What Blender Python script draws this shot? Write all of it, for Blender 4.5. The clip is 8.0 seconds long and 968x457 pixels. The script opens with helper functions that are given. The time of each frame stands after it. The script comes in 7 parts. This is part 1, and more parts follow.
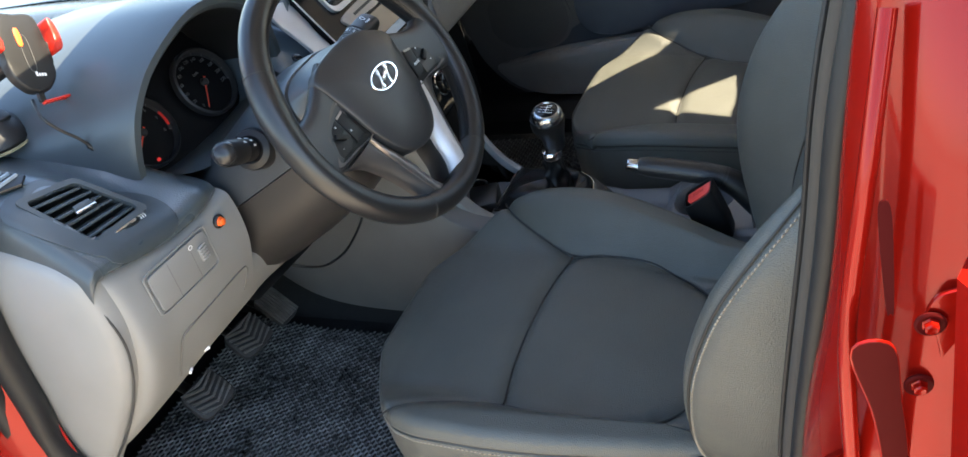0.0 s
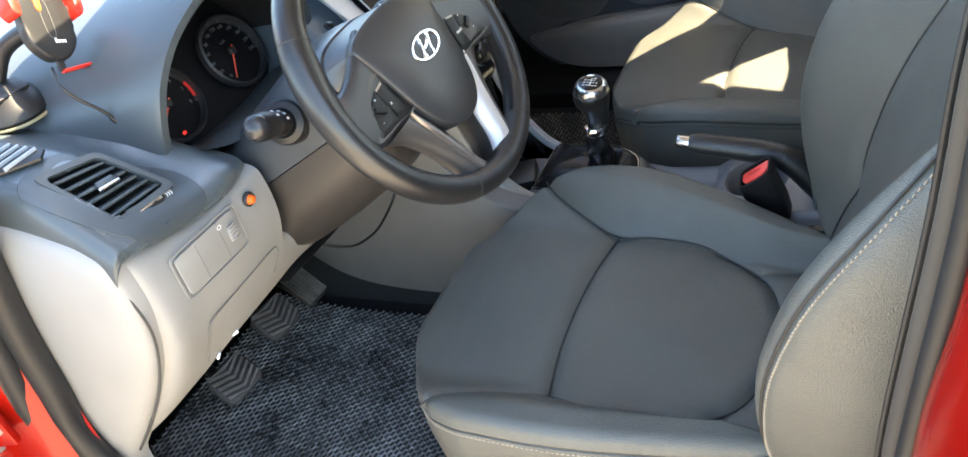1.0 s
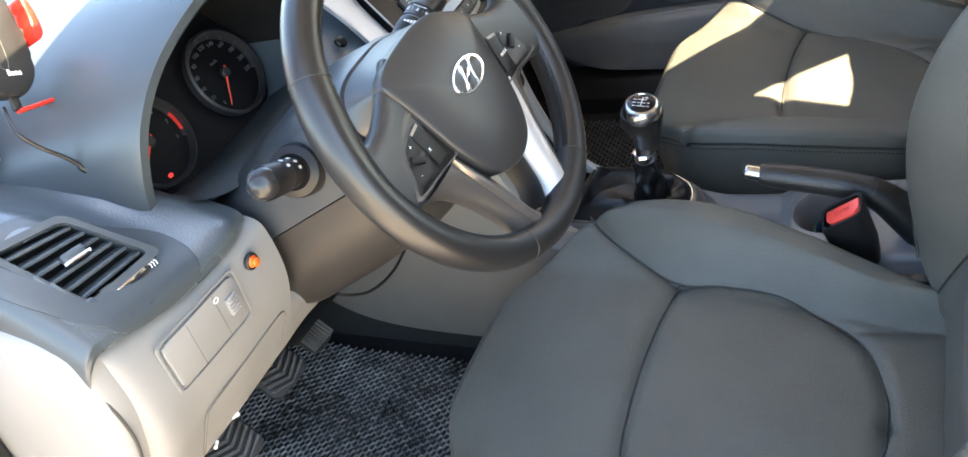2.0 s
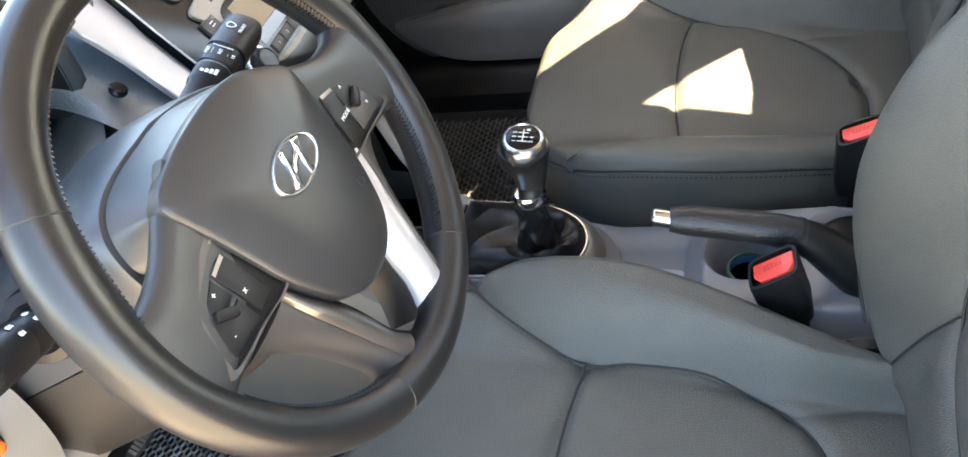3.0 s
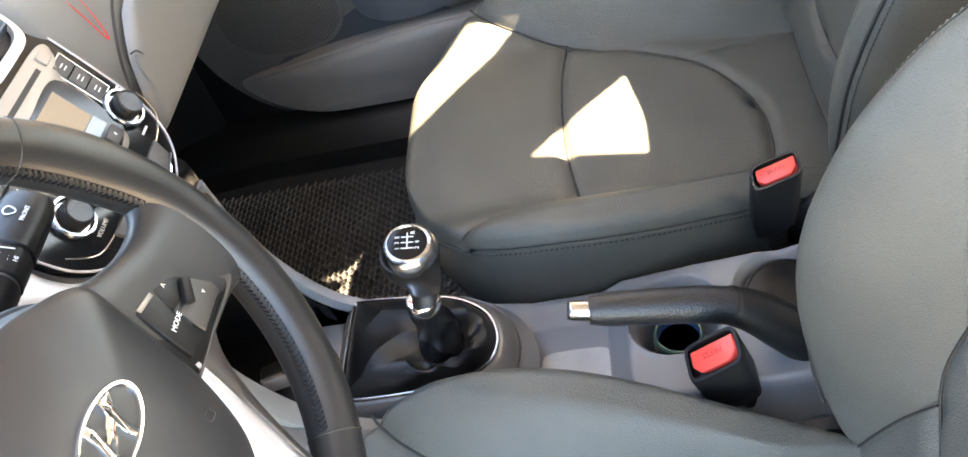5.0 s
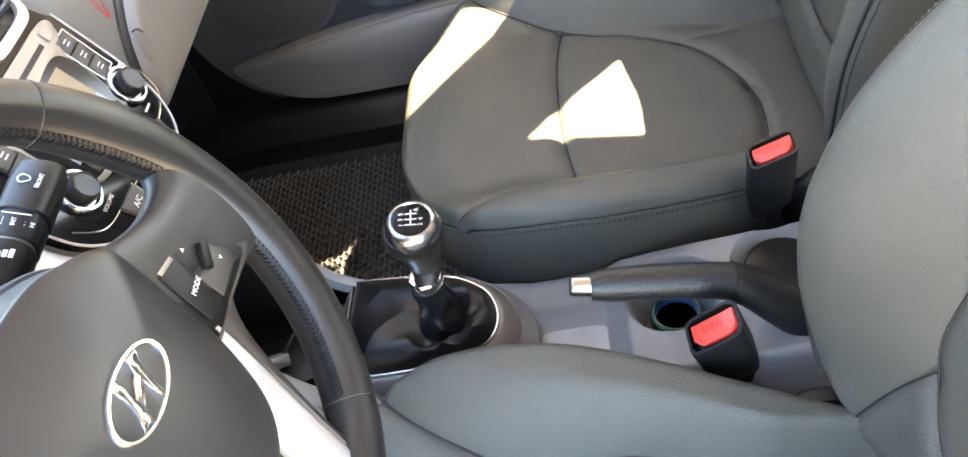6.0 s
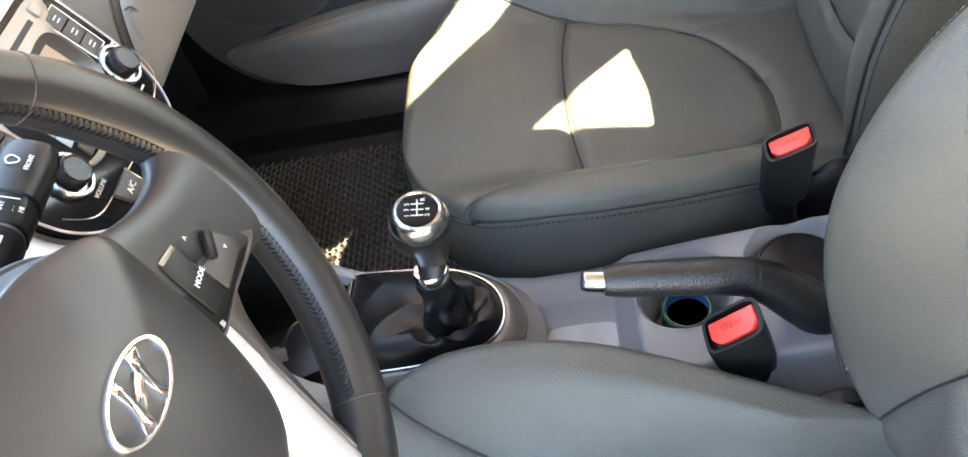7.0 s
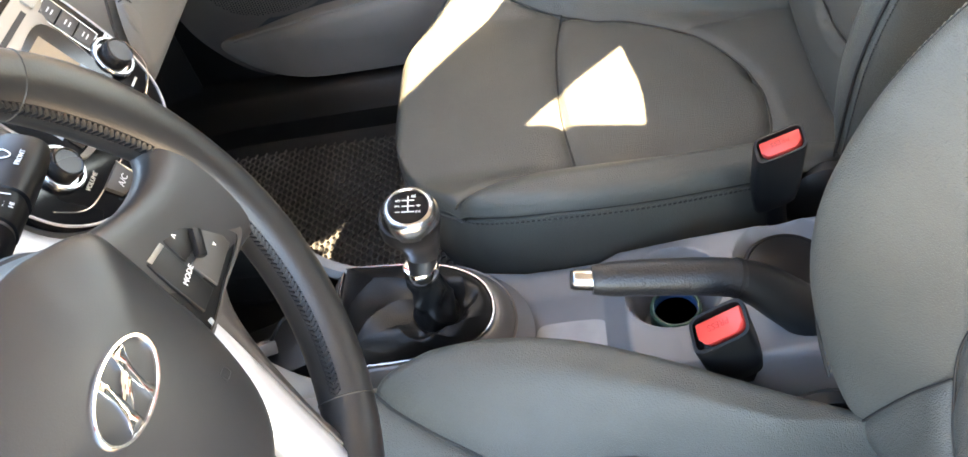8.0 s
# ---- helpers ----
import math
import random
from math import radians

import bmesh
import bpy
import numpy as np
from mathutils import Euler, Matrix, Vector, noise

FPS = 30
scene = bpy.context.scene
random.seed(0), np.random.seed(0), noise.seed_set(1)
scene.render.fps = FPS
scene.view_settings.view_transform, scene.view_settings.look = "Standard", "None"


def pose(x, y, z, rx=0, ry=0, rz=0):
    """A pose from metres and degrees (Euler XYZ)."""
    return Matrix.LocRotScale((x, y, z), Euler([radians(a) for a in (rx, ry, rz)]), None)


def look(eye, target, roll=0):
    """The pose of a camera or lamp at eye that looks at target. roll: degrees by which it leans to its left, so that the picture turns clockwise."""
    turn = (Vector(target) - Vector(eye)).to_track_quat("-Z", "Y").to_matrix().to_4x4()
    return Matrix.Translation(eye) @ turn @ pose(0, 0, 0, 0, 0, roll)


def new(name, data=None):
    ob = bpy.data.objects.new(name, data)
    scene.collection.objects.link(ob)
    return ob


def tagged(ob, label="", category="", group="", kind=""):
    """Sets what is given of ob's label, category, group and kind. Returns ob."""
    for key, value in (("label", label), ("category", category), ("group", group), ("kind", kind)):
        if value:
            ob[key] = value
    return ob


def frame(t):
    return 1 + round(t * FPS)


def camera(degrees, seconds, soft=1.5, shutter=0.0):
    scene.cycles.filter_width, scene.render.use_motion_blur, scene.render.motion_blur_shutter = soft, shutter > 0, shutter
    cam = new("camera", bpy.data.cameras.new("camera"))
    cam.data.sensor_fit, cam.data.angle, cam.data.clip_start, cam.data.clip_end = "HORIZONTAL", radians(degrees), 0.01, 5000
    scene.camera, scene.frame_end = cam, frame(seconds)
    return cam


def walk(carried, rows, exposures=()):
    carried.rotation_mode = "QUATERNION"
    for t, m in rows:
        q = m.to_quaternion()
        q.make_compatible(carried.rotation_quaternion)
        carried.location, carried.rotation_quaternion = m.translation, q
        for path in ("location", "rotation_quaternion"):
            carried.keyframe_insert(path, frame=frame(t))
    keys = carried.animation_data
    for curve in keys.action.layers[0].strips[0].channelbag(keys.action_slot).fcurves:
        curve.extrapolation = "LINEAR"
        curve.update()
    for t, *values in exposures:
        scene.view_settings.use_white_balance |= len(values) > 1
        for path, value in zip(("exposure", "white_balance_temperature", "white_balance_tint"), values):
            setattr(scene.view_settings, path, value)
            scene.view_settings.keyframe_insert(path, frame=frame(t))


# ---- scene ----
cam = camera(57.5, 8.0)
EXPOSURES = [(0.0, 2.75, 6680, 4), (0.4, 3.15, 6980, 4), (1.0, 3.55, 7180, 5), (2.4, 3.9, 7580, 7), (3.5, 4.38, 7950, 8), (4.0, 4.53, 7950, 8), (5.5, 4.58, 8050, 9), (8.0, 4.58, 8050, 9)]
PATH = [
    (0, (-1.142, -0.586, 1.336), (0.269, 0.319, 0.245), -18.4),
    (0.5, (-1.108, -0.535, 1.322), (0.262, 0.402, 0.207), -18.9),
    (1, (-1.102, -0.523, 1.314), (0.259, 0.412, 0.186), -18.9),
    (1.2, (-1.077, -0.508, 1.313), (0.279, 0.426, 0.178), -19.1),
    (2.3, (-0.907, -0.337, 1.279), (0.431, 0.523, 0.066), -18.8),
    (2.5, (-0.869, -0.323, 1.268), (0.451, 0.501, 0.011), -18.9),
    (2.7, (-0.813, -0.309, 1.254), (0.522, 0.448, -0.029), -18.4),
    (3, (-0.712, -0.277, 1.248), (0.658, 0.326, -0.079), -16.7),
    (3.2, (-0.667, -0.27, 1.249), (0.714, 0.272, -0.092), -16.5),
    (3.5, (-0.609, -0.259, 1.249), (0.786, 0.215, -0.103), -17.0),
    (4, (-0.542, -0.263, 1.246), (0.857, 0.158, -0.12), -19.8),
    (4.2, (-0.532, -0.262, 1.243), (0.858, 0.148, -0.137), -20.1),
    (5.3, (-0.543, -0.247, 1.241), (0.828, 0.113, -0.17), -19.8),
    (5.5, (-0.548, -0.241, 1.241), (0.822, 0.106, -0.174), -19.4),
    (6, (-0.555, -0.233, 1.239), (0.814, 0.098, -0.181), -19.0),
    (6.5, (-0.545, -0.225, 1.229), (0.825, 0.085, -0.194), -18.4),
    (7, (-0.534, -0.207, 1.219), (0.825, 0.094, -0.218), -17.6),
    (7.5, (-0.531, -0.203, 1.219), (0.821, 0.091, -0.225), -16.7),
    (8, (-0.532, -0.212, 1.225), (0.811, 0.08, -0.229), -16.6),
]
walk(cam, [(t, look(eye, target, roll)) for t, eye, target, roll in PATH], EXPOSURES)

# ---- daylight ----
SUN = Vector((0.38, -0.71, 1.0)).normalized()
world = bpy.data.worlds.new("sky")
scene.world = world
world.use_nodes = True
_n = world.node_tree.nodes
_sky = _n.new("ShaderNodeTexSky")
_sky.sky_type = "NISHITA"
_sky.sun_disc = False
_sky.sun_elevation = math.asin(SUN.z)
_sky.sun_rotation = math.atan2(SUN.x, SUN.y)
_n["Background"].inputs["Strength"].default_value = 0.15
world.node_tree.links.new(_sky.outputs[0], _n["Background"].inputs[0])
sun = new("sun", bpy.data.lights.new("sun", "SUN"))
sun.data.energy, sun.data.angle, sun.data.color = 5.0, radians(0.5), (1.0, 0.84, 0.64)
sun.matrix_world = look(SUN * 10, (0, 0, 0))


# ---- materials ----
def material(name, color, rough=0.5, metal=0.0, vary=0.15, scale=30.0, bump=0.0, bump_scale=400.0, coat=0.0, cells=False, spec=0.5, wear_glint=0.0):
    m = bpy.data.materials.new(name)
    m.use_nodes = True
    nt = m.node_tree
    b = nt.nodes["Principled BSDF"]
    b.inputs["Roughness"].default_value = rough
    b.inputs["Metallic"].default_value = metal
    b.inputs["Specular IOR Level"].default_value = spec
    b.inputs["Coat Weight"].default_value = coat
    b.inputs["Coat Roughness"].default_value = 0.04
    co = nt.nodes.new("ShaderNodeTexCoord")
    n1 = nt.nodes.new("ShaderNodeTexNoise")
    n1.inputs["Scale"].default_value = scale
    n1.inputs["Detail"].default_value = 6
    n2 = nt.nodes.new("ShaderNodeTexNoise")
    n2.inputs["Scale"].default_value = scale * 0.13
    n2.inputs["Detail"].default_value = 3
    add = nt.nodes.new("ShaderNodeMath")
    add.operation = "ADD"
    for n in (n1, n2):
        nt.links.new(co.outputs["Object"], n.inputs["Vector"])
    nt.links.new(n1.outputs["Fac"], add.inputs[0])
    nt.links.new(n2.outputs["Fac"], add.inputs[1])
    ramp = nt.nodes.new("ShaderNodeValToRGB")
    ramp.color_ramp.elements[0].position, ramp.color_ramp.elements[1].position = 0.7 / 2, 1.3 / 2
    lo = [c * (1 - vary) for c in color]
    hi = [min(1, c * (1 + vary) + wear_glint) for c in color]
    ramp.color_ramp.elements[0].color, ramp.color_ramp.elements[1].color = (*lo, 1), (*hi, 1)
    half = nt.nodes.new("ShaderNodeMath")
    half.operation = "MULTIPLY"
    half.inputs[1].default_value = 0.5
    nt.links.new(add.outputs[0], half.inputs[0])
    nt.links.new(half.outputs[0], ramp.inputs[0])
    nt.links.new(ramp.outputs[0], b.inputs["Base Color"])
    rr = nt.nodes.new("ShaderNodeMapRange")
    rr.inputs["From Min"].default_value, rr.inputs["From Max"].default_value = 0.3, 0.7
    rr.inputs["To Min"].default_value, rr.inputs["To Max"].default_value = max(0, rough - 0.06), min(1, rough + 0.06)
    nt.links.new(n2.outputs["Fac"], rr.inputs["Value"])
    nt.links.new(rr.outputs[0], b.inputs["Roughness"])
    if bump:
        bp = nt.nodes.new("ShaderNodeBump")
        bp.inputs["Strength"].default_value = bump
        bp.inputs["Distance"].default_value = 0.001
        if cells:
            v = nt.nodes.new("ShaderNodeTexVoronoi")
            v.feature = "SMOOTH_F1"
            v.inputs["Scale"].default_value = bump_scale
            nt.links.new(co.outputs["Object"], v.inputs["Vector"])
            nt.links.new(v.outputs["Distance"], bp.inputs["Height"])
        else:
            v = nt.nodes.new("ShaderNodeTexNoise")
            v.inputs["Scale"].default_value = bump_scale
            v.inputs["Detail"].default_value = 4
            nt.links.new(co.outputs["Object"], v.inputs["Vector"])
            nt.links.new(v.outputs["Fac"], bp.inputs["Height"])
        nt.links.new(bp.outputs[0], b.inputs["Normal"])
    return m


LEATHER = material("seat_leather", (0.077, 0.0785, 0.0690), 0.41, vary=0.12, scale=14, bump=0.66, bump_scale=960, cells=True, spec=0.48)
THREAD = material("thread", (0.27, 0.235, 0.18), 0.8)
THREAD_DARK = material("dark_thread", (0.030, 0.0285, 0.027), 0.7)
WHEEL_LEATHER = material("wheel_leather", (0.0145, 0.0145, 0.015), 0.36, vary=0.15, scale=20, bump=0.06, bump_scale=900, cells=True)
PAD = material("dark_plastic", (0.027, 0.0278, 0.030), 0.38, vary=0.08, scale=30, bump=0.08, bump_scale=1500, spec=0.6)
DASH = material("slate_plastic", (0.056, 0.072, 0.084), 0.30, vary=0.10, scale=25, bump=0.32, bump_scale=560, cells=True, spec=1.0)
# column plastic with the warm light from the ground mixed into its colour
SHROUD = material("column_plastic", (0.024, 0.0220, 0.0208), 0.40, vary=0.08, scale=25, bump=0.12, bump_scale=1200, spec=0.55)
LIGHT = material("light_grey_plastic", (0.198, 0.195, 0.188), 0.5, vary=0.05, scale=18, bump=0.15, bump_scale=1300)
CONSOLE = material("console_plastic", (0.185, 0.193, 0.209), 0.42, vary=0.07, scale=18, bump=0.12, bump_scale=1300)
SILVER = material("satin_silver", (0.52, 0.505, 0.50), 0.42, 0.65, vary=0.05, scale=30)
CHROME = material("chrome", (0.85, 0.85, 0.86), 0.08, 1.0, vary=0.03)
BLACK = material("black_plastic", (0.008, 0.008, 0.0085), 0.45, vary=0.2, scale=40, bump=0.1, bump_scale=1500)
GLOSS = material("gloss_black", (0.007, 0.007, 0.008), 0.12, vary=0.1, scale=10, spec=0.22)
RUBBER = material("rubber", (0.016, 0.016, 0.017), 0.6, vary=0.25, scale=60, bump=0.2, bump_scale=600)
PEDAL = material("worn_rubber", (0.060, 0.058, 0.055), 0.6, vary=0.35, scale=50, bump=0.3, bump_scale=700, wear_glint=0.02)
# strong fine tone variation paints glints onto the lattice
MAT = material("mat_rubber", (0.105, 0.103, 0.100), 0.22, vary=0.8, scale=95, bump=0.3, bump_scale=500, wear_glint=0.08)
MAT_GREY = material("mat_rubber_grey", (0.085, 0.083, 0.080), 0.34, vary=0.2, scale=95, bump=0.3, bump_scale=500, wear_glint=0.02)
CARPET = material("carpet", (0.010, 0.010, 0.011), 0.95, vary=0.3, scale=80, bump=0.8, bump_scale=900)
RED = material("red_paint", (0.225, 0.005, 0.0025), 0.22, 0.2, vary=0.06, scale=15, coat=0.26, spec=0.12)
RED_PLASTIC = material("red_plastic", (0.75, 0.07, 0.055), 0.4, vary=0.06, scale=20)
ORANGE = material("orange_plastic", (0.85, 0.13, 0.02), 0.35, vary=0.05)
WHITE = material("white_print", (0.75, 0.75, 0.74), 0.6, vary=0.03)
REDPRINT = material("red_print", (0.7, 0.03, 0.02), 0.6, vary=0.03)
LCD = material("display", (0.30, 0.225, 0.14), 0.45, vary=0.04)
LCD_BLUE = material("display_blue", (0.30, 0.36, 0.40), 0.25, vary=0.04)
DOORGREY = material("door_trim", (0.075, 0.080, 0.092), 0.5, vary=0.08, scale=25, bump=0.15, bump_scale=900, cells=True)
DOORLIGHT = material("door_trim_taupe", (0.210, 0.196, 0.182), 0.5, vary=0.07, scale=25, bump=0.15, bump_scale=900, cells=True)
DOORBROWN = material("door_trim_dark_taupe", (0.098, 0.088, 0.082), 0.55, vary=0.08, scale=25, bump=0.15, bump_scale=900, cells=True)
GROUND = material("concrete_ground", (0.50, 0.435, 0.345), 0.9, vary=0.25, scale=3, bump=0.5, bump_scale=60)
CHAMPAGNE = material("champagne_silver", (0.33, 0.30, 0.265), 0.42, 0.55, vary=0.05, scale=30)
SATIN_GREY = material("satin_grey", (0.15, 0.145, 0.14), 0.36, 0.4, vary=0.06, scale=30)
BEZEL = material("bezel_taupe", (0.080, 0.071, 0.065), 0.42, 0.3, vary=0.06, scale=30)
# bluish dark plastic; on the upper column cover the blue imitates sky light
SPOKE = material("spoke_plastic", (0.029, 0.034, 0.040), 0.45, vary=0.06, scale=20, bump=0.06, bump_scale=1500, spec=0.75)
# satin silver darkened and browned, imitating reflections of the dim cabin
SILVER_DIM = material("satin_silver_dim", (0.24, 0.21, 0.19), 0.36, 0.8, vary=0.22, scale=26)
SILVER_DARK = material("dial_silver", (0.035, 0.035, 0.038), 0.45, 0.3, vary=0.05)
OUTLET_GREY = material("outlet_grey", (0.26, 0.29, 0.32), 0.4, vary=0.06)
CHROME_SATIN = material("satin_chrome", (0.50, 0.50, 0.50), 0.24, 1.0, vary=0.04)
BLACK_SATIN = material("satin_black", (0.009, 0.009, 0.0095), 0.42, vary=0.15, scale=30, bump=0.05, bump_scale=1500, spec=0.35)
STALK = material("stalk_black", (0.009, 0.009, 0.010), 0.42, vary=0.12, scale=30, spec=0.3)
ENDCAP = material("stalk_grey_cap", (0.022, 0.022, 0.023), 0.22, 0.2, vary=0.06, spec=0.4)
SWITCH = material("switch_black", (0.008, 0.008, 0.008), 0.42, vary=0.12, scale=40, spec=0.22)
KEY = material("key_grey", (0.055, 0.052, 0.048), 0.42, vary=0.08, scale=40)
KNOB = material("knob_grey", (0.013, 0.0125, 0.012), 0.25, vary=0.08, scale=40)
SLATE_SMOOTH = material("slate_smooth", (0.043, 0.053, 0.060), 0.40, vary=0.06, scale=20, bump=0.08, bump_scale=1500)
GAUGE_BLACK = material("gauge_black", (0.005, 0.005, 0.006), 0.5, vary=0.1, scale=20, spec=0.08)
PRINT_GREY = material("dial_print", (0.10, 0.10, 0.105), 0.6, vary=0.03)
NEEDLE = material("needle_red", (0.75, 0.05, 0.02), 0.4, vary=0.03)
GAP = material("joint_dark", (0.035, 0.034, 0.033), 0.8, vary=0.1)
LINER = material("tray_liner", (0.34, 0.36, 0.38), 0.6, vary=0.14, scale=40)
GAITER = material("gaiter_leather", (0.0060, 0.0060, 0.0064), 0.37, vary=0.15, scale=30, bump=0.25, bump_scale=900, cells=True, spec=0.34)
GRIP = material("grip_rubber", (0.018, 0.018, 0.0185), 0.38, vary=0.12, scale=30, bump=0.45, bump_scale=560, cells=True)
RED_DARK = material("red_moulded", (0.45, 0.03, 0.025), 0.5, vary=0.05)
GREEN = material("green_plastic", (0.028, 0.075, 0.050), 0.4, vary=0.15)
BLUE = material("blue_paper", (0.02, 0.09, 0.22), 0.5, vary=0.1)
CLEARISH = material("clear_plastic", (0.16, 0.165, 0.17), 0.12, vary=0.2, scale=90)
GREYDARK = material("dark_grey", (0.07, 0.07, 0.07), 0.5)
RED_CLAMP = material("red_clamp", (0.42, 0.016, 0.008), 0.35, vary=0.08)
AMBER = material("amber_gel", (0.22, 0.19, 0.11), 0.3, vary=0.1)
MAT_BACK = material("mat_backing", (0.012, 0.012, 0.013), 0.55, vary=0.4, scale=30)
# darker door grey, shade of the pocket's inside put into the colour
DOORDARK = material("door_recess_shade", (0.035, 0.038, 0.046), 0.6, vary=0.08, scale=25)
TUNNEL = material("tunnel_plastic", (0.105, 0.101, 0.096), 0.55, vary=0.08, scale=20, bump=0.15, bump_scale=1200)
SILL = material("sill_black", (0.008, 0.008, 0.0085), 0.45, vary=0.2, scale=25, bump=0.15, bump_scale=900)
SEALRUB = material("seal_rubber", (0.010, 0.0105, 0.0115), 0.5, vary=0.2, scale=50, spec=0.3)
TAUPE_TRIM = material("pillar_taupe", (0.050, 0.044, 0.038), 0.75, vary=0.06, scale=20, bump=0.1, bump_scale=1000, spec=0.15)
# body red darkened by hand, for shade that the flat pillar pieces don't catch
RED_SHADE = material("red_shaded", (0.055, 0.003, 0.003), 0.6, vary=0.1, scale=15, spec=0.05)
STEEL = material("bare_steel", (0.30, 0.29, 0.28), 0.45, 0.9, vary=0.3, scale=60)
# near-black for thin tubes that paint the shade in creases between leather panels
SEAM_SHADE = material("seam_shadow", (0.02, 0.0195, 0.018), 0.6, vary=0.1)
HEADLINER = material("headliner", (0.58, 0.565, 0.54), 0.9, vary=0.05, scale=20)

# material of the added window screen; lets through soft light to brighten that side
SUN_MASK = bpy.data.materials.new("sun_mask_fabric")
SUN_MASK.use_nodes = True
_nt = SUN_MASK.node_tree
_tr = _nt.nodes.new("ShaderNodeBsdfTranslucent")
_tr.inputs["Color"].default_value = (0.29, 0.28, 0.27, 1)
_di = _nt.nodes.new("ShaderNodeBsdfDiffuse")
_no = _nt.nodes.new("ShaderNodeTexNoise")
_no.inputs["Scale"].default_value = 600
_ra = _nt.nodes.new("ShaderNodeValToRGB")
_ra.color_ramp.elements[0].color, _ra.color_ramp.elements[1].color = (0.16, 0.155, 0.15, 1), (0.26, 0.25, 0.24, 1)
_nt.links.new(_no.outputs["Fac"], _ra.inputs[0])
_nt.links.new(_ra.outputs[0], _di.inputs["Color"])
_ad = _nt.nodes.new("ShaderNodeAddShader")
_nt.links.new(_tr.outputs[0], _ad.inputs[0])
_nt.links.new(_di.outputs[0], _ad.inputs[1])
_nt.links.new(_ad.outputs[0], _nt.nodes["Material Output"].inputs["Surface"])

REDGLOW = bpy.data.materials.new("warning_glow")
REDGLOW.use_nodes = True
_b = REDGLOW.node_tree.nodes["Principled BSDF"]
_b.inputs["Base Color"].default_value = (0.6, 0.02, 0.02, 1)
_b.inputs["Emission Color"].default_value = (1.0, 0.04, 0.03, 1)
_b.inputs["Emission Strength"].default_value = 0.08


# ---- mesh tools ----
def empty(name):
    return new(name)


def part(name, bm, mat, parent=None, label="", smooth=True, m=None):
    """Link a bmesh as one mesh object under a thing or a part."""
    if m is not None:
        bmesh.ops.transform(bm, matrix=m, verts=bm.verts)
    me = bpy.data.meshes.new(name)
    bmesh.ops.recalc_face_normals(bm, faces=bm.faces)
    bm.to_mesh(me)
    bm.free()
    for p in me.polygons:
        p.use_smooth = smooth
    if smooth:
        me.set_sharp_from_angle(angle=radians(40))
    me.materials.append(mat)
    ob = new(name, me)
    if parent is not None:
        ob.parent = parent
    if label:
        tagged(ob, label)
    return ob


def box(x0, x1, y0, y1, z0, z1, r=0.0, seg=2):
    bm = bmesh.new()
    bmesh.ops.create_cube(bm, size=1)
    for v in bm.verts:
        v.co = Vector(((x0, x1)[v.co.x > 0], (y0, y1)[v.co.y > 0], (z0, z1)[v.co.z > 0]))
    if r:
        bmesh.ops.bevel(bm, geom=list(bm.edges), offset=r, segments=seg, profile=0.5, affect="EDGES", clamp_overlap=True)
    return bm


def catmull(pts, n, closed=False):
    """n points along a smooth curve through pts."""
    P = [np.array(p, float) for p in pts]
    k = len(P)
    out = []
    spans = k if closed else k - 1
    for i in range(n):
        u = i / (n if closed else n - 1) * spans
        j = min(int(u), spans - 1)
        f = u - j
        if closed:
            a, b, c, d = P[(j - 1) % k], P[j % k], P[(j + 1) % k], P[(j + 2) % k]
        else:
            a, b, c, d = P[max(j - 1, 0)], P[j], P[j + 1], P[min(j + 2, k - 1)]
        out.append(0.5 * (2 * b + (c - a) * f + (2 * a - 5 * b + 4 * c - d) * f * f + (3 * b - a - 3 * c + d) * f ** 3))
    return out


def loft(sections, closed=False, caps=False):
    """A skin through sections of equal length; closed: each section is a ring."""
    bm = bmesh.new()
    rows = [[bm.verts.new(p) for p in s] for s in sections]
    n = len(rows[0])
    for a, b in zip(rows, rows[1:]):
        for i in range(n if closed else n - 1):
            j = (i + 1) % n
            bm.faces.new((a[i], a[j], b[j], b[i]))
    if caps:
        bm.faces.new(rows[0])
        bm.faces.new(rows[-1])
    return bm


def thick(bm, t):
    bmesh.ops.recalc_face_normals(bm, faces=bm.faces)
    bmesh.ops.solidify(bm, geom=list(bm.faces), thickness=t)
    return bm


def lathe(profile, seg=32):
    """A turned body from (radius, height) pairs round z."""
    return loft([[(r * math.cos(a), r * math.sin(a), h) for a in [2 * math.pi * i / seg for i in range(seg)]] for r, h in profile], True, True)


def tube(path, r, seg=10, n=None):
    """A round tube along a path; r is a number or one per point."""
    pts = [Vector(p) for p in (catmull(path, n) if n else path)]
    rs = [r] * len(pts) if not hasattr(r, "__len__") else list(np.interp(np.linspace(0, 1, len(pts)), np.linspace(0, 1, len(r)), r))
    secs = []
    side = None
    for i, p in enumerate(pts):
        d = (pts[min(i + 1, len(pts) - 1)] - pts[max(i - 1, 0)]).normalized()
        if side is None:
            side = d.orthogonal().normalized()
        side = (side - d * side.dot(d)).normalized()
        up = d.cross(side)
        secs.append([p + (side * math.cos(a) + up * math.sin(a)) * rs[i] for a in [2 * math.pi * k / seg for k in range(seg)]])
    return loft(secs, True, True)


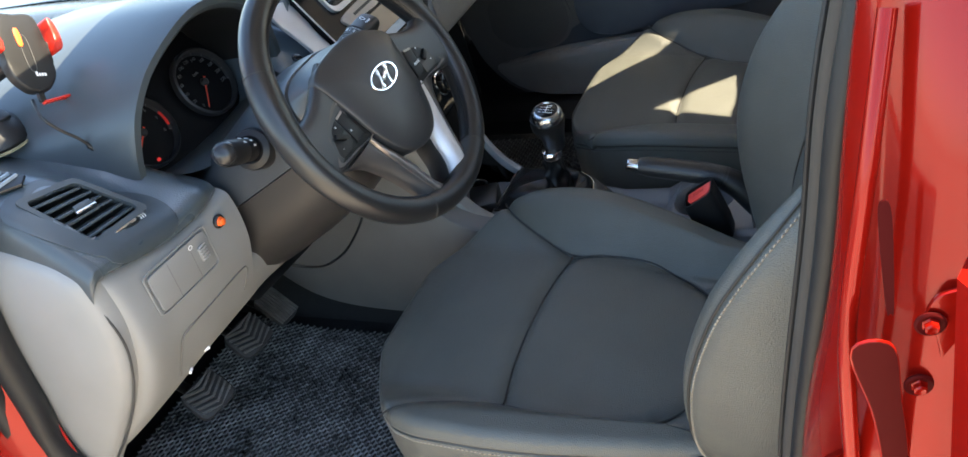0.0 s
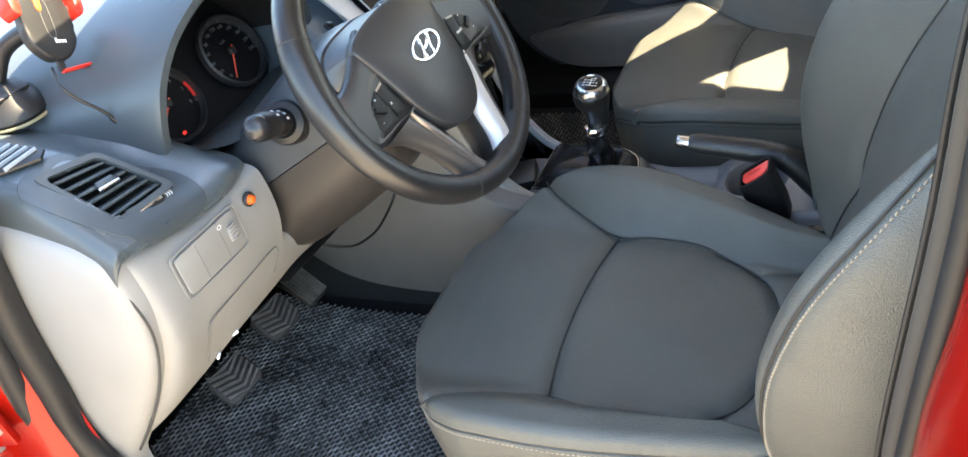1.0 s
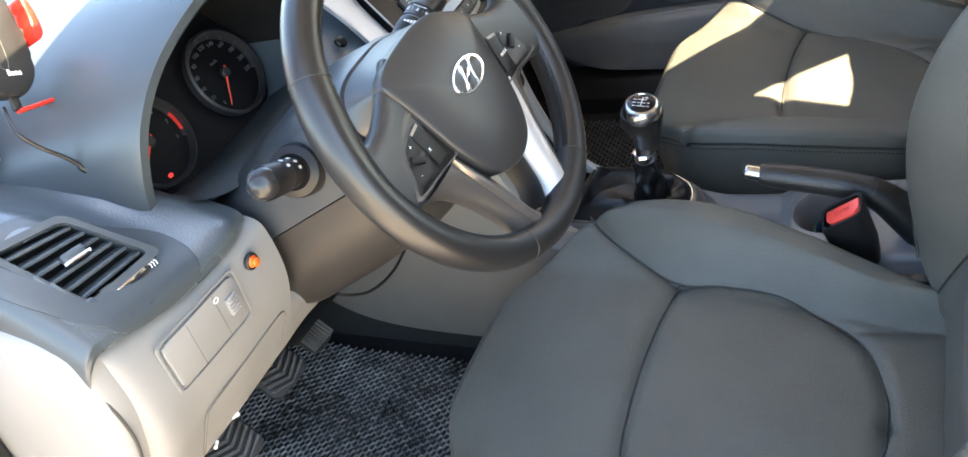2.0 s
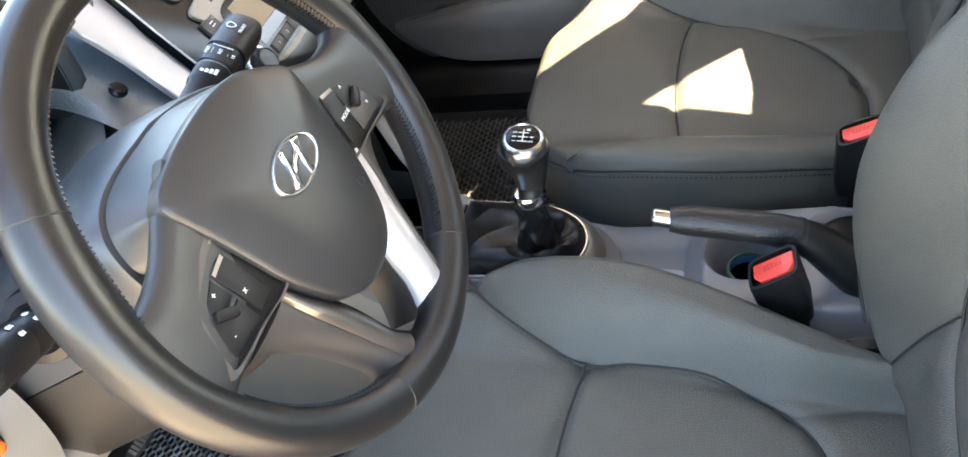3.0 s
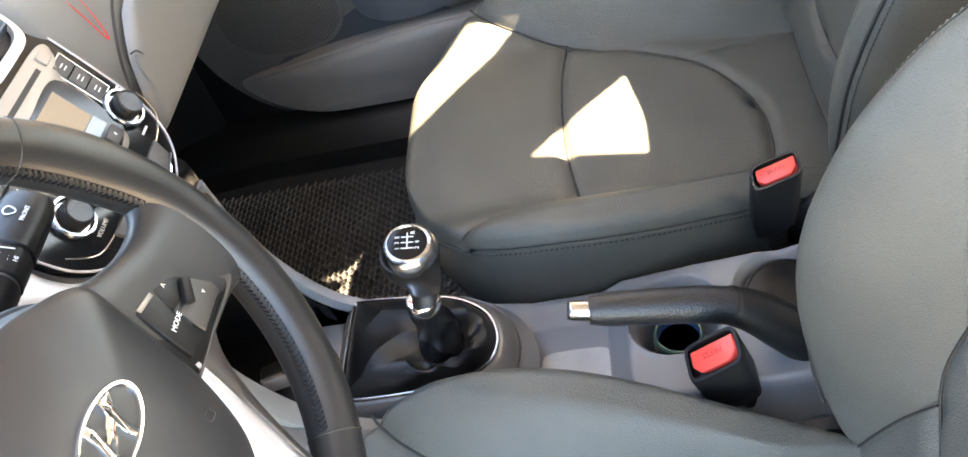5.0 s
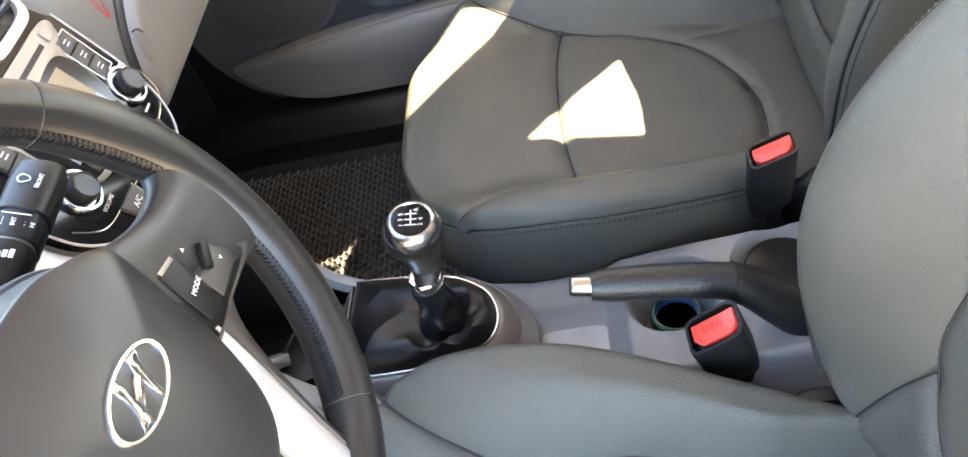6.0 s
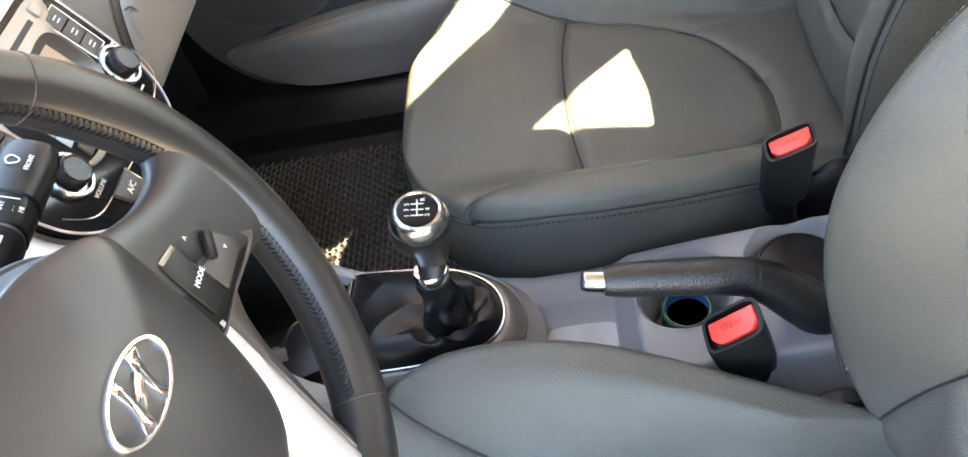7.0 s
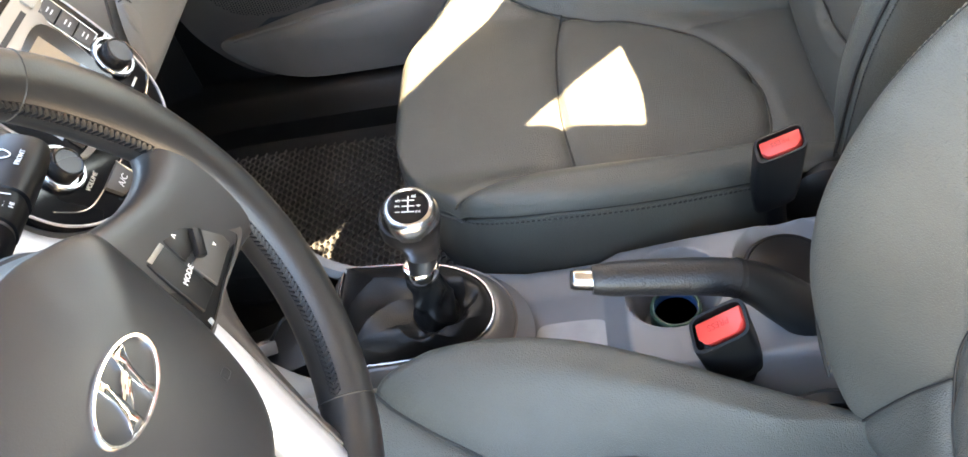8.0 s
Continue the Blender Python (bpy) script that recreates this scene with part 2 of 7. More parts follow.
def plate(outline, t, bevel=0.0, seg=2):
    """A flat piece with the 2D outline, from z = 0 up to t, with softened upper edges."""
    bm = bmesh.new()
    f = bm.faces.new([bm.verts.new((x, y, 0)) for x, y in outline])
    bmesh.ops.recalc_face_normals(bm, faces=bm.faces)
    if f.normal.z > 0:
        f.normal_flip()
    r = bmesh.ops.extrude_face_region(bm, geom=[f])
    top = [v for v in r["geom"] if isinstance(v, bmesh.types.BMVert)]
    for v in top:
        v.co.z += t
    if bevel:
        es = [e for e in bm.edges if e.verts[0] in top and e.verts[1] in top]
        bmesh.ops.bevel(bm, geom=es, offset=bevel, segments=seg, profile=0.5, affect="EDGES", clamp_overlap=True)
    return bm


def ring(outer, inner, t):
    """A flat frame between two outlines of equal length."""
    o0, o1 = [(x, y, 0) for x, y in outer], [(x, y, t) for x, y in outer]
    i0, i1 = [(x, y, 0) for x, y in inner], [(x, y, t) for x, y in inner]
    bm = loft([o0, o1, i1, i0, o0], True)
    bmesh.ops.remove_doubles(bm, verts=bm.verts, dist=1e-6)
    return bm


def superellipse(a, b, n=4.0, k=48):
    out = []
    for i in range(k):
        t = 2 * math.pi * i / k
        c, s_ = math.cos(t), math.sin(t)
        out.append((a * math.copysign(abs(c) ** (2 / n), c), b * math.copysign(abs(s_) ** (2 / n), s_)))
    return out


def join(*bms):
    out = bmesh.new()
    for b in bms:
        me = bpy.data.meshes.new("tmp")
        b.to_mesh(me)
        b.free()
        out.from_mesh(me)
        bpy.data.meshes.remove(me)
    return out


def lettering(name, text, size, m, mat, parent, align="CENTER", depth=0.0002):
    """Raised writing, lying in its own xy plane, at the pose m."""
    cu = bpy.data.curves.new(name, "FONT")
    cu.body, cu.size, cu.align_x, cu.align_y, cu.extrude = text, size, align, "CENTER", depth
    cu.resolution_u = 2
    tmp = bpy.data.objects.new("tmp", cu)
    me = bpy.data.meshes.new_from_object(tmp)
    me.name = name
    bpy.data.objects.remove(tmp)
    bpy.data.curves.remove(cu)
    me.transform(m)
    me.materials.clear()
    me.materials.append(mat)
    ob = new(name, me)
    ob.parent = parent
    return ob


def facing(origin, elev, yaw=0):
    """A frame whose x runs to the car's right, y up the face and z out of it towards the rear, leaning back by elev degrees."""
    return pose(*origin, 90 - elev, 0, yaw)


def bits(place_list, size, mat, name, parent, label=""):
    """Small boxes (stitches, ribs) as one part: each entry a place, a direction and an up vector."""
    bm = bmesh.new()
    l, w, h = size
    for p, d, u in place_list:
        d = Vector(d).normalized()
        u = Vector(u)
        u = (u - d * u.dot(d)).normalized()
        s_ = d.cross(u)
        vs = []
        for a in (-1, 1):
            for b, c in ((-1, -1), (1, -1), (0.6, 1), (-0.6, 1)):
                vs.append(bm.verts.new(Vector(p) + d * (a * l / 2 * (1 if c < 0 else 0.75)) + s_ * (b * w / 2) + u * (c * h / 2)))
        for q in ((0, 1, 2, 3), (7, 6, 5, 4), (0, 4, 5, 1), (1, 5, 6, 2), (2, 6, 7, 3), (3, 7, 4, 0)):
            bm.faces.new([vs[i] for i in q])
    ob = part(name, bm, mat, parent, label, smooth=False)
    tagged(ob, kind="stuff")
    return ob


# ---- seats ----
def seg_dist(X, Y, line):
    """Distance of every (X, Y) from a polyline."""
    best = np.full(X.shape, 9.0)
    for (x0, y0), (x1, y1) in zip(line, line[1:]):
        dx, dy = x1 - x0, y1 - y0
        k = np.clip(((X - x0) * dx + (Y - y0) * dy) / (dx * dx + dy * dy + 1e-12), 0, 1)
        best = np.minimum(best, np.hypot(X - x0 - k * dx, Y - y0 - k * dy))
    return best


def padded(half_width, y0, y1, height, edge, skirt, seams, power=5.0, nu=190, nv=200, groove=()):
    """A padded cushion over (x, y): rounded outline, crowned top height(x, y), soft edges, sunken seams, and a skirt down to z = skirt(x, y)."""
    mid, L = (y0 + y1) / 2, (y1 - y0) / 2
    th = np.linspace(-1, 1, nv)
    yy = np.sin(th * math.pi / 2) * 0.5 + th * 0.5
    yy = np.clip(yy, -0.9995, 0.9995)
    ss = np.sin(np.linspace(-1, 1, nu) * math.pi / 2) * 0.45 + np.linspace(-1, 1, nu) * 0.55
    Y = (mid + L * yy)[:, None] * np.ones(nu)[None]
    HW = half_width(Y[:, 0]) * (1 - np.abs(yy) ** power) ** (1 / power)
    X = HW[:, None] * ss[None]
    d = np.minimum((1 - np.abs(ss))[None] * HW[:, None], ((1 - np.abs(yy)) * L)[:, None] + 0 * X)
    q = np.clip(edge - d, 0, edge)
    Z = height(X, Y) - (edge - np.sqrt(np.maximum(edge * edge - q * q, 0)))
    for line, dep, wd in seams:
        Z = Z - dep * np.exp(-(seg_dist(X, Y, line) / wd) ** 2)
    bm = bmesh.new()
    V = [[bm.verts.new((X[i, j], Y[i, j], Z[i, j])) for j in range(nu)] for i in range(nv)]
    for i in range(nv - 1):
        for j in range(nu - 1):
            bm.faces.new((V[i][j], V[i][j + 1], V[i + 1][j + 1], V[i + 1][j]))
    loop = [V[0][j] for j in range(nu)] + [V[i][-1] for i in range(1, nv)] + [V[-1][j] for j in range(nu - 2, -1, -1)] + [V[i][0] for i in range(nv - 2, 0, -1)]
    prev = loop
    for drop, f, out in [(d, 0, o) for d, o in groove] + [(0, f, 0.004 * math.sin(f * math.pi) - 0.012 * f * f) for f in (0.2, 0.35, 0.5, 0.65, 0.8, 1.0)]:
        cur = []
        for v in loop:
            zb = skirt(v.co.x, v.co.y)
            bulge = 1 + out / 0.25
            z = v.co.z - drop if f == 0 else v.co.z + (zb - v.co.z) * f
            cur.append(bm.verts.new((v.co.x * bulge, mid + (v.co.y - mid) * bulge, z)))
        for a in range(len(loop)):
            b = (a + 1) % len(loop)
            bm.faces.new((prev[a], prev[b], cur[b], cur[a]))
        prev = cur
    bm.faces.new(prev)
    return bm


def outline_run(half_width, y0, y1, power, gap, lo=-0.92):
    """Points every gap metres round a padded cushion's outline, with their directions."""
    mid, L = (y0 + y1) / 2, (y1 - y0) / 2
    half = []
    for k in range(500):
        a = k / 499
        yy = lo + (0.9995 - lo) * math.sin(a * math.pi / 2)
        y = mid + L * yy
        half.append((float(half_width(np.array([y]))[0]) * (1 - abs(yy) ** power) ** (1 / power), y))
    pts = [Vector(p) for p in half + [(-x, y) for x, y in half[::-1]]]
    out, carry = [], 0.0
    for a, b in zip(pts, pts[1:]):
        l = (b - a).length
        s_ = carry
        while s_ < l:
            out.append((a.lerp(b, s_ / l), (b - a).normalized()))
            s_ += gap
        carry = s_ - l
    return out


def smooth_interp(v, xs, ys):
    """Interpolation without kinks: the mean of five shifted linear readings."""
    w = (xs[-1] - xs[0]) * 0.05
    return sum(np.interp(v + k * w, xs, ys) for k in (-2, -1, 0, 1, 2)) / 5


def seat(name, label, m, thread, recline=22, front=0.219, lead=0.0, skew=0.0, shrink=0.0, corner=0.0):
    """A car seat: origin on the cushion's cross seam, x right, y forward, z up."""
    root = empty(name)
    tagged(root, label, "car seat", "front seats")

    def hw(y):
        return smooth_interp(y, [-0.46, -0.30, -0.20, -0.09, 0.0, 0.08, 0.14, 0.18, 0.23], [0.180, 0.180, 0.200, 0.242, 0.253, 0.262, 0.272, 0.245 + 0.6 * corner, 0.175 + corner])

    def top(x, y):
        z = smooth_interp(y, [-0.40, -0.25, -0.1, 0.0, 0.1, 0.2, 0.26], [-0.075, -0.056, -0.032, -0.016, -0.004, -0.004, -0.016])
        ax = np.abs(x)
        bol = np.clip((ax - 0.138) / np.maximum(hw(y) - 0.172, 0.028), 0, 1)
        bol = bol * bol * (3 - 2 * bol)
        z = z + bol * smooth_interp(y, [-0.46, -0.3, -0.195, -0.09, 0.0, 0.08, 0.14, 0.20], [0.030, 0.036, 0.050, 0.060, 0.062, 0.050, 0.034, 0.006])
        pil = np.cos(np.clip(x / 0.16, -1, 1) * math.pi / 2) * 0.006
        return z + pil * np.interp(y, [-0.3, 0.0, 0.2], [1, 0.6, 1.0])

    inner = catmull([(0.236, 0.134), (0.214, 0.122), (0.192, 0.096), (0.168, 0.050), (0.150, 0.0), (0.155, -0.05), (0.15, -0.13), (0.11, -0.205), (0.04, -0.235), (0, -0.238)], 80)
    cross = catmull([(-0.150, 0.0), (-0.08, 0.010), (0, 0.013), (0.08, 0.010), (0.150, 0.0)], 40)
    wing = catmull([(0.122, -0.190), (0.133, -0.235), (0.148, -0.290)], 12)

    def warp(c):
        return [(x * (1 - 2.0 * shrink * min(max(-y / 0.06, 0), 1) * (x > 0)), y * (1 - shrink * min(max(-y / 0.15, 0), 1)) + skew * x * min(max(-y / 0.15, 0), 1)) for x, y in c]

    seam_lines = [(warp(inner), 1.0), (warp([(-x, y) for x, y in inner]), 1.0), (cross, 0.9), (warp(wing), 0.5), (warp([(-x, y) for x, y in wing]), 0.5)]
    seams = []
    for c, k in seam_lines:
        seams += [(c, 0.0055 * k, 0.0100), (c, 0.0035 * k, 0.0030)]

    def low(x, y):
        return -0.15 + 0.0 * x

    bm = padded(hw, -0.46, front, top, 0.016, low, seams, power=3.0, groove=((0.002, 0.0010), (0.004, 0.0008), (0.0055, -0.0028), (0.0075, -0.0028), (0.009, 0.0008), (0.016, 0.0014)))
    part("cushion", bm, LEATHER, root)
    for c, k in seam_lines[:3]:
        # dark tube along the seam's bottom, painted crease shade
        part("cushion_seam_shade", tube([(x, y, float(top(np.array(x), np.array(y))) - 0.0090 * k + 0.0014) for x, y in c if abs(x) < 0.226], 0.0013, 6), SEAM_SHADE, root)
    # piping groove and stitch row round the sides and front
    run, line = [], []
    for p, d in outline_run(hw, -0.46, front, 3.0, 0.0056):
        n_ = Vector((d.y, -d.x)).normalized()
        z = float(top(np.array(p.x), np.array(p.y))) - 0.016
        run.append(((p.x + n_.x * 0.0012, p.y + n_.y * 0.0012, z - 0.0130), (d.x, d.y, 0), (n_.x, n_.y, 0)))
        line.append((p.x - n_.x * 0.0016, p.y - n_.y * 0.0016, z - 0.0065))
    bits(run, (0.0042, 0.0018, 0.0020), thread, "side_stitching", root)
    part("side_seam_shade", tube(line[::2], 0.0014, 6), SEAM_SHADE, root)
    # recliner covers at the rear corners
    for sx in (-1, 1):
        part("recliner_cover", lathe([(0.046, 0.0), (0.046, 0.012), (0.040, 0.018), (0.020, 0.020), (0.001, 0.020)], 32), BLACK_SATIN, root, m=pose(sx * 0.185, -0.262, -0.070, 0, 90 * sx, 0))
    # seat base below the cushion
    part("base_cover", box(-0.235, 0.235, -0.36, 0.16, -0.205, -0.125, 0.02), BLACK, root)
    for sx in (-0.19, 0.19):
        part("rail", box(sx - 0.02, sx + 0.02, -0.34, 0.16, -0.232, -0.195, 0.004), BLACK, root)

    # backrest, built lying down: x across, y up its height, z out of its front
    def bhw(y):
        return smooth_interp(y, [0, 0.12, 0.3, 0.40, 0.50, 0.62], [0.235, 0.255, 0.262, 0.250, 0.190, 0.140])

    def btop(x, y):
        ax = np.abs(x)
        bol = np.clip((ax - 0.125) / 0.110, 0, 1)
        bol = bol * bol * (3 - 2 * bol)
        amp = smooth_interp(y, [0, 0.06, 0.13, 0.22, 0.32, 0.42, 0.55], [0.040, 0.056, 0.078, 0.088, 0.080, 0.050, 0.02])
        z = smooth_interp(y, [0, 0.1, 0.25, 0.45, 0.62], [0.0, 0.010, 0.014, 0.006, -0.012])
        fwd = np.clip((-x - 0.02) / 0.20, 0, 1)
        fwd = fwd * fwd * (3 - 2 * fwd) * smooth_interp(y, [0, 0.08, 0.2, 0.35, 0.55], [0.2, 0.7, 1.0, 1.0, 0.6])
        return z + amp * bol + lead * fwd + 0.006 * np.cos(np.clip(x / 0.14, -1, 1) * math.pi / 2)

    bseam = catmull([(0.0, 0.062), (0.05, 0.065), (0.094, 0.078), (0.122, 0.099), (0.140, 0.128), (0.147, 0.175), (0.148, 0.30), (0.135, 0.45), (0.12, 0.58)], 44)
    wingb = catmull([(0.135, 0.118), (0.148, 0.078), (0.160, 0.030), (0.168, -0.010)], 14)
    bs = []
    for c, k in ((bseam, 1.0), (wingb, 0.7)):
        for side in (c, [(-x, y) for x, y in c]):
            bs += [(side, 0.0055 * k, 0.0100), (side, 0.0035 * k, 0.0030)]
    rim = [(float(bhw(y)) * (1 - abs((y - 0.30) / 0.32) ** 5) ** 0.2 - 0.0115, y) for y in np.linspace(0.0, 0.59, 60)]
    for side in (rim, [(-x, y) for x, y in rim]):
        bs += [(side, 0.0030, 0.0032)]
    bb = padded(bhw, -0.02, 0.62, btop, 0.032, lambda x, y: -0.085, bs)
    lean = pose(0, -0.293, -0.035, 90 - recline, 0, 180)
    part("backrest", bb, LEATHER, root, m=lean)
    for c, k in ((bseam, 1.0), (wingb, 0.7)):
        for sx in (-1, 1):
            # same painted crease shade along the backrest's seams
            part("backrest_seam_shade", tube([lean @ Vector((sx * x, y, float(btop(np.array(sx * x), np.array(y))) - 0.0090 * k + 0.0014)) for x, y in c if x < 0.222], 0.0011, 6), SEAM_SHADE, root)
    run = []
    for sx in (-1, 1):
        line = []
        for i in range(110):
            y = 0.02 + i * 0.005
            xe = float(bhw(y)) * (1 - abs((y - 0.30) / 0.32) ** 5) ** 0.2
            zt = float(btop(np.array(sx * xe), np.array(y)))
            p = lean @ Vector((sx * (xe - 0.0057 + 0.0006), y, zt - 0.0135))
            run.append((p, lean.to_3x3() @ Vector((0, 1, 0)), lean.to_3x3() @ Vector((sx * 0.82, 0, 0.58))))
            line.append(lean @ Vector((sx * (xe - 0.0115), y, zt - 0.0092)))
        part("backrest_seam_shade", tube(line[::2], 0.0016, 6), SEAM_SHADE, root)
    bits(run, (0.0042, 0.0015, 0.0018), thread, "backrest_stitching", root)
    head = padded(lambda y: np.interp(y, [0, 0.2], [0.135, 0.12]), 0.66, 0.85, lambda x, y: 0.03 + 0 * x - 0.02 * (x / 0.13) ** 2, 0.03, lambda x, y: -0.06, [], nu=30, nv=30)
    part("headrest", head, LEATHER, root, m=lean)
    for sx in (-0.06, 0.06):
        part("headrest_post", tube([lean @ Vector((sx, 0.56, -0.02)), lean @ Vector((sx, 0.68, -0.02))], 0.006), CHROME, root)
    root.matrix_basis = m
    return root


seat("driver_seat", "dark grey leather car seat with stitched bolsters", pose(-0.335, -0.108, 0.568), THREAD, lead=0.028)
seat("passenger_seat", "dark grey leather car seat beside the centre console", pose(0.331, -0.178, 0.548), THREAD_DARK, 16.2, 0.217, 0.0, 0.24, 0.06, 0.028)

# ---- steering wheel ----
HUB = (-0.332, 0.023, 0.927)
wheel = tagged(empty("steering_wheel"), "dark grey leather steering wheel with silver lower spokes", "steering wheel")
WM = facing(HUB, 26.5)
RIM_R, RIM_C = 0.1622, Vector((0.0015, -0.0030, 0.0))


def rim_point(a, t, grow=0.0):
    """A point of the rim's skin: a clockwise from the top, t round the section; swollen grips beside the arms."""
    deg = math.degrees(a) % 360
    deg = min(deg, 360 - deg)
    swell = 0.0026 * math.exp(-((deg - 68) / 16) ** 2)
    d = Vector((math.sin(a), math.cos(a), 0))
    c, s_ = math.cos(t), math.sin(t)
    ri = 0.0156 + swell * (1.6 if c < 0 else 0.4) + grow
    return RIM_C + d * (RIM_R + ri * math.copysign(abs(c) ** 0.92, c)) + Vector((0, 0, (0.0168 + swell * 0.6 + grow) * math.copysign(abs(s_) ** 0.92, s_)))


secs = [[rim_point(2 * math.pi * i / 180, 2 * math.pi * k / 28) for k in range(28)] for i in range(180)]
secs.append(secs[0])
bm = loft(secs, True)
bmesh.ops.remove_doubles(bm, verts=bm.verts, dist=1e-6)
part("rim", bm, WHEEL_LEATHER, wheel, m=WM)
# leather joints across the rim and lacing along its inner side
for deg in (54, 153, 206, 306):
    path = [WM @ rim_point(radians(deg), math.pi * (0.05 + 1.9 * k / 24) - 0.5 * math.pi, -0.0001) for k in range(25)]
    part("leather_joint", tube(path, 0.0007, 6), SEAM_SHADE, wheel)
lace, ridge = [], []
for lo_, hi_ in ((-52, -8), (8, 82), (108, 152), (206, 252), (278, 304)):
    n_st = int((hi_ - lo_) / 1.25)
    for side_t in (2.62, 3.02):
        ridge.append([WM @ rim_point(radians(lo_ + (hi_ - lo_) * k / 40), side_t, -0.0006) for k in range(41)])
    for i in range(n_st + 1):
        a = radians(lo_ + (hi_ - lo_) * i / n_st)
        for t, lean_ in ((2.72, 0.75), (2.92, -0.75)):
            p = rim_point(a, t, 0.0002)
            n_ = (rim_point(a, t, 0.004) - p).normalized()
            along = (rim_point(a, t + 0.05) - rim_point(a, t - 0.05)).normalized()
            tg = Vector((math.cos(a), -math.sin(a), 0))
            lace.append((WM @ p, WM.to_3x3() @ (along + tg * lean_), WM.to_3x3() @ n_))
bits(lace, (0.0042, 0.0013, 0.0018), STALK, "lacing", wheel, "dark cross-stitched lacing")
for r_ in ridge:
    part("lacing_edge", tube(r_, 0.0007, 6), STALK, wheel)
AIR = [(0, 0.0635), (0.042, 0.0615), (0.067, 0.0568), (0.0790, 0.0505), (0.0818, 0.0440), (0.0780, 0.030), (0.0735, 0.0135), (0.0680, -0.012), (0.0622, -0.038), (0.0525, -0.0615), (0.0420, -0.0785), (0.0290, -0.0895), (0.014, -0.0950), (0, -0.0962)]
AIR_R = [(0, 0.0635), (0.032, 0.0590), (0.050, 0.0505), (0.0675, 0.0400), (0.0755, 0.0300)] + AIR[6:]
air = catmull(AIR_R + [(-x, y) for x, y in AIR[-2:0:-1]], 120, True)
secs = [[(x * k, (y + 0.014) * k - 0.014, h) for x, y in air] for k, h in ((0.97, -0.020), (0.99, -0.008), (1.0, 0.000), (1.0, 0.0092), (0.9975, 0.0102), (0.990, 0.0110), (0.94, 0.0128), (0.82, 0.0162), (0.64, 0.0198), (0.44, 0.0222), (0.22, 0.0233), (0.02, 0.0235))]
part("airbag_cover", loft(secs, True, True), PAD, wheel, m=WM)
# hub shroud behind the cover: widens upwards and back to the column's mouth
def column_half(w, ht, k=33):
    """The upper half of the column cover's section: flat-topped with soft corners, falling to the right."""
    out = []
    for i in range(k):
        t = math.pi * i / (k - 1)
        c, g = math.cos(t), math.sin(t)
        x = w * math.copysign(abs(c) ** 0.48, c)
        out.append((x, -0.010 + (ht + 0.010) * g ** 0.48 * (1 - 3.6 * max(0.0, x - 0.01))))
    return out


mouth = column_half(0.0925, 0.0690, 121)
mouth_a = [math.atan2(y + 0.010, x) for x, y in mouth]
mouth_r = [math.hypot(x, y + 0.010) for x, y in mouth]
secs = []
for f in (0.0, 0.12, 0.3, 0.55, 0.8, 0.95, 1.0):
    row = []
    for x, y in air:
        a, r0 = math.atan2(y + 0.010, x), math.hypot(x, y + 0.010) * 0.975
        up = min(max((y + 0.006) / 0.030, 0.0), 1.0)
        up = up * up * (3 - 2 * up)
        r1 = float(np.interp(a, mouth_a, mouth_r)) if a > 0 else r0
        r_ = r0 + (r1 - r0) * up * f ** 0.75 if r1 > r0 else r0 + (r1 - r0) * f * up
        row.append((r_ * math.cos(a), -0.010 + r_ * math.sin(a), 0.0055 - 0.042 * f))
    secs.append(row)
part("hub_cowl", loft(secs, True, True), SPOKE, wheel, m=WM)


def blade(outer, inner, z_out, z_mid, z_in, thick_):
    """A spoke blade between two curves, crowned in the middle, with rounded edges."""
    rows = []
    for (ox, oy), (ix, iy) in zip(outer, inner):
        top_r, low_r = [], []
        for k in range(9):
            f = k / 8
            z = z_out * (1 - f) * (1 - 2 * f) + z_mid * 4 * f * (1 - f) + z_in * f * (2 * f - 1)
            e = 0.0022 * max(0.0, abs(f - 0.5) - 0.36) / 0.14
            top_r.append((ox + (ix - ox) * f, oy + (iy - oy) * f, z - e))
            low_r.append((ox + (ix - ox) * f, oy + (iy - oy) * f, z - thick_ + e))
        rows.append(top_r + low_r[::-1])
    return rows


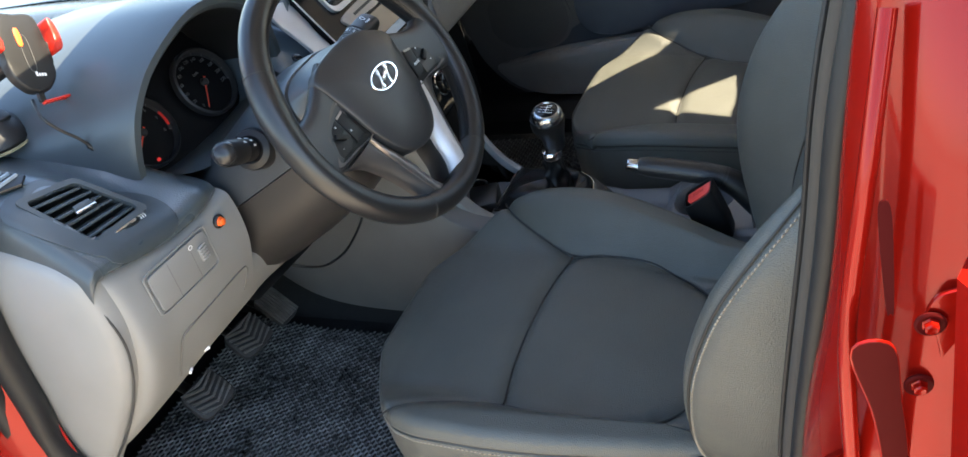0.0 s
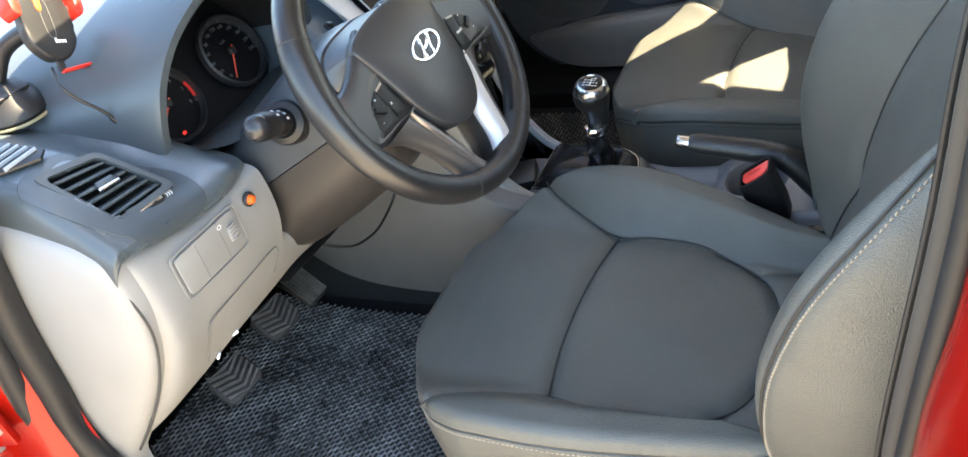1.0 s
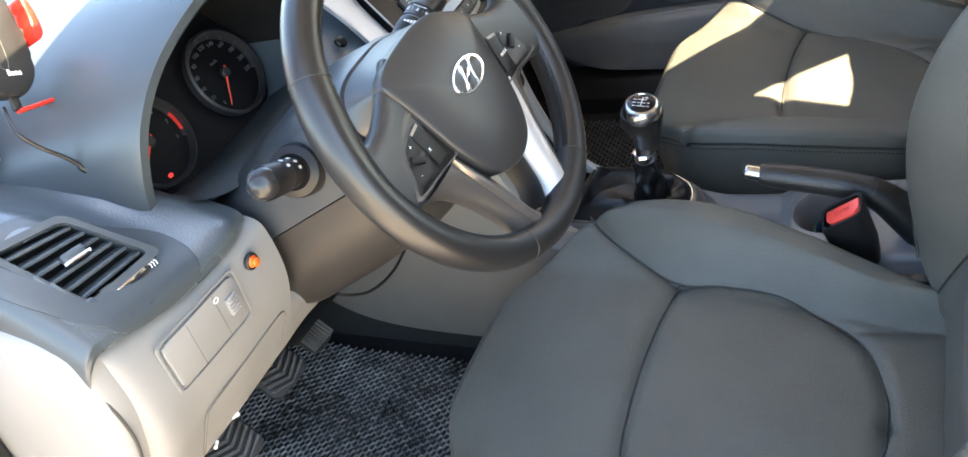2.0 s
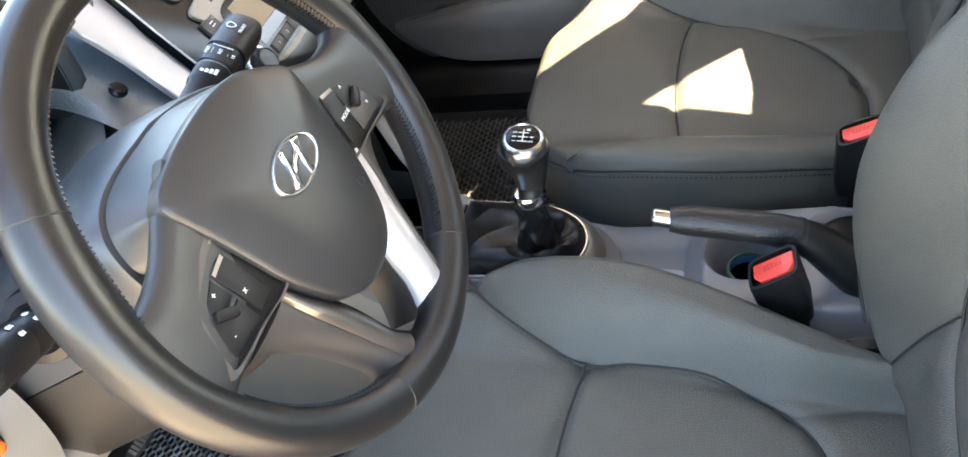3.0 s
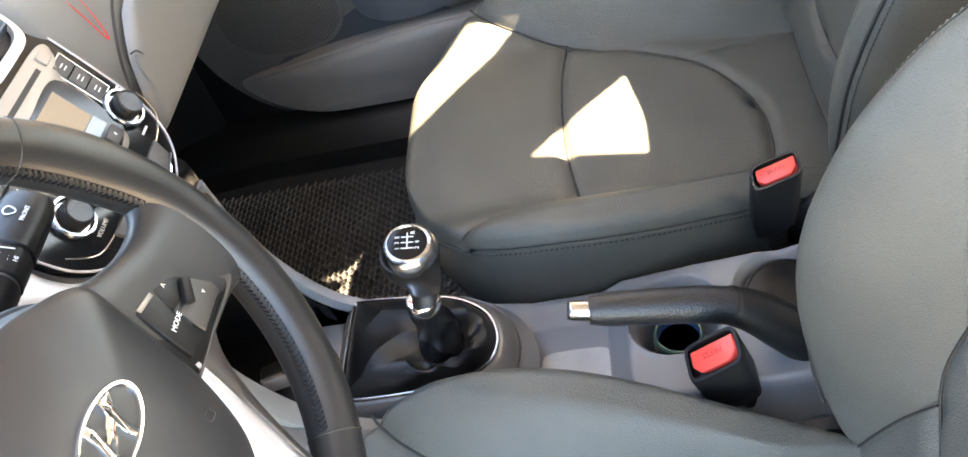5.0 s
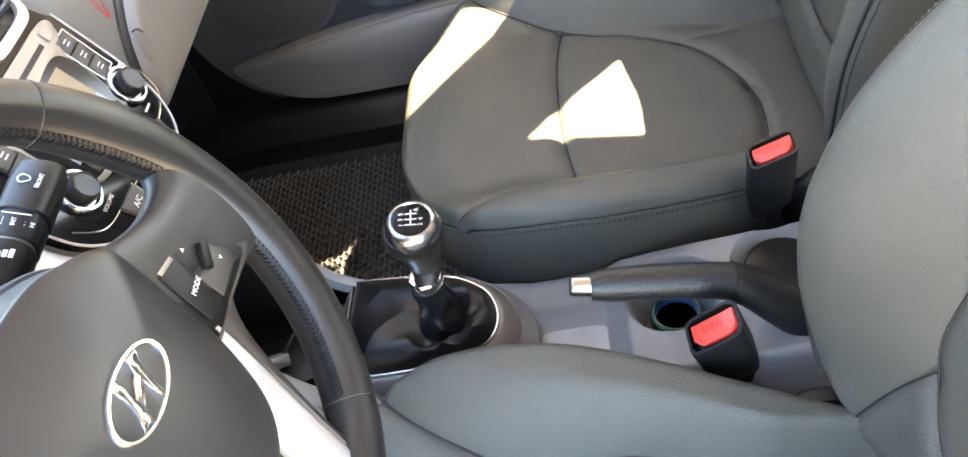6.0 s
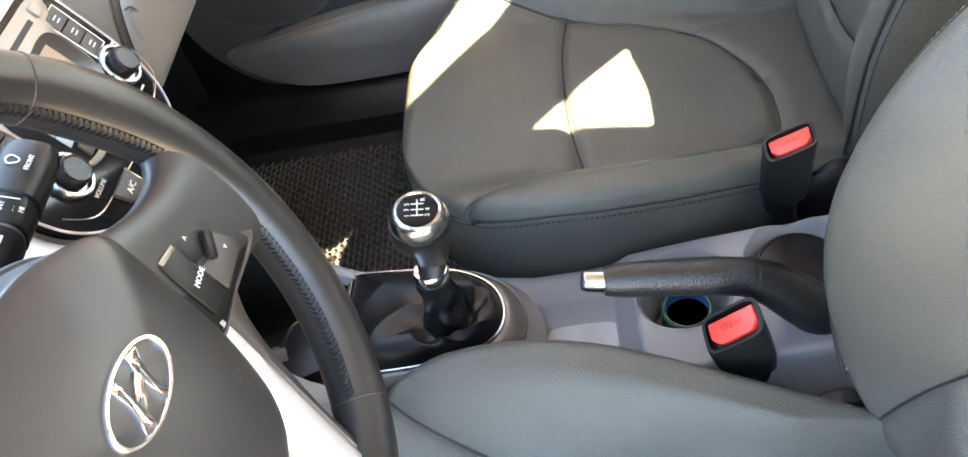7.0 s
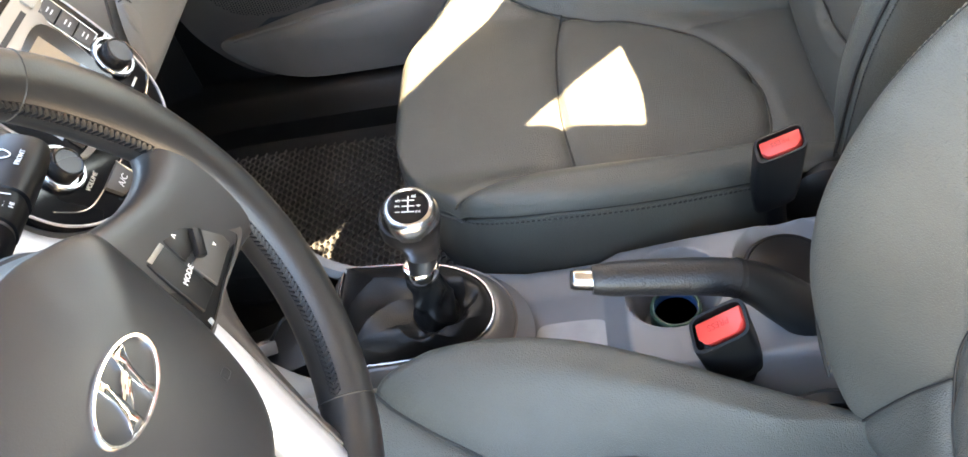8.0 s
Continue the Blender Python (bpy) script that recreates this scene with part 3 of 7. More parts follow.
for sx in (-1, 1):
    # arm from the hub to the rim, flaring where the leather takes over
    WS = WM @ pose(0, 0, 0, 0, 0, -4) if sx < 0 else WM
    top_ = catmull([(0.056, 0.060), (0.078, 0.0465), (0.106, 0.0275), (0.130, 0.0185), (0.145, 0.020), (0.160, 0.034)], 18)
    if sx > 0:
        top_ = catmull([(0.044, 0.0485), (0.066, 0.0385), (0.0976, 0.0225), (0.122, 0.0165), (0.142, 0.0190), (0.160, 0.034)], 18)
    low_ = catmull([(0.050, -0.050), (0.085, -0.050), (0.118, -0.052), (0.132, -0.054), (0.146, -0.060), (0.158, -0.074)], 18)
    secs = []
    for q, ((tx, ty), (lx, ly)) in enumerate(zip(top_, low_)):
        r_ = []
        hh = 0.0105 + 0.0045 * (q / 17) ** 2
        for k in range(24):
            t = 2 * math.pi * k / 24
            f, g = math.copysign(abs(math.cos(t)) ** 0.55, math.cos(t)), math.copysign(abs(math.sin(t)) ** 0.6, math.sin(t))
            r_.append((sx * ((tx + lx) / 2 + (tx - lx) / 2 * f), (ty + ly) / 2 + (ty - ly) / 2 * f, -0.004 + 0.002 * q / 17 + 0.0062 * max(0.0, f) * (1 - q / 17) + hh * g))
        secs.append(r_)
    part("spoke", loft(secs, True, True), PAD, wheel, m=WS)
    SWM = WS @ pose(0, 0, -0.0024)
    fr = catmull([(0.0700, 0.0130), (0.0935, 0.0080), (0.1160, -0.0020), (0.1260, -0.0150), (0.1335, -0.0330), (0.1345, -0.0455), (0.1200, -0.0470), (0.0900, -0.0450), (0.0560, -0.0430), (0.0630, -0.0150)], 72, True)
    sw = [(0.0750, 0.0050), (0.0945, 0.0005), (0.1130, -0.0085), (0.1190, -0.0170), (0.1262, -0.0360), (0.1240, -0.0425), (0.0960, -0.0418), (0.0600, -0.0395), (0.0650, -0.0150)]
    sw = [((x - 0.097) * 1.055 + 0.097, (y + 0.019) * 1.10 - 0.019) for x, y in catmull(sw, 72, True)]
    part("switch_frame", ring([(sx * x, y) for x, y in fr], [(sx * x, y) for x, y in sw], 0.0065), BEZEL, wheel, "satin taupe switch bezel", m=SWM @ pose(0, 0, 0.0045))
    part("bezel_tip", plate([(sx * x, y) for x, y in ((0.0730, 0.0125), (0.0755, 0.0112), (0.0785, 0.0102), (0.0778, 0.0086), (0.0742, 0.0098))], 0.0016, 0.0003), SILVER_DIM, wheel, m=SWM @ pose(0, 0, 0.0095))
    panel = part("switch_panel", plate([(sx * x, y) for x, y in sw], 0.003, 0.0006), SWITCH, wheel, "black switch panel", m=SWM @ pose(0, 0, 0.0062))
    mode = [(0.0772, 0.0005), (0.0930, -0.0030), (0.0893, -0.0240), (0.0868, -0.0385), (0.0705, -0.0368), (0.0735, -0.0180)]
    part("switch_key", plate([(sx * x, y) for x, y in mode], 0.0024, 0.0008), BLACK_SATIN, panel, m=SWM @ pose(0, 0, 0.0090))
    part("key_edge", plate([(sx * x, y) for x, y in ((0.0785, 0.0014), (0.0928, -0.0018), (0.0925, -0.0046), (0.0785, -0.0016))], 0.0006, 0.0002), CHAMPAGNE, panel, m=SWM @ pose(0, 0, 0.0112))
    part("rocker_key", plate([(sx * x, y) for x, y in ((0.0952, -0.0030), (0.1085, -0.0090), (0.1140, -0.0160), (0.1045, -0.0225), (0.0925, -0.0190))], 0.002, 0.0007), BLACK_SATIN, panel, m=SWM @ pose(0, 0, 0.0090))
    part("rocker_key", plate([(sx * x, y) for x, y in ((0.1160, -0.0190), (0.1225, -0.0350), (0.1205, -0.0412), (0.0905, -0.0405), (0.0920, -0.0225), (0.1050, -0.0255))], 0.002, 0.0007), KEY if sx > 0 else BLACK_SATIN, panel, m=SWM @ pose(0, 0, 0.0088))
    part("rocker_hump", box(-0.0080, 0.0080, -0.0032, 0.0032, 0, 0.0050, 0.0014), BLACK_SATIN, panel, m=SWM @ pose(sx * 0.1060, -0.0215, 0.0098, 0, 0, sx * 32))
    if sx > 0:
        lettering("writing", "MODE", 0.0046, SWM @ pose(0.0850, -0.0220, 0.0116, 0, 0, 0), WHITE, panel)
        lettering("arrow_mark", "^", 0.0060, SWM @ pose(0.1020, -0.0090, 0.0112), WHITE, panel)
        lettering("arrow_mark", "v", 0.0048, SWM @ pose(0.1130, -0.0315, 0.0110), WHITE, panel)
    else:
        lettering("mute_mark", "x", 0.006, SWM @ pose(-0.0850, -0.0230, 0.0116), WHITE, panel)
        lettering("plus_mark", "+", 0.006, SWM @ pose(-0.1020, -0.0100, 0.0112), WHITE, panel)
        lettering("minus_mark", "-", 0.006, SWM @ pose(-0.1120, -0.0330, 0.0110), WHITE, panel)
    # lower spoke: a wide satin blade from the switch panel down to the rim, with a dark outer edge
    out_ = catmull([(0.0720, -0.0425), (0.0685, -0.0580), (0.0605, -0.0844), (0.0510, -0.1150), (0.0440, -0.1380), (0.0400, -0.1520)], 26)
    in_ = catmull([(0.0600, -0.0370), (0.0480, -0.0620), (0.0340, -0.0880), (0.0270, -0.1100), (0.0215, -0.1350), (0.0080, -0.1560)], 26)
    rows = blade(out_, in_, 0.0070, 0.0050, -0.0080, 0.007)
    # left spoke is the same silver; its dark reflection is put into the colour
    part("lower_spoke", loft([[(sx * x, y, z) for x, y, z in r_] for r_ in rows], True, True), SILVER if sx > 0 else SILVER_DIM, wheel, "satin silver lower spoke", m=WM)
    edge_ = catmull([(0.1180, -0.0475), (0.0960, -0.0600), (0.0800, -0.0820), (0.0690, -0.1050), (0.0610, -0.1270), (0.0580, -0.1450)], 26)
    rows = blade(edge_, [(x - 0.0008, y) for x, y in out_], -0.0060, 0.0030, 0.0062, 0.010)
    part("spoke_edge", loft([[(sx * x, y, z) for x, y, z in r_] for r_ in rows], True, True), BEZEL, wheel, "dark taupe spoke edge", m=WM)
    part("spoke_lining", thick(loft([[(sx * (x - d_), y + d_ * 0.3, h) for x, y in in_[8:]] for d_, h in ((0, -0.010), (0.003, -0.020), (0.005, -0.036))]), 0.002), BLACK, wheel, m=WM)
part("spoke_bridge", plate(catmull([(-0.050, -0.146), (-0.024, -0.1475), (0, -0.1525), (0.024, -0.1475), (0.050, -0.146), (0.056, -0.158), (0, -0.166), (-0.056, -0.158)], 48, True), 0.014, 0.004), SPOKE, wheel, m=WM @ pose(0, 0, -0.010))
oval = superellipse(0.0283, 0.0150, 2.0, 56)
BM_ = WM @ pose(0.0012, -0.0010, 0.0226)
part("badge_ring", loft([[(x * k, y * k2, h) for x, y in oval] for k, k2, h in ((1.0, 1.0, 0.0), (1.0, 1.0, 0.0014), (0.975, 0.955, 0.0026), (0.93, 0.88, 0.0026), (0.905, 0.83, 0.0014), (0.905, 0.83, 0.0))], True), CHROME, wheel, "chrome oval badge", m=BM_)
arm1 = catmull([(-0.0185, -0.0085), (-0.0125, -0.0030), (-0.0085, 0.0040), (-0.0070, 0.0128)], 12) + catmull([(-0.0020, 0.0128), (-0.0040, 0.0050), (-0.0060, -0.0030), (-0.0105, -0.0115)], 12)
part("badge_bar", plate(arm1, 0.0026, 0.0007), CHROME, wheel, m=BM_)
part("badge_bar", plate([(-x, -y) for x, y in arm1], 0.0026, 0.0007), CHROME, wheel, m=BM_)
part("badge_bar", plate(catmull([(-0.0100, -0.0055), (-0.0030, -0.0042), (0.0030, -0.0015), (0.0105, 0.0005), (0.0100, 0.0055), (0.0030, 0.0042), (-0.0030, 0.0015), (-0.0105, -0.0005)], 32, True), 0.0025, 0.0006), CHROME, wheel, m=BM_)
for x, y, r_ in ((0.022, -0.047, 8), (0.036, -0.050, -12)):
    part("moulded_mark", ring(superellipse(0.0036, 0.0026, 4, 24), superellipse(0.0032, 0.0022, 4, 24), 0.0003), PAD, wheel, m=WM @ pose(x, y, 0.0196, -8, 6, r_))

# ---- steering column ----
column = tagged(empty("steering_column"), "dark plastic steering column cover with two black stalks", "steering column")
up_secs, low_secs = [], []
for d, w, ht, hb in ((0.037, 0.090, 0.0675, 0.070), (0.0385, 0.0955, 0.0715, 0.078), (0.044, 0.0980, 0.0735, 0.086), (0.060, 0.0990, 0.0765, 0.095), (0.09, 0.100, 0.0795, 0.104), (0.12, 0.101, 0.0780, 0.112), (0.20, 0.104, 0.066, 0.122), (0.30, 0.108, 0.050, 0.128)):
    low_r = []
    for k in range(33):
        t = math.pi * k / 32
        c, g = math.cos(t), math.sin(t)
        low_r.append(WM @ Vector((w * math.copysign(abs(c) ** 0.75, c) * 0.997, -0.0115 - (hb - 0.0115) * g ** 0.8, -d)))
    up_secs.append([WM @ Vector((x, y, -d)) for x, y in column_half(w, ht)])
    low_secs.append(low_r)
# one plastic in two colours: sky light painted above, ground light below
part("upper_cover", loft(up_secs, True, True), SPOKE, column, "upper column cover, coloured cool for sky light")
part("lower_cover", loft(low_secs, True, True), SHROUD, column, "lower column cover, coloured warm for ground light")


def stalk(base, tip, marks, end_mat, sy):
    base, tip = Vector(base), Vector(tip)
    d = (tip - base).normalized()
    x_ = d.cross(Vector((0, -0.6, 0.8))).normalized()
    m = Matrix((x_, x_.cross(d) * -1, d)).transposed().to_4x4()
    m.translation = base
    L = (tip - base).length
    root = part("stalk", lathe([(0.016, -0.012), (0.017, 0.0), (0.0165, 0.01), (0.0125, 0.014), (0.0125, L * 0.42), (0.0140, L * 0.43), (0.0142, L * 0.60), (0.0136, L * 0.61), (0.0150, L * 0.62), (0.0158, L - 0.008), (0.012, L - 0.002), (0.002, L)], 32), STALK, column, "black control stalk", m=m)
    part("stalk_collar", lathe([(0.026, 0.020), (0.0255, 0.036), (0.024, 0.042), (0.017, 0.045), (0.0125, 0.042)], 36), STALK, root, m=m)
    if end_mat:
        part("end_cap", lathe([(0.0145, L - 0.014), (0.0145, L - 0.006), (0.0125, L + 0.001), (0.007, L + 0.005), (0.001, L + 0.006)], 32), end_mat, root, "grey end cap", m=m)
    return root, m, L


left_stalk, LM, LL = stalk((-0.412, 0.150, 0.893), (-0.511, 0.114, 0.946), 0, ENDCAP, 1)
# right stalk: slim barrel with a ribbed switch ring and a flattened tip
base, tip = Vector((-0.300, 0.114, 0.930)), Vector((-0.149, 0.120, 0.935))
d_ = (tip - base).normalized()
toward = Vector((-0.35, -0.45, 0.82))
up_ = (toward - d_ * toward.dot(d_)).normalized()
RSM = Matrix((d_, d_.cross(up_) * -1, up_)).transposed().to_4x4()
RSM.translation = base
L = (tip - base).length
secs = []
for x, w, h in ((-0.012, 0.0130, 0.0130), (0.028, 0.0130, 0.0130), (0.030, 0.0095, 0.0095), (0.034, 0.0090, 0.0090), (0.060, 0.0098, 0.0098), (0.062, 0.0108, 0.0108), (0.080, 0.0112, 0.0110), (0.081, 0.0100, 0.0100), (0.083, 0.0100, 0.0100), (0.084, 0.0114, 0.0112), (0.102, 0.0116, 0.0112), (0.103, 0.0104, 0.0102), (0.1045, 0.0104, 0.0102), (0.1055, 0.0120, 0.0112), (0.130, 0.0124, 0.0100), (0.143, 0.0120, 0.0092), (0.149, 0.0108, 0.0076), (L, 0.0080, 0.0045)):
    secs.append([RSM @ Vector((x, a, b)) for a, b in superellipse(w * 1.3, h * 1.3, 2.6, 28)])
rs = part("stalk", loft(secs, True, True), STALK, column, "black wiper stalk")
part("stalk_ring", loft([[RSM @ Vector((x, a, b)) for a, b in superellipse(w * 1.3, w * 1.3, 2.4, 28)] for x, w in ((0.0812, 0.0098), (0.0812, 0.0106), (0.0828, 0.0106), (0.0828, 0.0098))], True), SATIN_GREY, rs, "thin grey stalk ring")
for k, tx in enumerate(("MIST", "OFF", "INT", "LO", "HI")):
    lettering("writing", tx, 0.0038, RSM @ pose(0.0935, 0.0100 - 0.0050 * k, 0.0147 - 0.0008 * abs(k - 2), (2 - k) * -9, 0, 0), WHITE, rs)
part("position_line", plate([(-0.0003, -0.008), (0.0003, -0.008), (0.0003, 0.008), (-0.0003, 0.008)], 0.0003), WHITE, rs, m=RSM @ pose(0.0995, 0, 0.0146))
lettering("writing", "FRONT", 0.0040, RSM @ pose(0.1285, -0.0045, 0.0133, 0, 6, 0), WHITE, rs)
part("wiper_symbol", ring(catmull([(-0.004, 0.002), (0, 0.0042), (0.004, 0.002), (0.0018, -0.003), (-0.0018, -0.003)], 30, True), catmull([(-0.0032, 0.0016), (0, 0.0034), (0.0032, 0.0016), (0.0013, -0.0024), (-0.0013, -0.0024)], 30, True), 0.0003), WHITE, rs, m=RSM @ pose(0.1285, 0.0040, 0.0134, 0, 6, 0))
for k in range(4):
    part("speed_mark", plate([(0, 0), (0.0060 - 0.0011 * k, 0), (0.0060 - 0.0011 * k, 0.0026), (0, 0.0026)], 0.0003), WHITE, rs, m=RSM @ pose(0.0675, -0.0068 + 0.0034 * k, 0.0143))
for k, (x, y) in enumerate(((0.30, 0.4), (0.30, -0.2), (0.50, 0.5), (0.50, -0.1), (0.50, -0.7), (0.70, 0.3), (0.70, -0.3))):
    r_ = 0.0160 if x > 0.61 else (0.0144 if x > 0.43 else 0.0128)
    ang = y * 0.8
    # small printed symbols round the light switch
    part("printed_symbol", join(plate(superellipse(0.0020, 0.0016, 3, 12), 0.0004), plate([(0.0026, -0.0013), (0.0034, -0.0013), (0.0034, 0.0013), (0.0026, 0.0013)], 0.0004)), WHITE, left_stalk, m=LM @ Matrix.Rotation(-math.pi / 2 + ang, 4, "Z") @ pose(r_, 0, LL * x, 0, 90, 0))

# ---- dashboard ----
dash = tagged(empty("dashboard"), "slate grey dashboard over light grey lower trim", "dashboard")


def skin(stations, n=48, m=60):
    """A smooth skin across stations of x, each with its (y, z) profile."""
    prof = [np.array([(x, y, z) for y, z in catmull(p, n)]) for x, p in stations]
    cols = [catmull([pr[i] for pr in prof], m) for i in range(n)]
    return loft([[tuple(cols[i][j]) for i in range(n)] for j in range(m)])


P_L = [(0.98, 1.02), (0.60, 1.015), (0.42, 0.995), (0.34, 0.985), (0.285, 0.968), (0.216, 0.908), (0.206, 0.893), (0.214, 0.882), (0.25, 0.880)]
P_LM = [(0.98, 1.02), (0.60, 1.015), (0.42, 0.995), (0.34, 0.985), (0.285, 0.968), (0.213, 0.898), (0.204, 0.881), (0.212, 0.869), (0.25, 0.866)]
P_M = [(0.98, 1.02), (0.60, 1.01), (0.42, 0.975), (0.33, 0.945), (0.275, 0.918), (0.212, 0.885), (0.203, 0.868), (0.212, 0.856), (0.25, 0.855)]
P_R = [(0.98, 1.02), (0.60, 0.98), (0.46, 0.90), (0.34, 0.872), (0.28, 0.880), (0.236, 0.872), (0.222, 0.862), (0.228, 0.852), (0.26, 0.84)]
P_C = [(0.98, 1.02), (0.60, 0.98), (0.46, 0.88), (0.34, 0.862), (0.28, 0.872), (0.240, 0.860), (0.228, 0.848), (0.235, 0.83), (0.27, 0.82)]
P_S = [(0.98, 1.03), (0.60, 1.02), (0.46, 0.985), (0.34, 0.955), (0.28, 0.930), (0.232, 0.885), (0.210, 0.845), (0.205, 0.81), (0.225, 0.77)]
P_K = [(0.98, 1.03), (0.60, 1.03), (0.46, 1.02), (0.36, 1.005), (0.30, 0.990), (0.270, 0.975), (0.268, 0.960), (0.29, 0.945), (0.34, 0.93)]
P_G = [(0.98, 1.03), (0.60, 1.045), (0.46, 1.050), (0.34, 1.045), (0.285, 1.032), (0.252, 1.012), (0.244, 0.997), (0.252, 0.986), (0.29, 0.978)]
KNEE = [(0.25, 0.862), (0.214, 0.855), (0.205, 0.835), (0.207, 0.79), (0.222, 0.745), (0.245, 0.700), (0.275, 0.662), (0.33, 0.640), (0.42, 0.635)]
KNEE_M = [(0.25, 0.875), (0.218, 0.867), (0.208, 0.842), (0.210, 0.79), (0.228, 0.738), (0.262, 0.682), (0.310, 0.632), (0.37, 0.595), (0.44, 0.575)]
KNEE_L = [(0.25, 0.890), (0.222, 0.881), (0.211, 0.855), (0.212, 0.79), (0.232, 0.735), (0.275, 0.675), (0.330, 0.620), (0.395, 0.570), (0.46, 0.54)]
KNEE_E = [(0.26, 0.905), (0.240, 0.893), (0.232, 0.862), (0.238, 0.79), (0.265, 0.735), (0.310, 0.675), (0.360, 0.620), (0.415, 0.570), (0.47, 0.54)]
knee = part("knee_panel", thick(skin([(-0.668, KNEE_E), (-0.650, KNEE_L), (-0.60, KNEE_M), (-0.55, KNEE), (-0.50, KNEE), (-0.448, KNEE)], 48, 50), 0.004), LIGHT, dash, "light grey knee panel")
BAR = [(0.25, 0.745), (0.236, 0.735), (0.238, 0.715), (0.252, 0.690), (0.275, 0.662), (0.33, 0.640), (0.42, 0.635)]
part("knee_bar", thick(skin([(-0.447, BAR), (-0.40, BAR), (-0.33, [(y, z - 0.01) for y, z in BAR]), (-0.25, [(y + 0.01, z - 0.03) for y, z in BAR])], 30, 24), 0.004), LIGHT, dash, "light grey bar under the column")


def on_knee(x, v):
    """A point of the knee panel's face: v metres down from its top edge."""
    zs = [z for y, z in KNEE][::-1]
    ys = [y for y, z in KNEE][::-1]
    z = 0.852 - v
    return Vector((x, float(np.interp(z, zs, ys)) - 0.0045, z))


# fuse and switch cover on the knee panel
KM = facing((-0.566, 0.2075, 0.822), -4)
fo = superellipse(0.056, 0.030, 12, 72)
skew = lambda pts: [(x, y - 0.06 * x) for x, y in pts]
part("cover_rim", ring(skew([(x * 1.0, y) for x, y in fo]), skew([(x * 0.965, y * 0.94) for x, y in fo]), 0.0022), LIGHT, dash, m=KM @ pose(0, 0, 0.0032))
cov = part("switch_cover", plate(skew([(x * 0.90, y * 0.84) for x, y in fo]), 0.003, 0.001), LIGHT, dash, "light grey switch blank", m=KM @ pose(0, 0, 0.0030))
for x in (-0.018, 0.020):
    part("cover_joint", plate([(x - 0.0003, -0.026), (x + 0.0003, -0.026), (x + 0.0003, 0.024), (x - 0.0003, 0.024)], 0.0003), TUNNEL, cov, m=KM @ pose(0, 0, 0.0059))
part("dimmer_wheel", box(-0.006, 0.006, -0.010, 0.010, 0.0, 0.005, 0.0015), LIGHT, cov, m=KM @ pose(0.036, -0.002, 0.0045))
for k in range(5):
    part("dimmer_rib", box(-0.0055, 0.0055, -0.0006, 0.0006, 0.0, 0.0014, 0.0003), SILVER, cov, m=KM @ pose(0.036, -0.009 + 0.0045 * k, 0.0092))
part("dimmer_mark", ring(superellipse(0.0035, 0.003, 2, 20), superellipse(0.0024, 0.002, 2, 20), 0.0003), WHITE, cov, m=KM @ pose(0.022, 0.016, 0.0061))
groove = [on_knee(-0.606, 0.175), on_knee(-0.606, 0.130), on_knee(-0.603, 0.114), on_knee(-0.592, 0.1065), on_knee(-0.54, 0.106), on_knee(-0.476, 0.106), on_knee(-0.463, 0.112), on_knee(-0.462, 0.122), on_knee(-0.470, 0.147)]
part("panel_groove", tube([p + Vector((0, 0.0036, 0)) for p in groove], 0.0009, 6, 80), TUNNEL, dash)
for x, v, a in ((-0.586, 0.186, 25), (-0.552, 0.178, -30)):
    part("panel_clip", box(-0.0045, 0.0045, -0.0025, 0.0025, 0.0, 0.0035, 0.0010), WHITE, dash, "white plastic panel clip", m=Matrix.Translation(on_knee(x, v) + Vector((0, 0.003, 0))) @ pose(0, 0, 0, 125, 0, a))
btn = part("push_button", lathe([(0.0062, 0.0), (0.0062, 0.004), (0.0054, 0.005), (0.0050, 0.005), (0.0048, 0.008), (0.0036, 0.0092), (0.0005, 0.0095)], 24), ORANGE, dash, "orange push button", m=KM @ pose(0.080, 0.012, 0.0035))
part("button_collar", lathe([(0.0088, 0.0), (0.0088, 0.003), (0.0078, 0.0042), (0.0064, 0.0042), (0.0064, 0.0)], 24), BLACK, btn, m=KM @ pose(0.080, 0.012, 0.0033))
# end cap of the dashboard, a bulged panel facing the door opening
END = [(0.98, 0.98), (0.60, 0.968), (0.45, 0.958), (0.33, 0.940), (0.27, 0.924), (0.236, 0.906), (0.217, 0.878), (0.219, 0.80), (0.266, 0.71), (0.40, 0.560), (0.48, 0.49), (0.98, 0.44)]
endpts = catmull(END, 80)
cy, cz = 0.52, 0.74
secs = [[(x, cy + (y - cy) * k, cz + (z - cz) * k) for y, z in endpts] for k, x in ((1.0, -0.655), (1.0, -0.670), (0.985, -0.678), (0.95, -0.683), (0.86, -0.690), (0.6, -0.694), (0.2, -0.695))]
part("end_cap", loft(secs, True, True), LIGHT, dash, "light grey dashboard end cap")
part("end_seam", tube([(-0.6725, y, z) for y, z in ((0.226, 0.872), (0.217, 0.845), (0.219, 0.79), (0.262, 0.712), (0.325, 0.635), (0.398, 0.562))], 0.0016, 6, 50), GAP, dash)
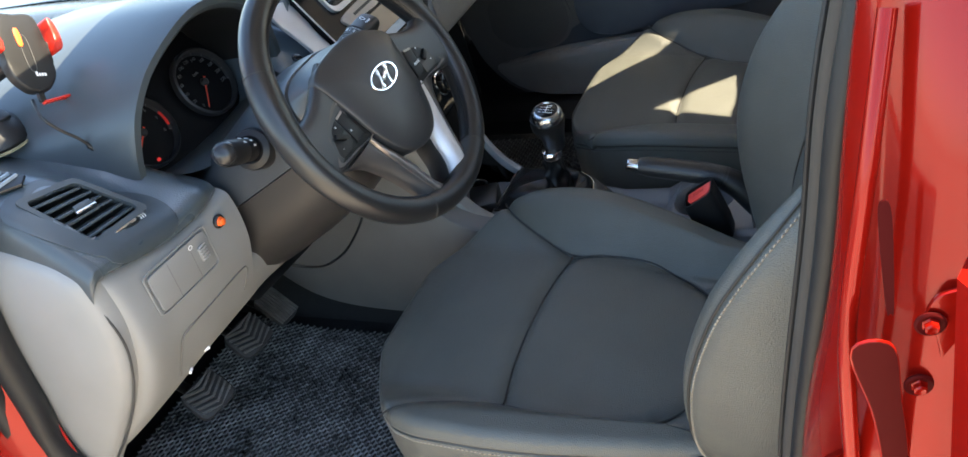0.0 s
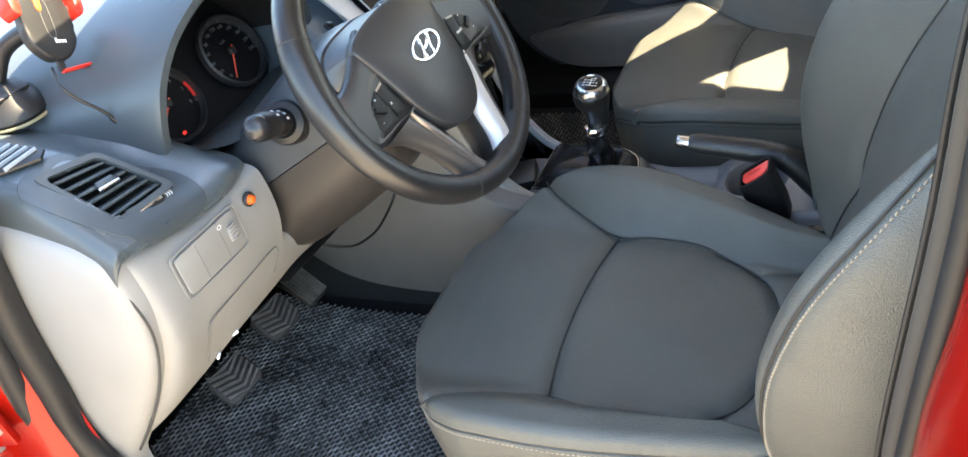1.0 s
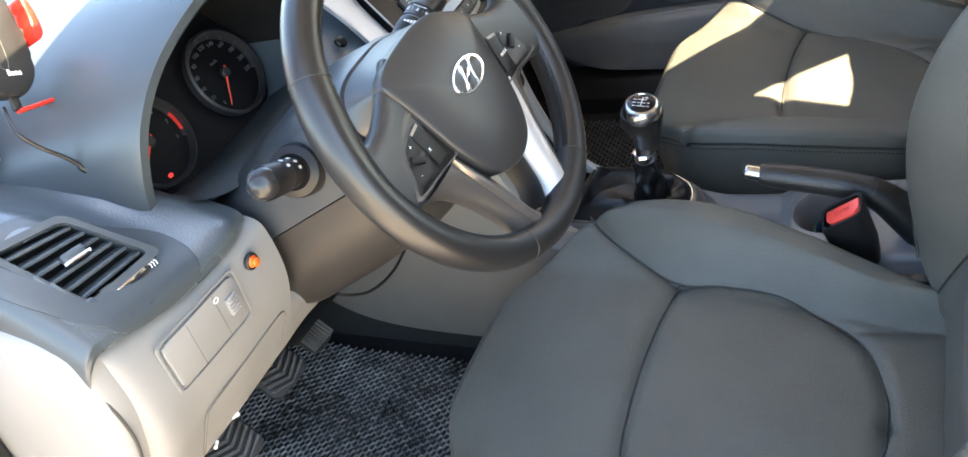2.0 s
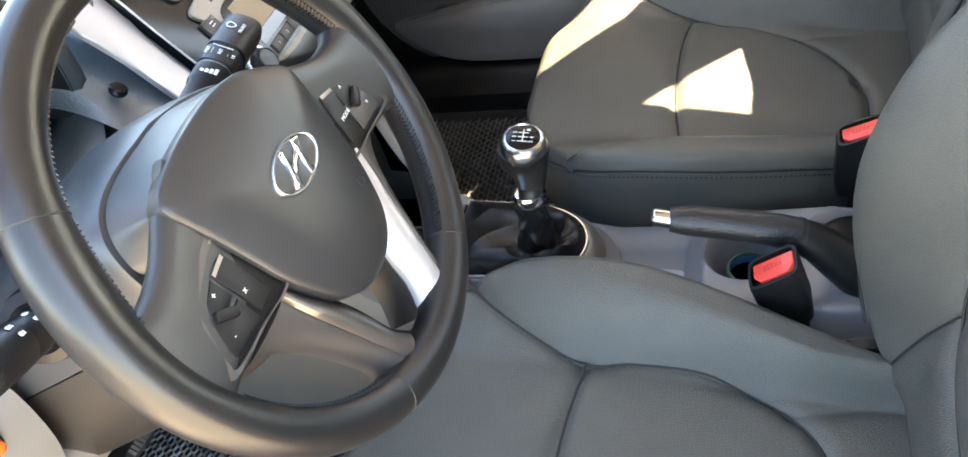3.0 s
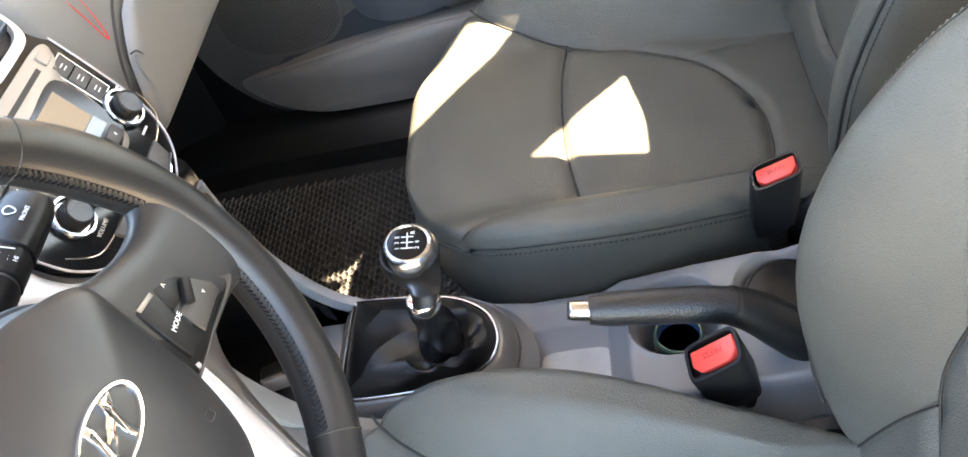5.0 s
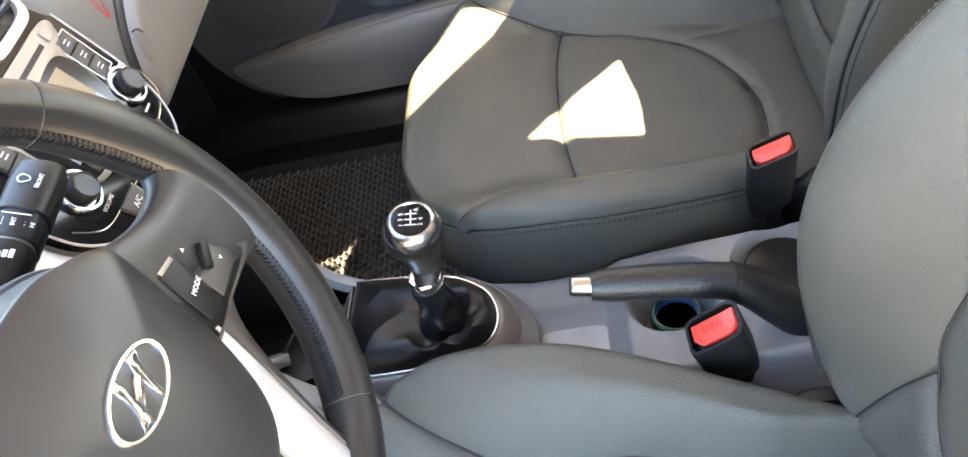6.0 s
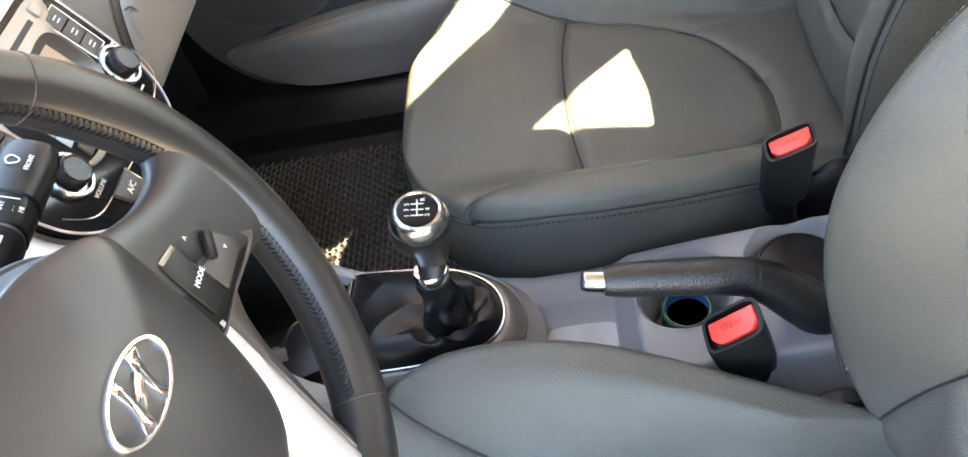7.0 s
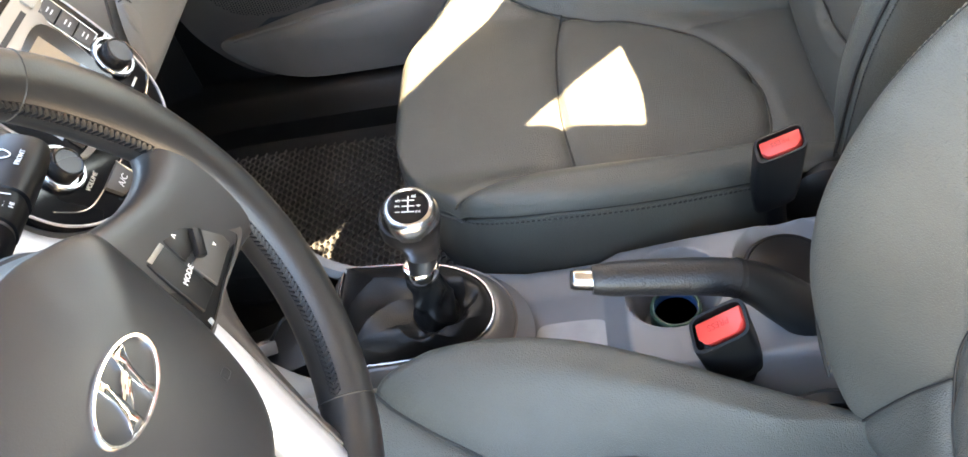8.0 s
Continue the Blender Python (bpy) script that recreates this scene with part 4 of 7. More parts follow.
# left air vent: frame, slats, tab and thumbwheel
VA, VD, VB, VC = Vector((-0.640, 0.286, 0.968)), Vector((-0.628, 0.230, 0.911)), Vector((-0.582, 0.274, 0.956)), Vector((-0.560, 0.226, 0.906))
vx = ((VC - VD) + (VB - VA)).normalized()
vy = ((VA - VD) + (VB - VC)).normalized()
vz = vx.cross(vy).normalized()
vy = vz.cross(vx)
VM = Matrix((vx, vy, vz)).transposed().to_4x4()
VM.translation = (VA + VB + VC + VD) / 4
IV = VM.inverted()
quad = [(IV @ p).to_2d() for p in (VA, VB, VC, VD)]


def quad_at(u, v):
    a = quad[0].lerp(quad[1], u)
    b = quad[3].lerp(quad[2], u)
    return a.lerp(b, v)


def rounded_quad(grow, k=0.12):
    c = sum(quad, Vector((0, 0))) / 4
    q = [c + (p - c) * grow for p in quad]
    out = []
    for i in range(4):
        p, a, b = q[i], q[i - 1], q[(i + 1) % 4]
        for f in np.linspace(0, 1, 8):
            s0, s1 = p.lerp(a, k), p.lerp(b, k)
            out.append(tuple((1 - f) ** 2 * s0 + 2 * f * (1 - f) * p + f * f * s1))
    return out


DASH_SKIN = skin([(-0.676, [(y + 0.03, z - 0.06) for y, z in P_L]), (-0.675, [(y + 0.010, z - 0.022) for y, z in P_L]), (-0.668, [(y + 0.002, z - 0.005) for y, z in P_L]), (-0.652, P_L), (-0.60, P_LM), (-0.54, P_M), (-0.49, P_M), (-0.44, P_R), (-0.33, P_C), (-0.235, P_R), (-0.195, P_S), (-0.145, P_S), (-0.125, P_K), (0.12, P_K), (0.16, P_G), (0.40, P_G), (0.68, P_G)], 90, 220)
DASH_SKIN.normal_update()
SKIN_CO = np.array([v.co for v in DASH_SKIN.verts])
SKIN_NO = np.array([v.normal for v in DASH_SKIN.verts])


def on_dash(p, lift):
    """The point of the dashboard's skin nearest to p, raised by lift."""
    d2 = ((SKIN_CO - np.array(p)) ** 2).sum(1)
    near = np.argpartition(d2, 9)[:9]
    w = 1 / (d2[near] + 1e-6)
    c = (SKIN_CO[near] * w[:, None]).sum(0) / w.sum()
    n = (SKIN_NO[near] * w[:, None]).sum(0)
    n = n / np.linalg.norm(n)
    if n[1] > 0.2 or n[2] < -0.6:
        n = -n
    return Vector(np.array(p) - n * ((np.array(p) - c) @ n) + n * lift)


outq = [Vector(q) for q in rounded_quad(1.06)]


def inside(x, y):
    c = False
    for i in range(len(outq)):
        p0, p1 = outq[i - 1], outq[i]
        if (p0.y > y) != (p1.y > y) and x < (p1.x - p0.x) * (y - p0.y) / (p1.y - p0.y) + p0.x:
            c = not c
    return c


gone = []
for f in DASH_SKIN.faces:
    q = IV @ f.calc_center_median()
    c = f.calc_center_median()
    if (abs(q.z) < 0.03 and inside(q.x, q.y)) or (-0.452 < c.x < -0.212 and c.y < 0.30 and c.z < 0.93):
        gone.append(f)
bmesh.ops.delete(DASH_SKIN, geom=gone, context="FACES")
DASH_END = DASH_SKIN.copy()
bmesh.ops.delete(DASH_END, geom=[f for f in DASH_END.faces if f.calc_center_median().x > -0.655], context="FACES")
bmesh.ops.delete(DASH_SKIN, geom=[f for f in DASH_SKIN.faces if f.calc_center_median().x <= -0.655], context="FACES")
part("dash_end", DASH_END, SLATE_SMOOTH, dash, "smooth slate end of the dashboard")
part("upper_dash", DASH_SKIN, DASH, dash)
# smooth panel round the vent, laid over the grained skin
rim_out = [Vector(p) for p in catmull([(-0.666, 0.290, 0.968), (-0.648, 0.300, 0.979), (-0.610, 0.298, 0.976), (-0.577, 0.290, 0.962), (-0.548, 0.276, 0.935), (-0.531, 0.254, 0.908), (-0.528, 0.227, 0.893), (-0.536, 0.207, 0.878), (-0.552, 0.204, 0.867), (-0.600, 0.206, 0.873), (-0.628, 0.208, 0.884), (-0.646, 0.219, 0.903), (-0.658, 0.244, 0.930), (-0.665, 0.272, 0.955)], 120, True)]
hole = [VM @ Vector((x, y, 0)) for x, y in rounded_quad(1.14)]
hole_a = [math.atan2((IV @ p).y, (IV @ p).x) for p in hole]
secs = []
for p in rim_out:
    q = IV @ p
    turn = math.atan2(q.y, q.x)
    start = hole[min(range(len(hole)), key=lambda i: abs((hole_a[i] - turn + math.pi) % (2 * math.pi) - math.pi))]
    row = [on_dash(start.lerp(p, k / 9), 0.0022) for k in range(10)]
    secs.append(row + [on_dash(start.lerp(p, 1.012), 0.0014), on_dash(start.lerp(p, 1.02), -0.001)])
secs.append(secs[0])
part("vent_panel", loft(secs), SLATE_SMOOTH, dash, "smooth dark slate vent panel")
part("vent_panel_seam", tube([on_dash(p, 0.0002) for p in rim_out[:64]], 0.0016, 6), GAP, dash)
vent = part("air_vent", ring(rounded_quad(1.20), rounded_quad(1.0), 0.012), SLATE_SMOOTH, dash, "slate air vent with dark slats", m=VM @ pose(0, 0, -0.006))
part("vent_well", loft([[VM @ Vector((x, y, d)) for x, y in rounded_quad(1.0)] for d in (0.000, -0.030)], True, False), BLACK, vent)
part("vent_back", plate(rounded_quad(1.0), 0.002), BLACK, vent, m=VM @ pose(0, 0, -0.030))
for k in range(6):
    v = 0.10 + 0.80 * k / 5
    a, b = quad_at(0.02, v), quad_at(0.98, v)
    mid, dx = (a + b) / 2, (b - a)
    part("slat", box(-dx.length / 2, dx.length / 2, -0.0017, 0.0017, -0.012, 0.003, 0.0008, 1), SLATE_SMOOTH, vent, m=VM @ pose(mid.x, mid.y, 0.0005, 32, 0, math.degrees(math.atan2(dx.y, dx.x))))
part("vent_tab", box(-0.011, 0.011, -0.005, 0.005, 0.0, 0.007, 0.002), SLATE_SMOOTH, vent, m=VM @ pose(0.0, 0.002, 0.002))
part("tab_trim", box(-0.013, 0.013, -0.0015, 0.0015, 0.0, 0.004, 0.0008), CHROME, vent, m=VM @ pose(0.0, -0.003, 0.006))
SLM = Matrix.Translation(Vector((-0.591, 0.2215, 0.9045))) @ VM.to_3x3().to_4x4()
part("thumbwheel", box(-0.016, 0.016, -0.003, 0.003, 0, 0.004, 0.0015), CHROME, vent, "chrome thumbwheel", m=SLM)
part("thumbwheel_slot", ring([(x * 1.2, y * 1.5) for x, y in superellipse(0.016, 0.003, 4, 24)], superellipse(0.016, 0.003, 4, 24), 0.002), BLACK, vent, m=SLM)
part("closed_mark", ring([(-0.004, -0.004), (0.004, -0.004), (0.004, 0.004), (-0.004, 0.004)], [(-0.003, -0.003), (0.003, -0.003), (0.003, 0.003), (-0.003, 0.003)], 0.0004), WHITE, vent, m=SLM @ pose(-0.024, -0.002, 0.0005))
for k in range(3):
    part("open_mark", tube([SLM @ Vector((0.022 + 0.003 * k, -0.003, 0.001)), SLM @ Vector((0.023 + 0.003 * k, 0.0, 0.001)), SLM @ Vector((0.0215 + 0.003 * k, 0.003, 0.001))], 0.0005, 6), WHITE, vent)
# side defroster outlet
OUTM = pose(-0.630, 0.322, 0.988, 9, -5, 0)
out = part("defroster_outlet", plate([(0.018, 0.050), (0.020, -0.022), (0.006, -0.030), (-0.024, 0.0), (-0.012, 0.034)], 0.003, 0.001), BLACK, dash, "black side defroster grille", m=OUTM)
for k in range(4):
    part("outlet_rib", box(-0.020 + 0.003 * k, 0.0175, -0.0010, 0.0010, 0.002, 0.0065), OUTLET_GREY, out, m=OUTM @ pose(0, -0.010 + 0.012 * k, 0, 0, 0, -14))
# instrument hood: arch over the dials, flaring into the dash
ARCH = [(-0.512, 0.268, 0.905), (-0.506, 0.258, 0.945), (-0.485, 0.246, 0.993), (-0.437, 0.236, 1.033), (-0.350, 0.230, 1.058), (-0.270, 0.236, 1.040), (-0.213, 0.246, 0.995), (-0.190, 0.262, 0.935), (-0.186, 0.275, 0.890)]
arch = catmull(ARCH, 60)
hc = np.array((-0.345, 0.25, 0.90))


def arch_at(sx_, sz_, dy, dz=0.0):
    return [(hc[0] + (p[0] - hc[0]) * sx_, p[1] + dy, hc[2] + (p[2] - hc[2]) * sz_ + dz) for p in arch]


outer = [arch_at(0.90, 0.90, 0.004), arch_at(0.93, 0.94, -0.004), arch_at(0.99, 0.995, -0.004), arch_at(1.015, 1.01, 0.004), arch_at(1.06, 1.03, 0.04), arch_at(1.18, 1.04, 0.10), arch_at(1.42, 1.02, 0.19, 0.0), arch_at(1.7, 0.95, 0.32, 0.0)]
part("instrument_hood", loft(outer), SLATE_SMOOTH, dash, "smooth slate instrument hood")
inner_ = [arch_at(0.905, 0.905, 0.002), arch_at(0.88, 0.88, 0.05), arch_at(0.84, 0.82, 0.13)]
part("hood_lining", loft(inner_), BLACK, dash)
CLM = facing((-0.340, 0.345, 0.920), 24)
cluster = part("gauge_panel", plate(superellipse(0.165, 0.085, 4, 60), 0.004), GAUGE_BLACK, dash, "black instrument panel with two dials", m=CLM @ pose(0, 0.005, -0.012))


def dial(cx, first, last, step, sweep0, sweep1, needle, red):
    r = 0.051
    bez = part("dial_bezel", lathe([(r, 0.0), (r, 0.010), (r - 0.003, 0.012), (r - 0.004, 0.004), (r - 0.005, 0.0)], 64), SILVER_DARK, cluster, m=CLM @ pose(cx, 0, -0.006))
    part("dial_face", lathe([(r - 0.004, 0.0), (r - 0.004, 0.001), (0.001, 0.001)], 48), GAUGE_BLACK, bez, m=CLM @ pose(cx, 0, -0.006))
    part("dial_band", loft([[CLM @ Vector((cx + rr * math.sin(radians(a)), rr * math.cos(radians(a)), -0.0042)) for a in np.linspace(sweep0, sweep1, 60)] for rr in (r - 0.0045, r - 0.0090)]), SILVER_DARK, bez)
    n = (last - first) // step
    for i in range(n + 1):
        a = radians(sweep0 + (sweep1 - sweep0) * i / n)
        lettering("number", str(first + i * step), 0.0068, CLM @ pose(cx + 0.036 * math.sin(a), 0.036 * math.cos(a), -0.0045), PRINT_GREY, bez)
        part("tick", box(-0.0005, 0.0005, -0.002, 0.002, 0, 0.0003), PRINT_GREY, bez, m=CLM @ pose(cx + 0.0445 * math.sin(a), 0.0445 * math.cos(a), -0.0040, 0, 0, -math.degrees(a)))
    a = radians(needle)
    part("needle", plate([(-0.0012, -0.008), (0.0012, -0.008), (0.0005, 0.040), (-0.0005, 0.040)], 0.0012), NEEDLE, bez, "red needle", m=CLM @ pose(cx, 0, 0.000, 0, 0, -needle))
    part("needle_hub", lathe([(0.006, 0), (0.006, 0.004), (0.004, 0.006), (0.0005, 0.006)], 24), BLACK, bez, m=CLM @ pose(cx, 0, -0.003))
    if red:
        part("red_zone", loft([[CLM @ Vector((cx + rr * math.sin(radians(q)), rr * math.cos(radians(q)), -0.0036)) for q in np.linspace(sweep1 - 36, sweep1 - 8, 20)] for rr in (r - 0.0045, r - 0.0090)]), REDPRINT, bez)
        part("warning_light", plate(superellipse(0.0030, 0.0022, 3, 20), 0.0004), REDGLOW, bez, "lit red warning lamp", m=CLM @ pose(cx - 0.008, -0.039, -0.0045))
    return bez


sp = dial(0.070, 0, 220, 20, -132, 112, -140, False)
lettering("writing", "km/h", 0.0055, CLM @ pose(0.070, 0.016, -0.0045), PRINT_GREY, sp)
dial(-0.068, 0, 8, 1, -125, 115, -125, True)
part("cluster_sill", skin([(-0.505, [(0.262, 0.915), (0.285, 0.898), (0.34, 0.87)]), (-0.44, [(0.240, 0.880), (0.275, 0.884), (0.345, 0.862)]), (-0.34, [(0.236, 0.868), (0.275, 0.878), (0.345, 0.855)]), (-0.24, [(0.240, 0.875), (0.275, 0.884), (0.345, 0.862)]), (-0.19, [(0.262, 0.905), (0.285, 0.898), (0.34, 0.87)])], 16, 40), SLATE_SMOOTH, dash)
part("sunload_sensor", lathe([(0.008, 0), (0.008, 0.002), (0.006, 0.004), (0.0005, 0.0045)], 24), GLOSS, dash, m=facing((-0.188, 0.2395, 0.905), 48))

# ---- centre stack ----
RM = facing((0.003, 0.183, 0.843), 30)
STACK = catmull([(-0.128, 0.165), (-0.124, 0.08), (-0.118, 0.02), (-0.108, -0.020), (-0.080, -0.048), (-0.03, -0.064), (0.020, -0.067), (0.048, -0.059), (0.067, -0.047), (0.081, -0.028), (0.0895, 0.0), (0.0925, 0.05), (0.0915, 0.10), (0.085, 0.165)], 80)
stack = tagged(empty("centre_stack"), "gloss black radio and air vent stack with silver trim", "radio")
part("stack_face", plate(STACK, 0.012, 0.002), GLOSS, stack, m=RM @ pose(0, 0, -0.014))
part("stack_side", loft([[RM @ Vector((x * k, y * k, d)) for x, y in STACK] for k, d in ((1.0, -0.014), (1.02, -0.02), (1.05, -0.06), (1.05, -0.20))], False), LIGHT, stack, "light grey stack surround")
part("edge_trim", tube([RM @ Vector((x * 1.005, y * 1.01, -0.002)) for x, y in STACK], 0.0011, 10), SILVER, stack, "silver edge strip")
WING = [(-0.128, 0.150), (-0.126, 0.08), (-0.121, 0.02), (-0.111, -0.022), (-0.082, -0.053), (-0.100, -0.062), (-0.140, -0.020), (-0.155, 0.03), (-0.163, 0.09), (-0.172, 0.150)]
part("wing_trim", plate(catmull(WING, 50, True), 0.006, 0.002), SILVER, stack, "wide satin silver wing trim", m=RM @ pose(-0.003, 0, -0.016))
# radio bezel and display
bz = catmull([(-0.080, 0.080), (-0.04, 0.0845), (0.03, 0.0845), (0.072, 0.0835), (0.081, 0.0765), (0.072, 0.066), (0.0575, 0.054), (0.0555, 0.026), (0.046, -0.002), (0.036, -0.0155), (0.0, -0.0185), (-0.040, -0.0155), (-0.052, -0.002), (-0.0615, 0.026), (-0.0635, 0.054), (-0.078, 0.066)], 110, True)
part("radio_bezel", plate(bz, 0.005, 0.0015), CHAMPAGNE, stack, "champagne silver radio bezel", m=RM @ pose(0, 0, -0.003))
part("display_well", plate(catmull([(-0.055, 0.058), (0.0, 0.0605), (0.050, 0.0585), (0.0505, 0.012), (0.042, -0.0075), (0.0, -0.0125), (-0.048, -0.0075), (-0.0565, 0.012)], 60, True), 0.0008), GLOSS, stack, m=RM @ pose(0, 0, 0.0019))
part("display", plate([(-0.044, 0.0205), (0.036, 0.0205), (0.036, 0.0560), (-0.044, 0.0560)], 0.0004), LCD, stack, "tan unlit display", m=RM @ pose(0, 0, 0.0027))
part("display_strip", plate([(-0.044, 0.0075), (0.038, 0.0075), (0.037, 0.0200), (-0.044, 0.0200)], 0.0004), LCD_BLUE, stack, "pale blue display strip", m=RM @ pose(0, 0, 0.0027))
part("disc_slot", box(-0.052, 0.050, 0.0705, 0.0750, 0.0, 0.001), BLACK, stack, m=RM @ pose(0, 0, 0.0016))
part("eject_key", box(0.058, 0.074, 0.0690, 0.0800, 0, 0.003, 0.001), CHAMPAGNE, stack, m=RM @ pose(0, 0, 0.0012))
for k in range(4):
    kx = -0.033 + 0.0205 * k
    ky = part("preset_key", box(kx - 0.0095, kx + 0.0095, -0.0125, -0.0005, 0, 0.004, 0.001), KEY, stack, m=RM @ pose(0.002, 0.0045, 0.0012))
    lettering("writing", str(k + 1), 0.005, RM @ pose(kx + 0.002, -0.0020, 0.0055), WHITE, ky)
for k in range(3):
    y = 0.0265 + 0.0158 * k
    for sx in (1, -1):
        ox = -0.004 if sx < 0 else 0.0
        ky = part("side_key", plate([(sx * 0.0595 + ox, y - 0.0074), (sx * (0.0785 + 0.0008 * k) + ox, y - 0.0074), (sx * (0.0795 + 0.0008 * k) + ox, y + 0.0074), (sx * 0.0595 + ox, y + 0.0074)], 0.004, 0.001), KEY, stack, m=RM @ pose(0, 0, -0.002))
        for q in range(2):
            part("key_print", box(-0.0030, 0.0030, -0.0005, 0.0005, 0, 0.0003), WHITE, ky, m=RM @ pose(sx * 0.069 + ox, y - 0.002 + 0.0036 * q, 0.0021))
    part("key_surround", ring([(0.0578, 0.0180), (0.0810, 0.0180), (0.0825, 0.0665), (0.0578, 0.0665)], [(0.0588, 0.0188), (0.0800, 0.0188), (0.0815, 0.0657), (0.0588, 0.0657)], 0.003), CHROME_SATIN, stack, m=RM @ pose(0, 0, -0.002)) if k == 0 else None
for sx in (-1, 1):
    kn = part("rotary_knob", lathe([(0.0128, 0.0), (0.0126, 0.010), (0.0118, 0.0125), (0.0105, 0.0130), (0.0098, 0.0122), (0.0005, 0.0122)], 36), KNOB, stack, "dark rotary knob", m=RM @ pose(sx * 0.067, 0.0, 0.0))
    part("knob_ring", lathe([(0.0192, -0.002), (0.0192, 0.0025), (0.0180, 0.0042), (0.0160, 0.0042), (0.0148, 0.0025), (0.0146, 0.0)], 36), CHROME_SATIN, kn, "bright chrome knob ring", m=RM @ pose(sx * 0.067, 0.0, 0.0))
    if sx < 0:
        lettering("writing", "VOLUME", 0.0052, RM @ pose(-0.060, -0.0245, -0.0015, 0, 0, 0), WHITE, kn)
    else:
        part("key_print", box(-0.006, 0.006, -0.001, 0.001, 0, 0.0003), WHITE, kn, m=RM @ pose(0.060, -0.0245, -0.0018))
        part("key_print", box(-0.004, 0.004, -0.001, 0.001, 0, 0.0003), WHITE, kn, m=RM @ pose(0.088, 0.012, -0.0018))
part("face_line", tube([RM @ Vector(p) for p in ((-0.104, -0.008, -0.0015), (-0.085, -0.030, -0.0015), (-0.05, -0.036, -0.0015), (0, -0.040, -0.0015), (0.055, -0.037, -0.0015), (0.086, -0.028, -0.0015), (0.096, -0.004, -0.0015))], 0.0006, 6, 60), CHROME, stack)
for sx, x in ((-1, -0.046), (1, 0.038)):
    kf = part("climate_key", plate([(x - sx * 0.013, -0.0585), (x + sx * 0.011, -0.0500), (x + sx * 0.015, -0.0345), (x - sx * 0.013, -0.0350)], 0.004, 0.001), KEY, stack, m=RM @ pose(0, 0, -0.002))
    part("key_trim", tube([RM @ Vector(p) for p in ((x - sx * 0.0140, -0.034, 0.001), (x - sx * 0.0140, -0.0600, 0.001), (x + sx * 0.0120, -0.0515, 0.001))], 0.0013, 8), CHROME, kf)
    if sx < 0:
        lettering("writing", "A/C", 0.0075, RM @ pose(x, -0.0445, 0.0023), WHITE, kf)
# centre vents in pale frames
for sx in (-1, 1):
    vo = superellipse(0.041, 0.043, 5, 40)
    vf = part("air_vent", ring(vo, [(x * 0.88, y * 0.80) for x, y in vo], 0.010), SILVER, stack, "centre air vent in a silver frame", m=RM @ pose(sx * 0.0425 - 0.003, 0.133, -0.006))
    part("vent_well", plate([(x * 0.9, y * 0.82) for x, y in vo], 0.002), BLACK, vf, m=RM @ pose(sx * 0.0425 - 0.003, 0.133, -0.004))
    for k in range(5):
        part("slat", box(-0.035, 0.035, -0.0014, 0.0014, 0, 0.009, 0.0005, 1), SLATE_SMOOTH, vf, m=RM @ pose(sx * 0.0425 - 0.003, 0.108 + 0.012 * k, -0.003, -25, 0, 0))
# lower stack: climate dials face and open storage pocket
LM2 = facing((0.0, 0.150, 0.735), 12)
part("climate_face", plate(catmull([(-0.095, 0.045), (0.070, 0.045), (0.068, -0.02), (0.055, -0.045), (-0.07, -0.045), (-0.09, -0.02)], 50, True), 0.006, 0.002), GLOSS, stack, m=LM2 @ pose(0.004, 0, -0.02))
for x in (-0.062, -0.012, 0.038):
    dn = part("climate_dial", lathe([(0.019, 0), (0.019, 0.008), (0.016, 0.015), (0.014, 0.016), (0.001, 0.016)], 32), KNOB, stack, m=LM2 @ pose(x + 0.004, 0.0, -0.014))
    part("dial_ring", lathe([(0.0215, 0), (0.0215, 0.003), (0.0195, 0.004), (0.0190, 0.0)], 32), CHROME, dn, m=LM2 @ pose(x + 0.004, 0.0, -0.014))

# ---- glovebox side ----
GLOVE = [(0.29, 0.990), (0.250, 0.982), (0.224, 0.955), (0.210, 0.91), (0.203, 0.86), (0.202, 0.82), (0.204, 0.785), (0.216, 0.757), (0.255, 0.741), (0.33, 0.735), (0.45, 0.73)]
GLOVE_I = [(y + 0.012, z) for y, z in GLOVE]
part("glovebox_surround", thick(skin([(0.076, [(y + 0.030, z) for y, z in GLOVE]), (0.090, [(y + 0.016, z) for y, z in GLOVE]), (0.110, GLOVE_I), (0.18, GLOVE_I), (0.4, GLOVE_I), (0.68, GLOVE_I)], 48, 44), 0.004), LIGHT, dash, "light grey dash trim by the glovebox")
LID = [(0.222, 0.905), (0.206, 0.893), (0.199, 0.86), (0.197, 0.82), (0.198, 0.785), (0.210, 0.757), (0.250, 0.746), (0.32, 0.742)]
LID_EDGE = [(0.32, 0.893), (0.22, 0.884), (0.172, 0.858), (0.147, 0.826), (0.139, 0.790), (0.140, 0.755), (0.141, 0.735)]
edge_z, edge_x = [z for x, z in LID_EDGE][::-1], [x for x, z in LID_EDGE][::-1]
rows = []
for y, z in catmull(LID, 60):
    x0 = float(smooth_interp(np.array(z), edge_z, edge_x)) if z > 0.75 else 0.141
    row = []
    for k in range(60):
        f = (k / 59) ** 2.2
        x = x0 + (0.612 - x0) * f
        row.append((x, y + 0.010 * math.exp(-(x - x0) / 0.004) + 0.012 * math.exp(-(0.612 - x) / 0.005), z))
    rows.append(row)
